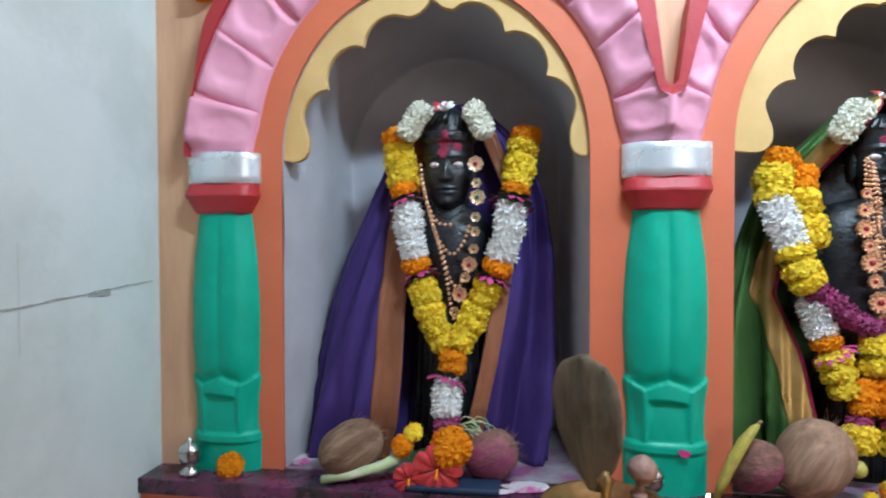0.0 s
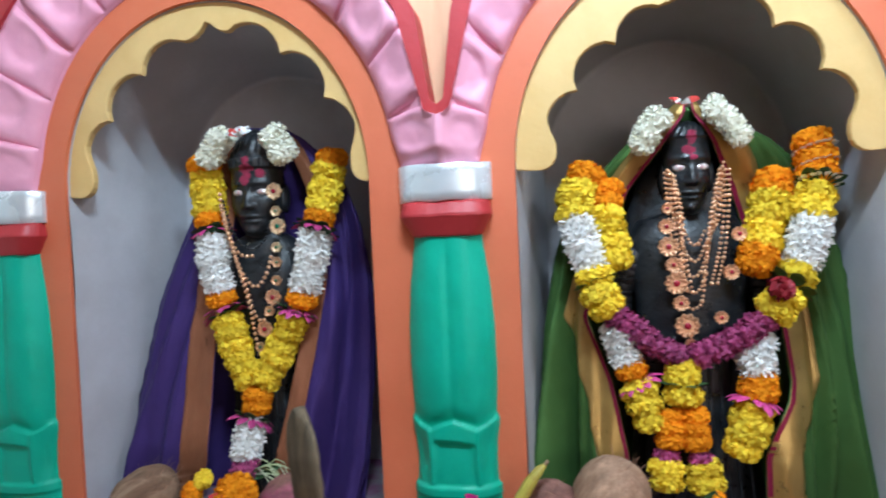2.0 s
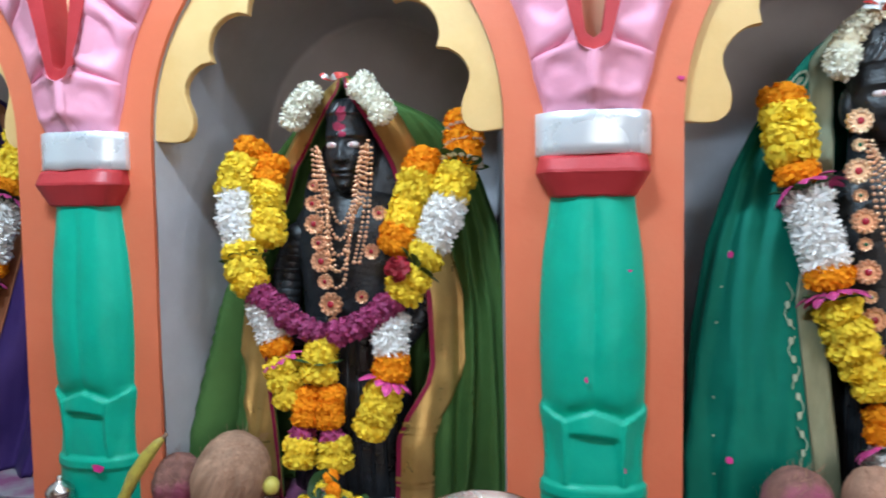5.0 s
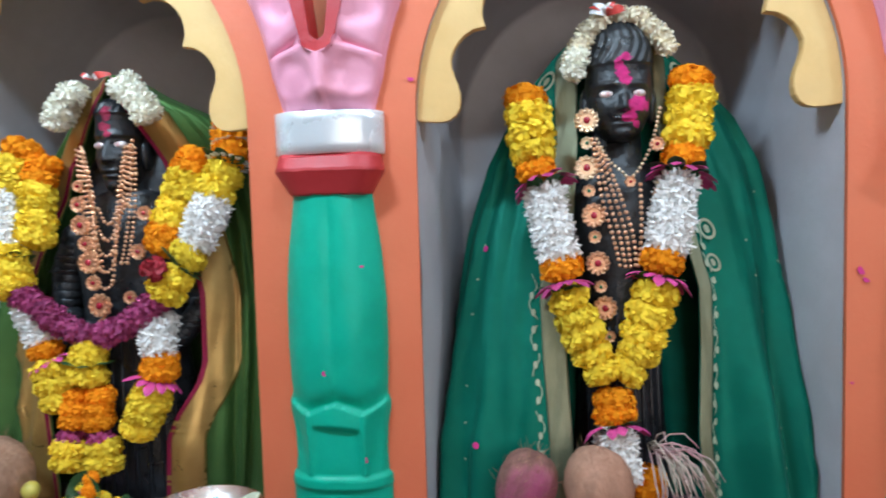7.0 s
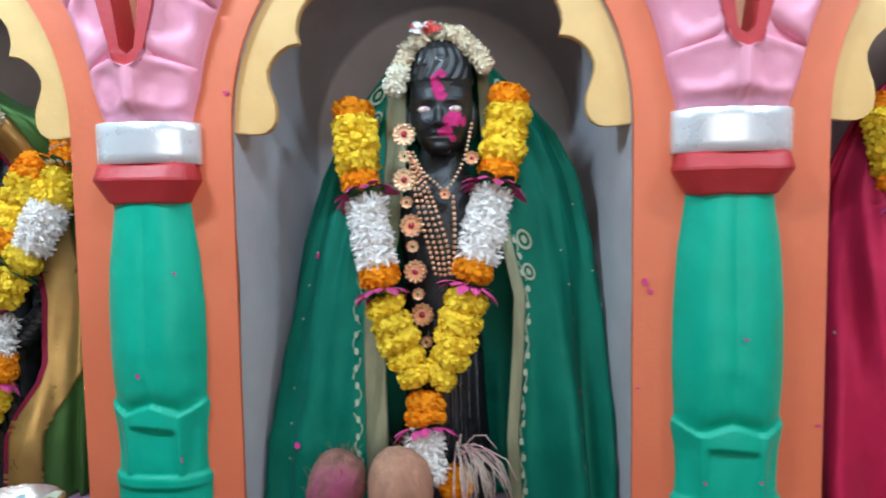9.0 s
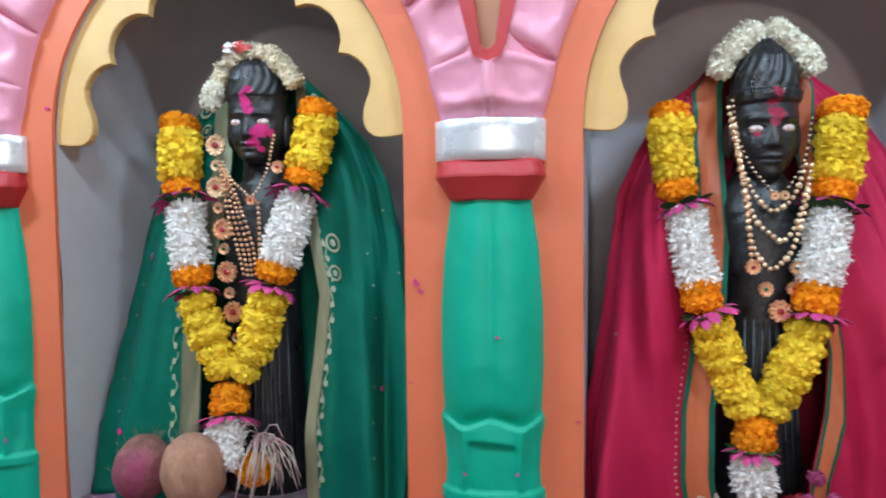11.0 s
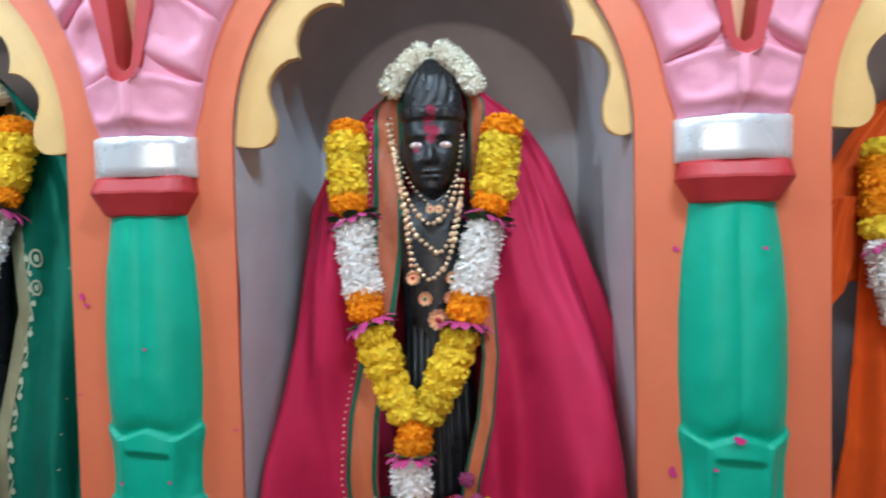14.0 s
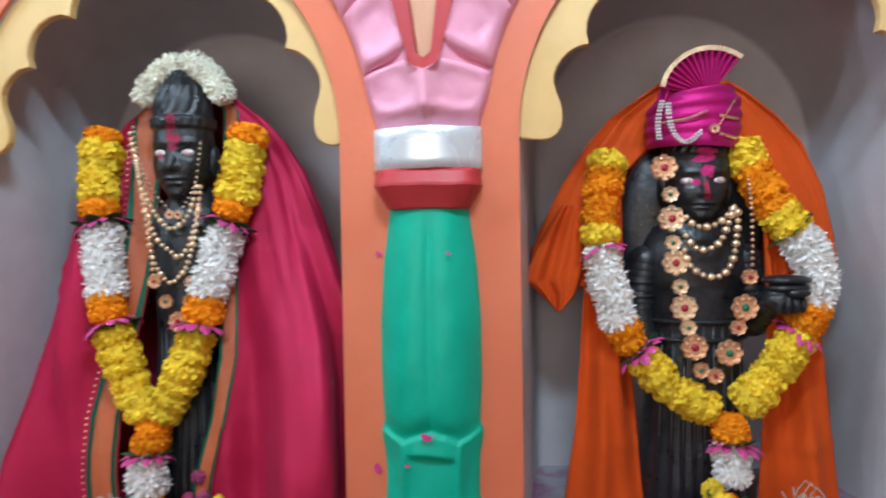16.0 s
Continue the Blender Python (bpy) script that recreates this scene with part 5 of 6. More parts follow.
chain(n1, ((-0.386, 1.600), (-0.379, 1.540), (-0.362, 1.490), (-0.345, 1.470), (-0.318, 1.468)), 0.102, 0.0046, GOLD)

n2 = necklace("many-stranded copper-gold bead necklaces with medallions on the statue", (0.49, 0.075, 1.47))
for k, (x, z, R) in enumerate(((0.440, 1.520, 0.010), (0.438, 1.490, 0.014), (0.440, 1.456, 0.018), (0.447, 1.425, 0.014), (0.451, 1.394, 0.020), (0.457, 1.360, 0.014), (0.466, 1.322, 0.0215), (0.470, 1.292, 0.010))):
    medallion(n2, x, 0.066, z, R, GOLD, RUBY, 10)
for k, (x, z, R) in enumerate(((0.552, 1.473, 0.013), (0.538, 1.410, 0.014), (0.520, 1.335, 0.012))):
    medallion(n2, x, 0.066, z, R, GOLD, RUBY, 10)
for k, b in enumerate((1.455, 1.428, 1.402, 1.375, 1.348)):
    m_ = 0.484 - 0.002 * k
    chain(n2, ((0.443 + 0.0022 * k, 1.592 - 0.003 * k), (0.446 + 0.0030 * k, 1.545), (0.455 + 0.0024 * k, 1.492), (m_ - 0.017, b + 0.026), (m_ - 0.006, b + 0.004), (m_ + 0.006, b + 0.004), (m_ + 0.017, b + 0.026), (0.520 - 0.0034 * k, 1.492), (0.530 - 0.0034 * k, 1.545), (0.533 - 0.0022 * k, 1.592 - 0.003 * k)), 0.076 - 0.002 * k, 0.0033, GOLD, big=5)

for k in range(3):
    chain(n2, ((0.438 + 0.006 * k, 1.588 - 0.004 * k), (0.441 + 0.0065 * k, 1.520), (0.449 + 0.0075 * k, 1.450), (0.459 + 0.0085 * k, 1.390 - 0.006 * k)), 0.070 - 0.001 * k, 0.0031, GOLD, big=6)
for k in range(2):
    chain(n2, ((0.541 - 0.006 * k, 1.588), (0.538 - 0.007 * k, 1.520), (0.530 - 0.009 * k, 1.450), (0.516 - 0.009 * k, 1.392)), 0.070 - 0.001 * k, 0.0031, GOLD, big=6)

n3 = necklace("long medallion chain and copper-gold bead strands on the statue", (1.30, 0.09, 1.47))
for k, (x, z) in enumerate(((1.262, 1.593), (1.262, 1.559), (1.261, 1.522), (1.264, 1.487), (1.271, 1.450), (1.272, 1.417), (1.276, 1.377), (1.280, 1.341), (1.286, 1.308), (1.292, 1.264))):
    medallion(n3, x, 0.085, z, 0.0195 if k % 2 == 0 and k < 9 else 0.0105, PALE_GOLD if k < 3 else GOLD, RUBY if k % 2 == 0 else EMERALD, 12 if k % 2 == 0 else 8)
for k in range(4):
    chain(n3, ((1.268 + 0.0025 * k, 1.572 - 0.006 * k), (1.275 + 0.0055 * k, 1.525), (1.284 + 0.0095 * k, 1.470), (1.299 + 0.0098 * k, 1.415), (1.309 + 0.0075 * k, 1.372)), 0.082 - 0.001 * k, 0.0035, GOLD)
chain(n3, ((1.338, 1.503), (1.340, 1.460), (1.339, 1.407), (1.334, 1.367)), 0.078, 0.0036, GOLD)
chain(n3, ((1.273, 1.570), (1.291, 1.535), (1.313, 1.514), (1.324, 1.505), (1.339, 1.519), (1.357, 1.555), (1.369, 1.606)), 0.081, 0.0030, PALE_GOLD)
medallion(n3, 1.325, 0.080, 1.499, 0.009, GOLD, RUBY, 6)
medallion(n3, 1.368, 0.095, 1.555, 0.012, GOLD, RUBY, 8)
medallion(n3, 1.372, 0.095, 1.480, 0.012, GOLD, RUBY, 8)

n4 = necklace("layered gold bead necklaces with three pendants on the statue", (2.16, 0.10, 1.47))
chain(n4, ((2.097, 1.648), (2.108, 1.582), (2.127, 1.538), (2.150, 1.509), (2.168, 1.493), (2.189, 1.513), (2.208, 1.550), (2.217, 1.615)), 0.096, 0.0031, STONE, gap=2.6)
chain(n4, ((2.099, 1.648), (2.110, 1.582), (2.129, 1.538), (2.152, 1.509), (2.169, 1.493), (2.188, 1.513), (2.206, 1.550), (2.216, 1.615)), 0.094, 0.0024, PALE_GOLD, gap=3.4)
chain(n4, ((2.093, 1.639), (2.108, 1.563), (2.126, 1.510), (2.150, 1.476), (2.168, 1.471), (2.192, 1.494), (2.208, 1.541)), 0.095, 0.0043, PALE_GOLD, big=4)
chain(n4, ((2.097, 1.625), (2.117, 1.515), (2.135, 1.457), (2.159, 1.433), (2.175, 1.423), (2.194, 1.447), (2.210, 1.503)), 0.093, 0.0045, PALE_GOLD, big=4)
chain(n4, ((2.102, 1.610), (2.120, 1.486), (2.128, 1.429), (2.139, 1.400), (2.158, 1.380), (2.172, 1.388), (2.188, 1.409), (2.205, 1.465), (2.215, 1.541)), 0.092, 0.0045, PALE_GOLD, big=5)
chain(n4, ((2.106, 1.580), (2.124, 1.470), (2.128, 1.420), (2.130, 1.390)), 0.092, 0.0045, GOLD)
for x, z, R, gm in ((2.132, 1.383, 0.0125, RUBY), (2.151, 1.349, 0.0125, EMERALD), (2.172, 1.315, 0.0185, RUBY), (2.192, 1.350, 0.012, RUBY), (2.195, 1.382, 0.011, EMERALD), (2.162, 1.493, 0.008, RUBY), (2.176, 1.493, 0.008, RUBY)):
    medallion(n4, x, 0.090, z, R, GOLD if z < 1.4 else PALE_GOLD, gm, 10)

n5 = necklace("flower-medallion chain and gold bead necklaces on the statue", (3.03, 0.11, 1.45))
for k, (x, z) in enumerate(((2.969, 1.555), (2.978, 1.512), (2.980, 1.473), (2.982, 1.434), (2.986, 1.402), (2.993, 1.363), (2.999, 1.329), (3.005, 1.297), (3.015, 1.265), (3.025, 1.228), (3.047, 1.219), (3.069, 1.256), (3.083, 1.297), (3.094, 1.329), (3.101, 1.378))):
    medallion(n5, x, 0.105, z, (0.0225, 0.0140)[k % 2 if k < 10 else (k + 1) % 2], PALE_GOLD if 0 < k < 8 else GOLD, RUBY if k % 2 == 0 else EMERALD, 8)
for pts in (((2.995, 1.484), (3.013, 1.463), (3.035, 1.459), (3.057, 1.468), (3.075, 1.487)), ((2.995, 1.457), (3.013, 1.429), (3.030, 1.422), (3.053, 1.433), (3.066, 1.460), (3.077, 1.492)), ((2.995, 1.434), (3.008, 1.398), (3.030, 1.381), (3.057, 1.381), (3.074, 1.406), (3.081, 1.451), (3.082, 1.487))):
    chain(n5, pts, 0.104, 0.0055, PALE_GOLD, big=2)
chain(n5, ((3.098, 1.54), (3.104, 1.48), (3.105, 1.42), (3.103, 1.36)), 0.105, 0.0035, GOLD)

# ---- turban ----
PEARL = mat("pearl_string", (0.72, 0.68, 0.66), 0.35, var=0.08)


def make_turban():
    cx, cy = 3.028, 0.165
    root = thing("turban", "pleated magenta silk turban with gold trim and pearl strings", "turban", "", (cx, cy, 1.585))
    o = Vector((cx, cy, 1.585))

    def local(p):
        return tuple(Vector(p) - o)

    bm = bmesh.new()
    rows = []
    for k in range(25):
        f = k / 24
        z = 1.588 + 0.092 * f
        w = 0.068 + 0.006 * math.sin(math.pi * f)
        if f > 0.85:
            w *= 1 - (f - 0.85) * 1.2
        bulge = 0.004 * abs(math.sin(f * math.pi * 4.5))
        rows.append([local((x + 0.004 * f, y, z + 0.010 * (x - cx) / 0.07 * (f - 0.3))) for x, y, _ in ring(cx, cy, z, w + bulge, 0.070 + bulge, 36)])
    vr = sheet(bm, rows, 0, True)
    bm.faces.new(vr[-1])
    part("wrap", bm, TURBAN, root, "", True)
    # pleated fan standing on the wrap
    bm = bmesh.new()
    base = Vector((3.040, 0.112, 1.668))
    rows = []
    n = 56
    for r in (0.014, 0.035, 0.056, 0.075):
        row = []
        for k in range(n + 1):
            t = radians(168 - 118 * k / n)
            y = 0.0055 * (1 if k % 4 < 2 else -1) * r / 0.075
            row.append(local(base + Vector((r * 1.02 * math.cos(t), y - 0.004, r * math.sin(t)))))
        rows.append(row)
    sheet(bm, rows)
    fan = part("fan", bm, TURBAN, root, "stiff pleated fan crest")
    so = fan.modifiers.new("thickness", "SOLIDIFY")
    so.thickness = 0.0015
    bm = bmesh.new()
    rows = []
    for r in (0.0705, 0.078):
        rows.append([local(base + Vector((r * 1.02 * math.cos(radians(168 - 118 * k / n)), -0.011, r * math.sin(radians(168 - 118 * k / n))))) for k in range(n + 1)])
    sheet(bm, rows)
    tr = part("gold_trim", bm, PALE_GOLD, fan, "gold lace edging")
    so = tr.modifiers.new("thickness", "SOLIDIFY")
    so.thickness = 0.003
    # loose gathered end beside the fan
    bm = bmesh.new()
    rows = []
    for k in range(9):
        f = k / 8
        rows.append([local((2.962 + 0.022 * u + 0.010 * f, 0.118 + 0.006 * math.sin(u * 9), 1.660 + 0.036 * f + 0.006 * u)) for u in [q / 8 for q in range(9)]])
    sheet(bm, rows)
    so = part("tuck", bm, TURBAN, root, "", True).modifiers.new("thickness", "SOLIDIFY")
    so.thickness = 0.003
    # gold bands and pearl loops
    for pts in (((2.968, 1.628), (3.00, 1.630), (3.030, 1.640)), ((3.045, 1.612), (3.065, 1.640), (3.085, 1.665)), ((3.050, 1.634), (3.075, 1.631), (3.096, 1.634)), ((3.05, 1.605), (3.08, 1.600), (3.098, 1.606))):
        path = smooth_path(pts, 8)
        bm = bmesh.new()
        rows = []
        for p in path:
            dx = (p.x - cx) / 0.074
            y = cy - 0.078 * math.sqrt(max(0.02, 1 - dx * dx))
            rows.append([local((p.x, y, p.z - 0.0022)), local((p.x, y - 0.0025, p.z)), local((p.x, y, p.z + 0.0022))])
        sheet(bm, rows)
        part("gold_band", bm, PALE_GOLD, root, "gold ribbon")
    for dx in (0.0, 0.005):
        c = chain(root, ((2.966 + dx, 1.668), (2.958 + dx, 1.630), (2.960 + dx, 1.598)), 0.110, 0.0026, PEARL, "pearl_string", "pearl string", 1.9)
        c = chain(root, ((2.968 + dx, 1.660), (2.972 + dx, 1.622), (2.985 + dx, 1.598), (3.004, 1.592 + dx), (3.022, 1.606 + dx)), 0.090, 0.0026, PEARL, "pearl_string", "pearl string", 1.9)
    medallion(root, 3.040, 0.083, 1.612, 0.008, PALE_GOLD, RUBY, 8)


make_turban()


# ---- offerings on the ledge, lamp and small clutter ----
HUSK = mat("coconut_husk", (0.22, 0.125, 0.08), 0.9, var=0.35, scale=60, bump=1.0, bscale=200, col2=(0.42, 0.28, 0.19), amount=0.7, stain_scale=40, stretch=0.16, spec=0.15)
HUSK_TAN = mat("tan_coconut_fibre", (0.44, 0.27, 0.18), 0.9, var=0.35, scale=70, bump=1.0, bscale=220, col2=(0.24, 0.13, 0.08), amount=0.6, stain_scale=40, stretch=0.12, spec=0.12)
HUSK_PALE = mat("peeled_coconut_pale", (0.45, 0.25, 0.17), 0.9, var=0.25, scale=40, bump=0.9, bscale=130, col2=(0.33, 0.17, 0.11), amount=0.6, stain_scale=26, stretch=0.3, spec=0.15)
HUSK_PINK = mat("coconut_with_pink_powder", (0.26, 0.125, 0.10), 0.9, var=0.35, scale=60, bump=0.9, bscale=160, col2=(0.42, 0.05, 0.19), amount=0.6, stain_scale=7, sharp=(0.48, 0.62), stretch=0.4, spec=0.15)
DRY_HUSK = mat("sooty_grey_brown_plate", (0.15, 0.118, 0.082), 0.95, var=0.35, scale=70, bump=1.0, bscale=220, col2=(0.26, 0.19, 0.12), amount=0.6, stain_scale=30, stretch=0.2, spec=0.1)
BUD = mat("coppery_pink_bud", (0.34, 0.19, 0.15), 0.55, metal=0.3, var=0.3, scale=60, bump=0.8, bscale=120, col2=(0.50, 0.36, 0.33), amount=0.5, stain_scale=40)
BRASS = mat("tarnished_brass", (0.42, 0.27, 0.12), 0.35, metal=1.0, var=0.3, scale=20, bump=0.3, bscale=120, col2=(0.15, 0.10, 0.06), amount=0.6, stain_scale=9)
STEEL = mat("steel", (0.62, 0.62, 0.60), 0.25, metal=1.0, var=0.12, scale=30)
STALK = mat("green_white_stalk", (0.50, 0.60, 0.30), 0.5, var=0.25, scale=12, col2=(0.75, 0.75, 0.6), amount=0.7, stain_scale=14)
BANANA = mat("greenish_banana_skin", (0.50, 0.42, 0.07), 0.5, var=0.2, scale=16, col2=(0.25, 0.16, 0.05), amount=0.6, stain_scale=30)
LIME = mat("lime_skin", (0.55, 0.48, 0.10), 0.4, var=0.1)
HIBISCUS = mat("red_hibiscus", (0.66, 0.05, 0.055), 0.6, var=0.2, scale=50)
STRAW = mat("dry_straw_fibre", (0.58, 0.50, 0.40), 0.7, var=0.3, scale=60, col2=(0.42, 0.10, 0.20), amount=0.6, stain_scale=30)
POWDER = mat("white_and_pink_powder", (0.62, 0.58, 0.60), 0.95, var=0.2, scale=40, col2=(0.55, 0.06, 0.28), amount=0.9, stain_scale=16, sharp=(0.5, 0.6))
NOTE = mat("bluish_paper_note", (0.30, 0.45, 0.48), 0.7, var=0.15, scale=50)
NOTE2 = mat("greenish_paper_note", (0.48, 0.52, 0.38), 0.7, var=0.15, scale=50)
NAVY = mat("dark_blue_cloth", (0.012, 0.03, 0.07), 0.6, var=0.2)
PETAL = mat("magenta_petal", (0.62, 0.03, 0.22), 0.5, var=0.2)
FLAME = bpy.data.materials.new("oil_flame")
FLAME.use_nodes = True
fb = FLAME.node_tree.nodes["Principled BSDF"]
fb.inputs["Emission Color"].default_value, fb.inputs["Emission Strength"].default_value = (1.0, 0.72, 0.38, 1), 30.0


def coconut(x, y, z, r, m, label, long=1.25, rx=0, ry=0, rz=0, seed=1, tuft=True):
    """Coconut with three soft edges, a pointed end and a fibre tuft; its long axis lies along its own z."""
    rng = random.Random(seed)
    root = thing("coconut", label, "coconut", "coconuts", (x, y, z))
    root.rotation_euler = Euler([radians(v) for v in (rx, ry, rz)])
    bm = bmesh.new()
    rows = []
    n = 32
    for k in range(21):
        f = k / 20
        c = -math.cos(math.pi * f)
        rad = r * math.sin(math.pi * f) ** 0.85
        if f > 0.75:
            rad *= 1 - 0.35 * ((f - 0.75) / 0.25) ** 1.5
        row = []
        for q in range(n):
            t = 2 * math.pi * q / n
            rr = rad * (1 + 0.045 * math.cos(3 * t)) + 0.0026 * noise.noise(Vector((math.cos(t) * 3, math.sin(t) * 3, c * 2.5 + seed))) + 0.0012 * noise.noise(Vector((math.cos(t) * 9, math.sin(t) * 9, c * 4 + seed)))
            row.append((rr * math.cos(t), rr * math.sin(t), c * r * long))
        rows.append(row)
    sheet(bm, rows, 0, True)
    bmesh.ops.remove_doubles(bm, verts=bm.verts[:], dist=0.0002)
    part("shell", bm, m, root, "", True)
    if tuft:
        bm = bmesh.new()
        for k in range(110):
            t, f = rng.uniform(0, 6.28), rng.uniform(0.1, 0.95)
            c = -math.cos(math.pi * f)
            rad = r * math.sin(math.pi * f) ** 0.85
            a = Vector((rad * math.cos(t), rad * math.sin(t), c * r * long))
            out = Vector((math.cos(t), math.sin(t), c)).normalized()
            tan = Vector((rng.uniform(-1, 1), rng.uniform(-1, 1), 1.2)).normalized()
            b = a + out * 0.003 + tan * rng.uniform(0.008, 0.020)
            w = out.cross(tan).normalized() * 0.0005
            bm.faces.new([bm.verts.new(p) for p in (a - w, a + w, b + w * 0.3, b - w * 0.3)])
        ob = part("husk_fibre", bm, HUSK_PALE, root, "loose husk fibres")
        ob["kind"] = "stuff"
    return root


def tube(bm, pts, radii, n=10, mi=0):
    """Round bar along 3D points."""
    rows = []
    P = [Vector(p) for p in pts]
    for k, p in enumerate(P):
        d = (P[min(k + 1, len(P) - 1)] - P[max(k - 1, 0)]).normalized()
        u = d.cross(Vector((0.31, 0.2, 0.93))).normalized()
        v = d.cross(u)
        rows.append([tuple(p + (u * math.cos(2 * math.pi * q / n) + v * math.sin(2 * math.pi * q / n)) * radii[k]) for q in range(n)])
    vr = sheet(bm, rows, mi, True)
    bm.faces.new(vr[0])
    bm.faces.new(vr[-1])


def lathe(bm, rows, cx=0.0, cy=0.0, n=24, mi=0):
    """Turned form: rows of (radius, z)."""
    vr = sheet(bm, [ring(cx, cy, z, r, r, n) for r, z in rows], mi, True)
    bm.faces.new(vr[0]).material_index = mi
    bm.faces.new(vr[-1]).material_index = mi


def loose_flower(kind, x, y, z, axis, scale, label, seed):
    rng = random.Random(seed)
    ob = new(PLAIN[kind], F[kind][0])
    ob.matrix_world = Matrix.Translation((x, y, z)) @ Vector(axis).normalized().to_track_quat("Z", "Y").to_matrix().to_4x4() @ Matrix.Rotation(rng.uniform(0, 6), 4, "Z") @ Matrix.Diagonal((scale, scale, scale, 1))
    return tagged(ob, label, "flower", "loose flowers")


coconut(-0.50, -0.025, 1.043, 0.050, HUSK, "brown fibrous coconut lying on the ledge", 1.28, 0, 62, 20, 2)
coconut(-0.235, 0.000, 1.034, 0.045, HUSK_PINK, "coconut stained with magenta powder on the ledge", 1.15, 10, 60, 10, 3)
coconut(0.230, -0.012, 1.040, 0.044, HUSK_PINK, "small dark coconut beside a banana on the ledge", 1.2, 50, 10, 20, 4)
coconut(0.322, -0.018, 1.058, 0.060, HUSK_TAN, "large tan fibrous coconut standing tilted on the ledge", 1.20, 14, 24, 15, 5)
coconut(1.158, -0.012, 1.062, 0.044, HUSK_PINK, "coconut topped with magenta powder beside a tan one", 1.25, 12, 15, 0, 6)
coconut(1.258, -0.032, 1.068, 0.048, HUSK_PALE, "pale peeled coconut standing on the ledge", 1.28, 8, -6, 0, 7)

loose_flower("o", -0.735, -0.045, 1.003, (0.2, -0.9, 0.4), 0.85, "orange marigold lying on the dark ledge", 1)
loose_flower("o", -0.303, -0.055, 1.062, (0.1, -0.9, 0.5), 1.25, "orange marigold on the heap of offerings", 2)
loose_flower("y", -0.378, -0.030, 1.078, (-0.3, -0.8, 0.6), 0.58, "small yellow marigold on the heap of offerings", 3)
loose_flower("o", -0.398, -0.035, 1.055, (-0.3, -0.8, 0.3), 0.7, "small orange marigold on the heap of offerings", 4)
loose_flower("o", 1.338, 0.015, 1.055, (0.3, -0.9, 0.2), 0.95, "orange marigold under the white garland end", 5)
loose_flower("o", 2.140, 0.030, 1.005, (0.0, -0.9, 0.4), 1.05, "orange marigold at the garland's end", 6)
loose_flower("v", -0.318, 0.010, 1.080, (0.0, -0.6, 0.9), 1.2, "mauve flower at the garland's end", 7)


def hibiscus(x, y, z, s, seed):
    rng = random.Random(seed)
    root = thing("hibiscus", "red hibiscus flower with a long pistil on the ledge", "flower", "loose flowers", (x, y, z))
    for k in range(5):
        bm = bmesh.new()
        t = 2 * math.pi * k / 5 + 0.3
        rows = []
        for f, w in ((0.0, 0.15), (0.3, 0.7), (0.6, 1.0), (0.85, 0.85), (1.0, 0.35)):
            row = []
            for q in range(7):
                u = q / 6 * 2 - 1
                a = t + u * 0.66 * (0.5 + 0.5 * w)
                row.append((s * f * math.cos(a), -s * (0.55 * f - 0.5 * f * f) + 0.003 * math.sin(u * 6 + k), s * f * math.sin(a)))
            rows.append(row)
        sheet(bm, rows)
        part("petal", bm, HIBISCUS, root, "", True)
    bm = bmesh.new()
    tube(bm, ((0, 0, 0), (0.002, -s * 0.5, 0.004), (0.004, -s * 0.9, -0.002)), (0.0022, 0.0018, 0.0026))
    part("pistil", bm, AMBER, root, "yellow pistil", True)


hibiscus(-0.326, -0.068, 1.026, 0.046, 3)
hibiscus(-0.378, -0.068, 1.006, 0.030, 4)


def leaf(x, y, z, ln, wd, rot, label="green leaf among the offerings"):
    bm = bmesh.new()
    rows = []
    for k in range(9):
        f = k / 8
        w = wd * math.sin(math.pi * min(0.97, f * 0.9 + 0.07)) ** 0.8
        rows.append([(-w / 2, 0.004 * math.sin(f * 5), f * ln), (0, 0.004 * math.sin(f * 5) + 0.003, f * ln), (w / 2, 0.004 * math.sin(f * 5), f * ln)])
    sheet(bm, rows)
    ob = finish("leaf", bm, LEAFY, None, label, True, "leaf", "loose leaves")
    ob.matrix_world = pose(x, y, z, *rot)
    return ob


leaf(-0.385, -0.055, 1.012, 0.055, 0.030, (-30, 40, 0))
leaf(-0.262, -0.030, 1.035, 0.06, 0.022, (-20, -70, 0))
leaf(-0.300, -0.010, 1.075, 0.06, 0.024, (-40, 80, 10))
leaf(0.460, -0.030, 1.035, 0.05, 0.030, (-20, 30, 0))
leaf(0.505, -0.035, 1.030, 0.05, 0.030, (-25, -30, 0))

# cut stalk on the ledge
bm = bmesh.new()
tube(bm, ((-0.545, -0.062, 0.993), (-0.49, -0.060, 1.004), (-0.435, -0.045, 1.018), (-0.39, -0.02, 1.035)), (0.008, 0.0085, 0.010, 0.013), 12)
finish("stalk", bm, STALK, None, "pale green cut stalk lying on the ledge", True, "stalk")
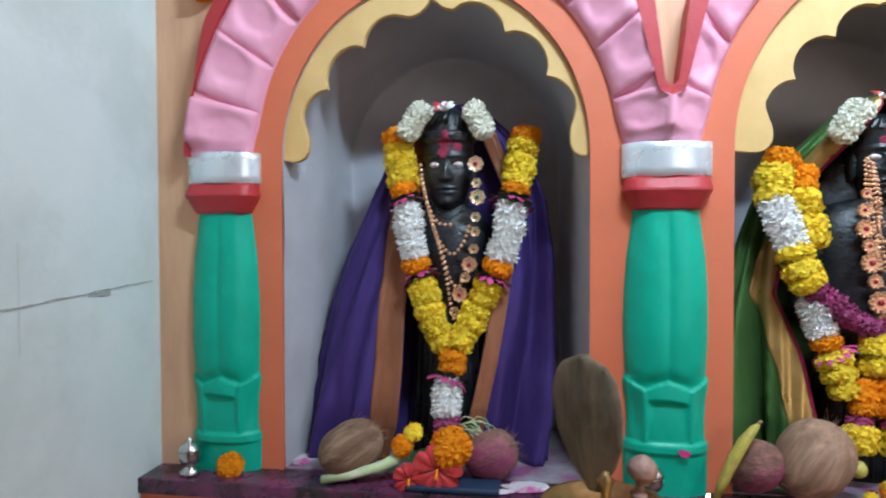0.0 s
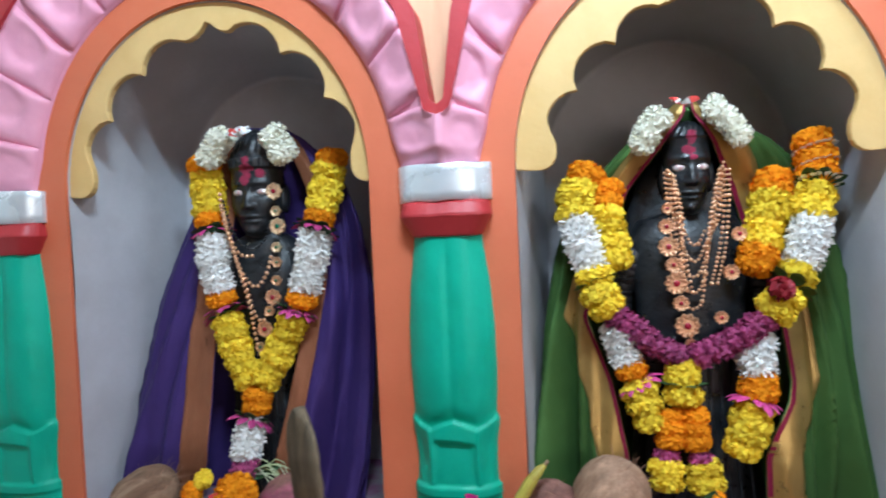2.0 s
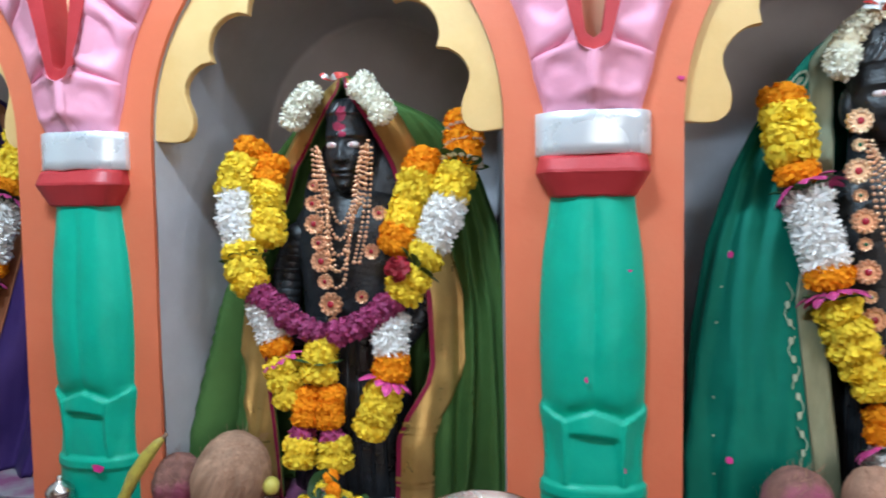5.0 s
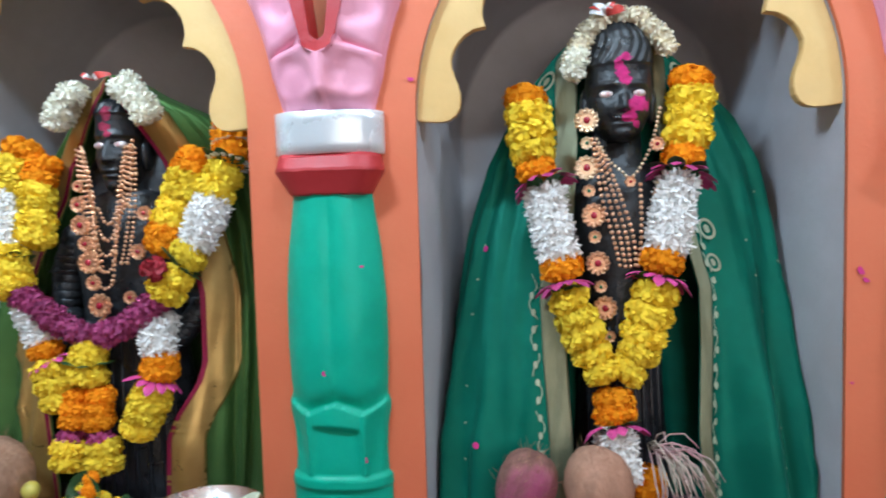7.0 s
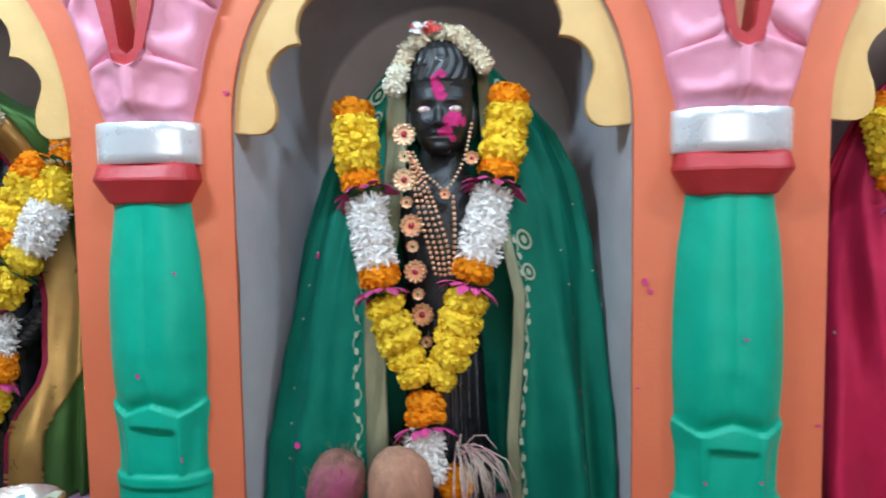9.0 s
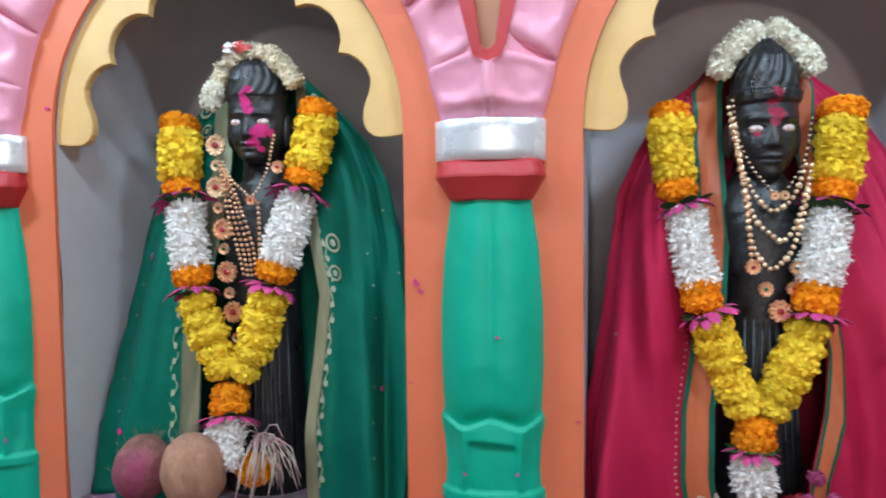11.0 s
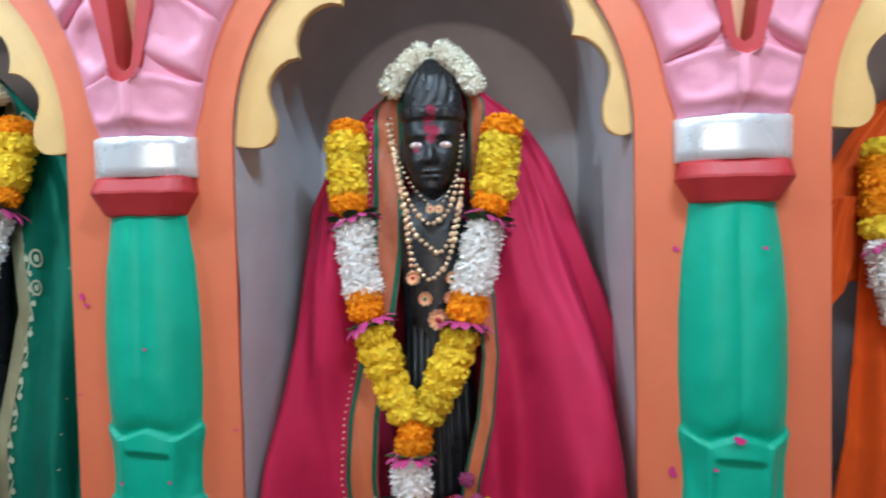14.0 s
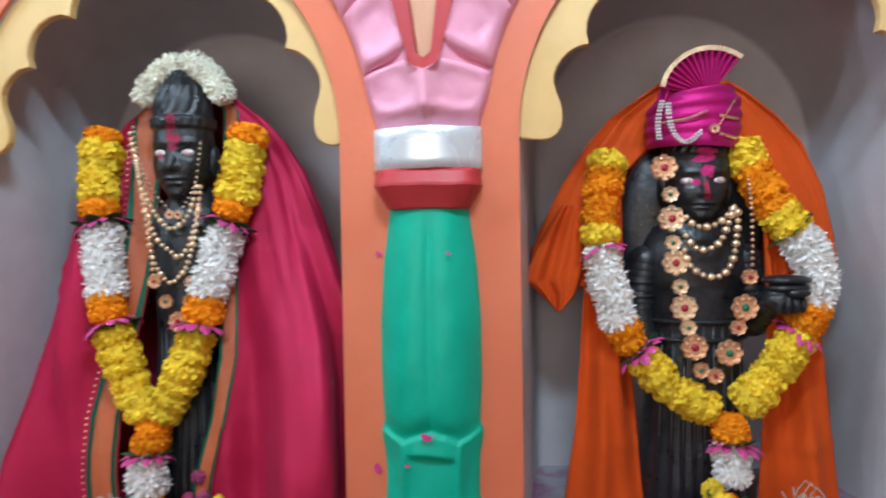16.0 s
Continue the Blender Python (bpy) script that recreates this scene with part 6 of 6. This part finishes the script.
# dry strands over the offerings
def straw_tuft(name, label, x, y, z, n, ln, spread, seed, m=STRAW, lean=(0, 0, 1)):
    rng = random.Random(seed)
    bm = bmesh.new()
    for k in range(n):
        d = (Vector(lean) + Vector((rng.uniform(-1, 1) * spread, rng.uniform(-1, 0.6) * spread, rng.uniform(-0.4, 0.6)))).normalized()
        p = Vector((rng.uniform(-0.012, 0.012), rng.uniform(-0.01, 0.01), rng.uniform(-0.004, 0.01)))
        l = ln * rng.uniform(0.6, 1.15)
        pts = [p, p + d * l * 0.4 + Vector((0, 0, 0.01)), p + d * l * 0.75 + Vector((0, -0.004, 0.004)), p + d * l + Vector((rng.uniform(-0.01, 0.01), -0.012, -0.02))]
        tube(bm, pts, (0.0012, 0.0012, 0.001, 0.0006), 5)
    ob = finish(name, bm, m, None, label, True, "straw")
    ob["kind"] = "stuff"
    ob.location = (x, y, z)


straw_tuft("dry_grass", "dry pale grass blades over the offerings", -0.290, 0.012, 1.078, 14, 0.075, 0.35, 5, STALK, (0.9, 0.0, -0.25))
straw_tuft("dry_grass", "tuft of dry pink-stained grass beside the garland's end", 1.350, 0.018, 1.105, 40, 0.085, 0.5, 6, STRAW, (0.45, -0.3, -0.45))
straw_tuft("dry_grass", "tuft of dry pale grass at the statue's foot", 3.145, 0.035, 1.02, 26, 0.07, 0.6, 7, STRAW, (0.2, -0.3, 0.7))
straw_tuft("dry_grass", "few dry pale blades at the statue's foot", 2.075, 0.04, 1.005, 8, 0.05, 0.9, 8, STRAW, (-0.2, -0.3, 0.8))


def powder_patch(x, y, rx, ry, seed, z=BASE + 0.0035, m=POWDER, label="patch of white and pink powder on the slab"):
    rng = random.Random(seed)
    bm = bmesh.new()
    n = 40
    c = bm.verts.new((0, 0, 0.004))
    out = [bm.verts.new((rx * (0.75 + 0.35 * noise.noise(Vector((math.cos(t) * 1.5, math.sin(t) * 1.5, seed)))) * math.cos(t), ry * (0.8 + 0.4 * noise.noise(Vector((math.cos(t) * 1.5, math.sin(t) * 1.5, seed + 5)))) * math.sin(t), 0)) for t in [2 * math.pi * k / n for k in range(n)]]
    for k in range(n):
        bm.faces.new((out[k], out[(k + 1) % n], c))
    ob = finish("powder_patch", bm, m, None, label, True, "powder", "powder patches")
    ob.location = (x, y, z)


powder_patch(-0.165, -0.030, 0.060, 0.030, 1)
powder_patch(-0.62, 0.05, 0.035, 0.045, 2, BASE + 0.0045)
powder_patch(-0.24, -0.058, 0.075, 0.018, 3)
for x, y, rx, ry, seed in ((2.95, 0.06, 0.07, 0.05, 4), (3.105, 0.05, 0.075, 0.045, 5), (2.235, 0.05, 0.07, 0.04, 6), (1.985, 0.04, 0.05, 0.035, 7)):
    powder_patch(x, y, rx, ry, seed, BASE + 0.0045, KUMKUM, "spilt magenta powder on the niche floor")
# dark blue folded cloth under the offerings
bm = bmesh.new()
add_box(bm, -0.385, -0.215, -0.078, -0.02, BASE + 0.0005, BASE + 0.012, 0.004)
finish("folded_cloth", bm, NAVY, None, "dark blue folded cloth under the offerings", True, "cloth")


def steel_lamp(x, y):
    """Small lidded steel vessel with a knob."""
    root = thing("steel_pot", "small lidded steel pot with a knob at the pillar's foot", "pot", "steel pots", (x, y, BASE))
    bm = bmesh.new()
    lathe(bm, ((0.010, 0.0), (0.019, 0.002), (0.021, 0.006), (0.012, 0.012), (0.009, 0.018), (0.018, 0.026), (0.0215, 0.036), (0.020, 0.044), (0.021, 0.046)))
    part("body", bm, STEEL, root, "", True)
    bm = bmesh.new()
    lathe(bm, ((0.0215, 0.0462), (0.021, 0.050), (0.015, 0.058), (0.007, 0.063), (0.004, 0.066), (0.005, 0.069), (0.002, 0.073), (0.0005, 0.0735)))
    part("lid", bm, STEEL, root, "domed steel lid", True)


steel_lamp(-0.815, -0.052)
steel_lamp(0.046, -0.058)
steel_lamp(0.852, -0.064)


def banana():
    root = thing("banana", "greenish banana leaning beside the coconuts", "banana", "", (0.2, -0.04, 1.05))
    bm = bmesh.new()
    pts = [(0.150, -0.064, 0.998), (0.163, -0.062, 1.030), (0.180, -0.057, 1.065), (0.199, -0.051, 1.095), (0.216, -0.046, 1.116), (0.224, -0.044, 1.123)]
    tube(bm, [tuple(Vector(p) - root.location) for p in pts], (0.005, 0.009, 0.0110, 0.0105, 0.0075, 0.0035), 7)
    part("fruit", bm, BANANA, root, "", True)
    bm = bmesh.new()
    tube(bm, [tuple(Vector(p) - root.location) for p in ((0.223, -0.044, 1.122), (0.229, -0.042, 1.129))], (0.0035, 0.003), 6)
    part("tip", bm, HUSK, root, "dark withered tip", True)


banana()
bm = bmesh.new()
bmesh.ops.create_uvsphere(bm, u_segments=20, v_segments=14, radius=0.0135, matrix=Matrix.Diagonal((1, 1, 1.08, 1)))
ob = finish("lime", bm, LIME, None, "small yellow lime among the offerings", True, "lime")
ob.location = (0.392, -0.02, 1.046)


def flower_heap(cx, cy, z0, w, n, seed, label):
    """Loose petals and flower heads in a heap on the slab."""
    rng = random.Random(seed)
    root = thing("flower_heap", label, "flower heap", "", (cx, cy, z0))
    for k in range(n):
        x, y = rng.gauss(0, w * 0.42), rng.gauss(0, 0.018)
        h = max(0.0, 0.072 * (1 - abs(x) / w)) * rng.uniform(0.3, 1)
        put_flower(rng.choice(("o", "o", "y", "y", "v", "g", "g", "r")), root, (cx + x, cy + y, z0 + 0.012 + h), (rng.uniform(-1, 1), -1, rng.uniform(0, 1)), rng.uniform(0.35, 0.6), rng)


flower_heap(0.495, -0.030, BASE, 0.085, 44, 12, "heap of loose orange, yellow and mauve flowers on the ledge")
flower_heap(3.03, 0.03, BASE, 0.09, 16, 13, "few mauve and orange petals at the statue's foot")


flower_heap(2.215, 0.03, BASE, 0.055, 11, 14, "few red and mauve petals at the statue's foot")


def offering_plate():
    x, y, z = 0.745, -0.165, 1.066
    root = thing("offering_plate", "round steel offering plate on a stem with paper notes", "plate", "", (x, y, 0))
    bm = bmesh.new()
    lathe(bm, ((0.058, z), (0.064, z + 0.004), (0.073, z + 0.022), (0.076, z + 0.026), (0.073, z + 0.026), (0.066, z + 0.010), (0.050, z + 0.006), (0.001, z + 0.006)), n=40)
    part("dish", bm, STEEL, root, "shallow steel dish", True)
    bm = bmesh.new()
    lathe(bm, ((0.09, 0.0), (0.085, 0.02), (0.02, 0.05), (0.012, 0.3), (0.012, 0.9), (0.03, z - 0.01), (0.05, z)), n=24)
    part("stem", bm, STEEL, root, "", True)
    rng = random.Random(5)
    for k, (dx, dy, rz, m) in enumerate(((-0.030, 0.0, 20, NOTE), (0.022, -0.012, -25, NOTE2), (-0.005, 0.015, 60, NOTE), (0.035, 0.018, 10, NOTE2))):
        bm = bmesh.new()
        rows = []
        for a in range(7):
            rows.append([(-0.030 + 0.010 * a, -0.016 + 0.032 * b / 4, 0.006 * math.sin(a * 0.9 + k) + 0.004 * math.sin(b + k)) for b in range(5)])
        sheet(bm, rows)
        ob = part("paper_note", bm, m, root, "crumpled paper note", True)
        ob.matrix_basis = pose(dx, dy, z + 0.016 + 0.004 * k, rng.uniform(-15, 25), rng.uniform(-20, 20), rz)


offering_plate()


def oil_lamp():
    x, y = -0.055, -0.30
    root = thing("oil_lamp", "standing brass oil lamp with a lit wick and leaf-shaped hood", "oil lamp", "", (x, y, 0))
    bm = bmesh.new()
    lathe(bm, ((0.12, 0.0), (0.12, 0.02), (0.06, 0.05), (0.022, 0.10), (0.018, 0.45), (0.026, 0.5), (0.018, 0.55), (0.016, 0.95), (0.03, 1.0), (0.014, 1.03), (0.02, 1.045)), n=28)
    part("stem", bm, BRASS, root, "turned brass stem", True)
    bm = bmesh.new()
    lathe(bm, ((0.02, 1.040), (0.055, 1.045), (0.080, 1.058), (0.088, 1.074), (0.089, 1.078), (0.084, 1.078), (0.072, 1.066), (0.03, 1.057), (0.001, 1.057)), n=40)
    part("bowl", bm, BRASS, root, "wide brass oil bowl", True)
    for ang in (200, -20, 90):
        bm = bmesh.new()
        c, s = math.cos(radians(ang)), math.sin(radians(ang))
        tube(bm, ((0.078 * c, 0.078 * s, 1.068), (0.100 * c, 0.100 * s, 1.082), (0.116 * c, 0.116 * s, 1.090)), (0.014, 0.011, 0.005), 10)
        part("spout", bm, BRASS, root, "wick spout", True)
    bm = bmesh.new()
    lathe(bm, ((0.006, 1.06), (0.007, 1.10), (0.012, 1.112), (0.006, 1.12), (0.003, 1.126)), n=16)
    part("finial", bm, BRASS, root, "", True)
    # hood: a thick leaf-shaped plate standing edgeways on the bowl
    bm = bmesh.new()
    rows = []
    prof = ((0.0, 0.22), (0.08, 0.38), (0.22, 0.68), (0.40, 0.92), (0.56, 1.0), (0.72, 0.99), (0.85, 0.86), (0.94, 0.60), (1.0, 0.08))
    for k in range(33):
        f = k / 32
        w = 0.071 * lerp_list(prof, f)[0]
        row = []
        for q in range(32):
            t = 2 * math.pi * q / 32
            rough_ = 0.0022 * noise.noise(Vector((math.cos(t) * 2.5, math.sin(t) * 2.5, f * 7))) + 0.0010 * noise.noise(Vector((math.cos(t) * 8, math.sin(t) * 8, f * 20)))
            row.append(((w + rough_) * math.cos(t), (0.005 + 0.007 * math.sin(math.pi * (0.08 + 0.84 * f)) + rough_) * math.sin(t) - 0.004 * math.cos(math.pi * (f - 0.5)), 0.192 * f))
        rows.append(row)
    vr = sheet(bm, rows, 0, True)
    bm.faces.new(vr[0])
    bm.faces.new(vr[-1])
    hood = part("hood", bm, DRY_HUSK, root, "dull grey-brown leaf-shaped hood", True)
    hood.matrix_basis = pose(-0.012, 0.030, 1.086, 4, -3, -52)
    # lumpy bud ornament on a short stem
    bm = bmesh.new()
    rows = []
    for k in range(19):
        f = k / 18
        r = lerp_list(((0.0, 0.010), (0.10, 0.013), (0.16, 0.007), (0.34, 0.006), (0.42, 0.013), (0.55, 0.0205), (0.70, 0.0215), (0.85, 0.0165), (0.96, 0.008), (1.0, 0.002)), f)[0]
        rows.append([((r + 0.0030 * max(0, f - 0.4) * noise.noise(Vector((3 * math.cos(t), 3 * math.sin(t), f * 9)))) * math.cos(t), r * math.sin(t), 0.062 * f) for t in [2 * math.pi * q / 20 for q in range(20)]])
    vr = sheet(bm, rows, 0, True)
    bm.faces.new(vr[0])
    bm.faces.new(vr[-1])
    bud = part("ornament", bm, BUD, root, "small coppery bud ornament on a stem", True)
    bud.matrix_basis = pose(0.047, 0.028, 1.078, 0, 8, 0)
    # flame on the right-hand spout
    bm = bmesh.new()
    lathe(bm, ((0.001, 1.092), (0.0035, 1.095), (0.0040, 1.098), (0.0022, 1.104), (0.0005, 1.109)), 0.128, -0.02, 12)
    part("flame", bm, FLAME, root, "small burning wick flame", True)


oil_lamp()

# marigold hung on the peach wall
root = thing("marigold_string", "orange marigolds on a string hung on the peach wall", "garland", "", (-0.80, -0.02, 1.92))
strand(root, ((-0.800, -0.022, 1.99), (-0.795, -0.024, 1.912)), (("o", 1.0),), random.Random(9), 0.8)


def petal_spot(x, y, z, s, rot, normal_x=0.0):
    bm = bmesh.new()
    pts = [(s * (0.5 + 0.12 * math.sin(3 * t)) * math.cos(t), 0.0, s * 0.75 * (0.5 + 0.12 * math.cos(2 * t)) * math.sin(t)) for t in [2 * math.pi * k / 12 for k in range(12)]]
    top = [bm.verts.new(p) for p in pts]
    bm.faces.new(top)
    low = [bm.verts.new((p[0], 0.001, p[2])) for p in pts]
    for k in range(12):
        bm.faces.new((top[k], top[(k + 1) % 12], low[(k + 1) % 12], low[k]))
    ob = finish("petal", bm, PETAL, None, "small magenta petal stuck to the paint", False, "petal", "stuck petals")
    ob.matrix_world = pose(x, y, z, 0, rot, normal_x)


for x, y, z, s, r in ((1.007, -0.0065, 1.652, 0.009, 10), (1.617, -0.0065, 1.366, 0.012, 60), (1.624, -0.0065, 1.353, 0.009, 30), (1.607, -0.0065, 1.211, 0.005, 0), (2.523, -0.0065, 1.426, 0.010, 40), (2.516, -0.0065, 1.103, 0.016, 70),
                      (1.861, -0.0065, 1.157, 0.006, 0), (0.104, -0.043, 1.066, 0.020, 10), (0.876, -0.0505, 1.237, 0.008, 80), (0.935, -0.043, 1.388, 0.006, 0), (0.929, -0.035, 1.106, 0.008, 80), (1.693, -0.040, 1.084, 0.006, 70),
                      (1.770, -0.040, 1.086, 0.006, 70), (1.743, -0.049, 1.291, 0.006, 20), (2.630, -0.046, 1.427, 0.007, 20), (2.566, -0.040, 1.120, 0.007, 20), (2.595, -0.048, 1.164, 0.016, 20)):
    petal_spot(x, y, z, s, r)


# woven dots and powder streaks on the shawls
def shawl_dots(i, rows, m, r, label, name="motif"):
    root, point, _ = capes[i]
    bm = bmesh.new()
    for z, s in rows:
        p = point(z, s, 0.0018)
        q, w = point(z, s + 0.004, 0.0018), point(z + 0.006, s, 0.0018)
        u, v = (q - p).normalized(), (w - p).normalized()
        bm.faces.new([bm.verts.new(p + u * r * math.cos(t) + v * r * math.sin(t)) for t in [2 * math.pi * k / 8 for k in range(8)]])
    ob = part(name, bm, m, root, label)
    ob["kind"] = "stuff"


def woven_vine(i, lo, hi, start, z0, z1, wave, label):
    """A pale woven vine beside a border: a wavy ribbon with a leaf in each bend."""
    root, point, s_after = capes[i]
    n = int((z1 - z0) / 0.003)
    bm = bmesh.new()
    rows = []
    for k in range(n + 1):
        z = z0 + (z1 - z0) * k / n
        d = start + wave * (1 + math.sin(2 * math.pi * z / 0.052))
        rows.append([point(z, s_after(z, lo, hi, d + q), 0.0046) for q in (0.0, 0.0018)])
        if k % 14 == 11 or k == n:
            sheet(bm, rows)
            rows = []
        elif k % 14 > 11:
            rows = []
    bend = 0.026
    for k in range(int((z1 - z0) / bend)):
        z = z0 + bend * (k + 0.5)
        d = start + wave * (1 - 0.75 * math.sin(2 * math.pi * z / 0.052)) + 0.0015
        bm.faces.new([bm.verts.new(point(z + 0.0058 * math.cos(t), s_after(z, lo, hi, max(0.001, d + 0.0034 * math.sin(t))), 0.0046)) for t in [2 * math.pi * q / 8 for q in range(8)]])
    ob = part("vine_motif", bm, MOTIF, root, label)
    ob["kind"] = "stuff"


def woven_rings(i, lo, hi, at, label):
    """Pale woven ring motifs with a bud inside. at: rows (z, distance from the edge, radius)."""
    root, point, s_after = capes[i]
    for z, d, r in at:
        bm = bmesh.new()
        for r0, r1, up in ((0.72, 1.0, 1.35), (0.0, 0.36, 1.5)):
            vs = [[bm.verts.new(point(z + r * up * q * math.cos(t), s_after(z, lo, hi, max(0.0005, d + r * q * math.sin(t))), 0.0046)) for t in [2 * math.pi * k / 18 for k in range(18)]] for q in (r0, r1)]
            for k in range(18):
                bm.faces.new((vs[0][k], vs[0][(k + 1) % 18], vs[1][(k + 1) % 18], vs[1][k]))
        part("ring_motif", bm, MOTIF, root, label)


woven_vine(2, 0.0, 1, 0.040, 1.08, 1.36, 0.006, "pale woven vine beside the border")
woven_vine(2, 1.0, -1, 0.020, 1.02, 1.45, 0.003, "pale woven vine beside the border")
woven_rings(2, 1.0, -1, ((1.424, 0.040, 0.0125), (1.372, 0.034, 0.0105)), "pale woven ring motif")
woven_rings(2, 0.0, 1, ((1.668, 0.050, 0.0125), (1.628, 0.052, 0.010)), "pale woven ring motif")
woven_rings(2, 1.0, -1, ((1.675, 0.040, 0.0115),), "pale woven ring motif")


rng3 = random.Random(77)
shawl_dots(2, [(1.02 + 0.055 * a + 0.02 * (b % 2), s) for a in range(9) for b, s in enumerate((0.14, 0.22, 0.76, 0.84, 0.91)) if (a * 5 + b * 3) % 4], MOTIF, 0.0019, "pale woven dots")
shawl_dots(3, [(1.02 + 0.085 * a + 0.03 * (b % 2), s) for a in range(6) for b, s in enumerate((0.13, 0.24, 0.76, 0.87)) if (a * 3 + b * 5) % 4 == 1], MOTIF, 0.0030, "pale woven dots")
shawl_dots(3, [(1.0 + 0.0105 * k, capes[3][2](1.0 + 0.0105 * k, 0.0, 1, 0.058)) for k in range(64)], PALE_GOLD, 0.0018, "row of small gold dots along the border")
shawl_dots(2, [(rng3.uniform(1.0, 1.5), rng3.choice((rng3.uniform(0.08, 0.25), rng3.uniform(0.75, 0.92)))) for _ in range(13)], PETAL, 0.0055, "magenta powder specks", "powder_specks")


# plastic tinsel on the wreaths
def tinsel(label, x, y, z, seed, n=7):
    rng = random.Random(seed)
    root = thing("tinsel_bow", label, "tinsel", "tinsel bows", (x, y, z))
    for k in range(n):
        bm = bmesh.new()
        a = rng.uniform(-1.3, 1.3)
        ln, w = rng.uniform(0.018, 0.036), rng.uniform(0.003, 0.0065)
        rows = []
        for q in range(6):
            f = q / 5
            p = Vector((math.sin(a) * ln * f, -0.014 * math.sin(math.pi * f) - 0.004, math.cos(a) * ln * f * 0.6))
            s = Vector((math.cos(a), 0.3, -math.sin(a))) * w * (0.4 + 0.6 * math.sin(math.pi * f))
            rows.append([tuple(p - s), tuple(p + s)])
        sheet(bm, rows)
        part("ribbon", bm, TINSEL if k % 2 else CLEAR, root, "shiny plastic ribbon", True)


tinsel("red and clear plastic tinsel bow on the wreath", -0.335, 0.108, 1.700, 3, 16)
tinsel("red and clear plastic tinsel on the wreath", 0.470, 0.085, 1.694, 4, 6)
tinsel("red and clear plastic tinsel on the wreath", 1.296, 0.108, 1.752, 5, 8)


# the dressed statues of three niches stand a little forward
SET_FORWARD = {"statue", "shawl", "flower_garland", "flower_wreath", "necklace", "tinsel_bow"}
for (cx, a), dy, sx in ((NICHES[0], -0.010, 0.995), (NICHES[2], -0.022, 0.992), (NICHES[3], -0.020, 1.0)):
    for ob in scene.collection.all_objects:
        if ob.parent or ob.name.split(".")[0] not in SET_FORWARD:
            continue
        mid = ob.location.x if ob.type == "EMPTY" else sum(c[0] for c in ob.bound_box) / 8
        if abs(mid - cx) < a:
            ob.location = (cx + (ob.location.x - cx) * sx, ob.location.y + dy, ob.location.z)
            ob.scale.x = sx
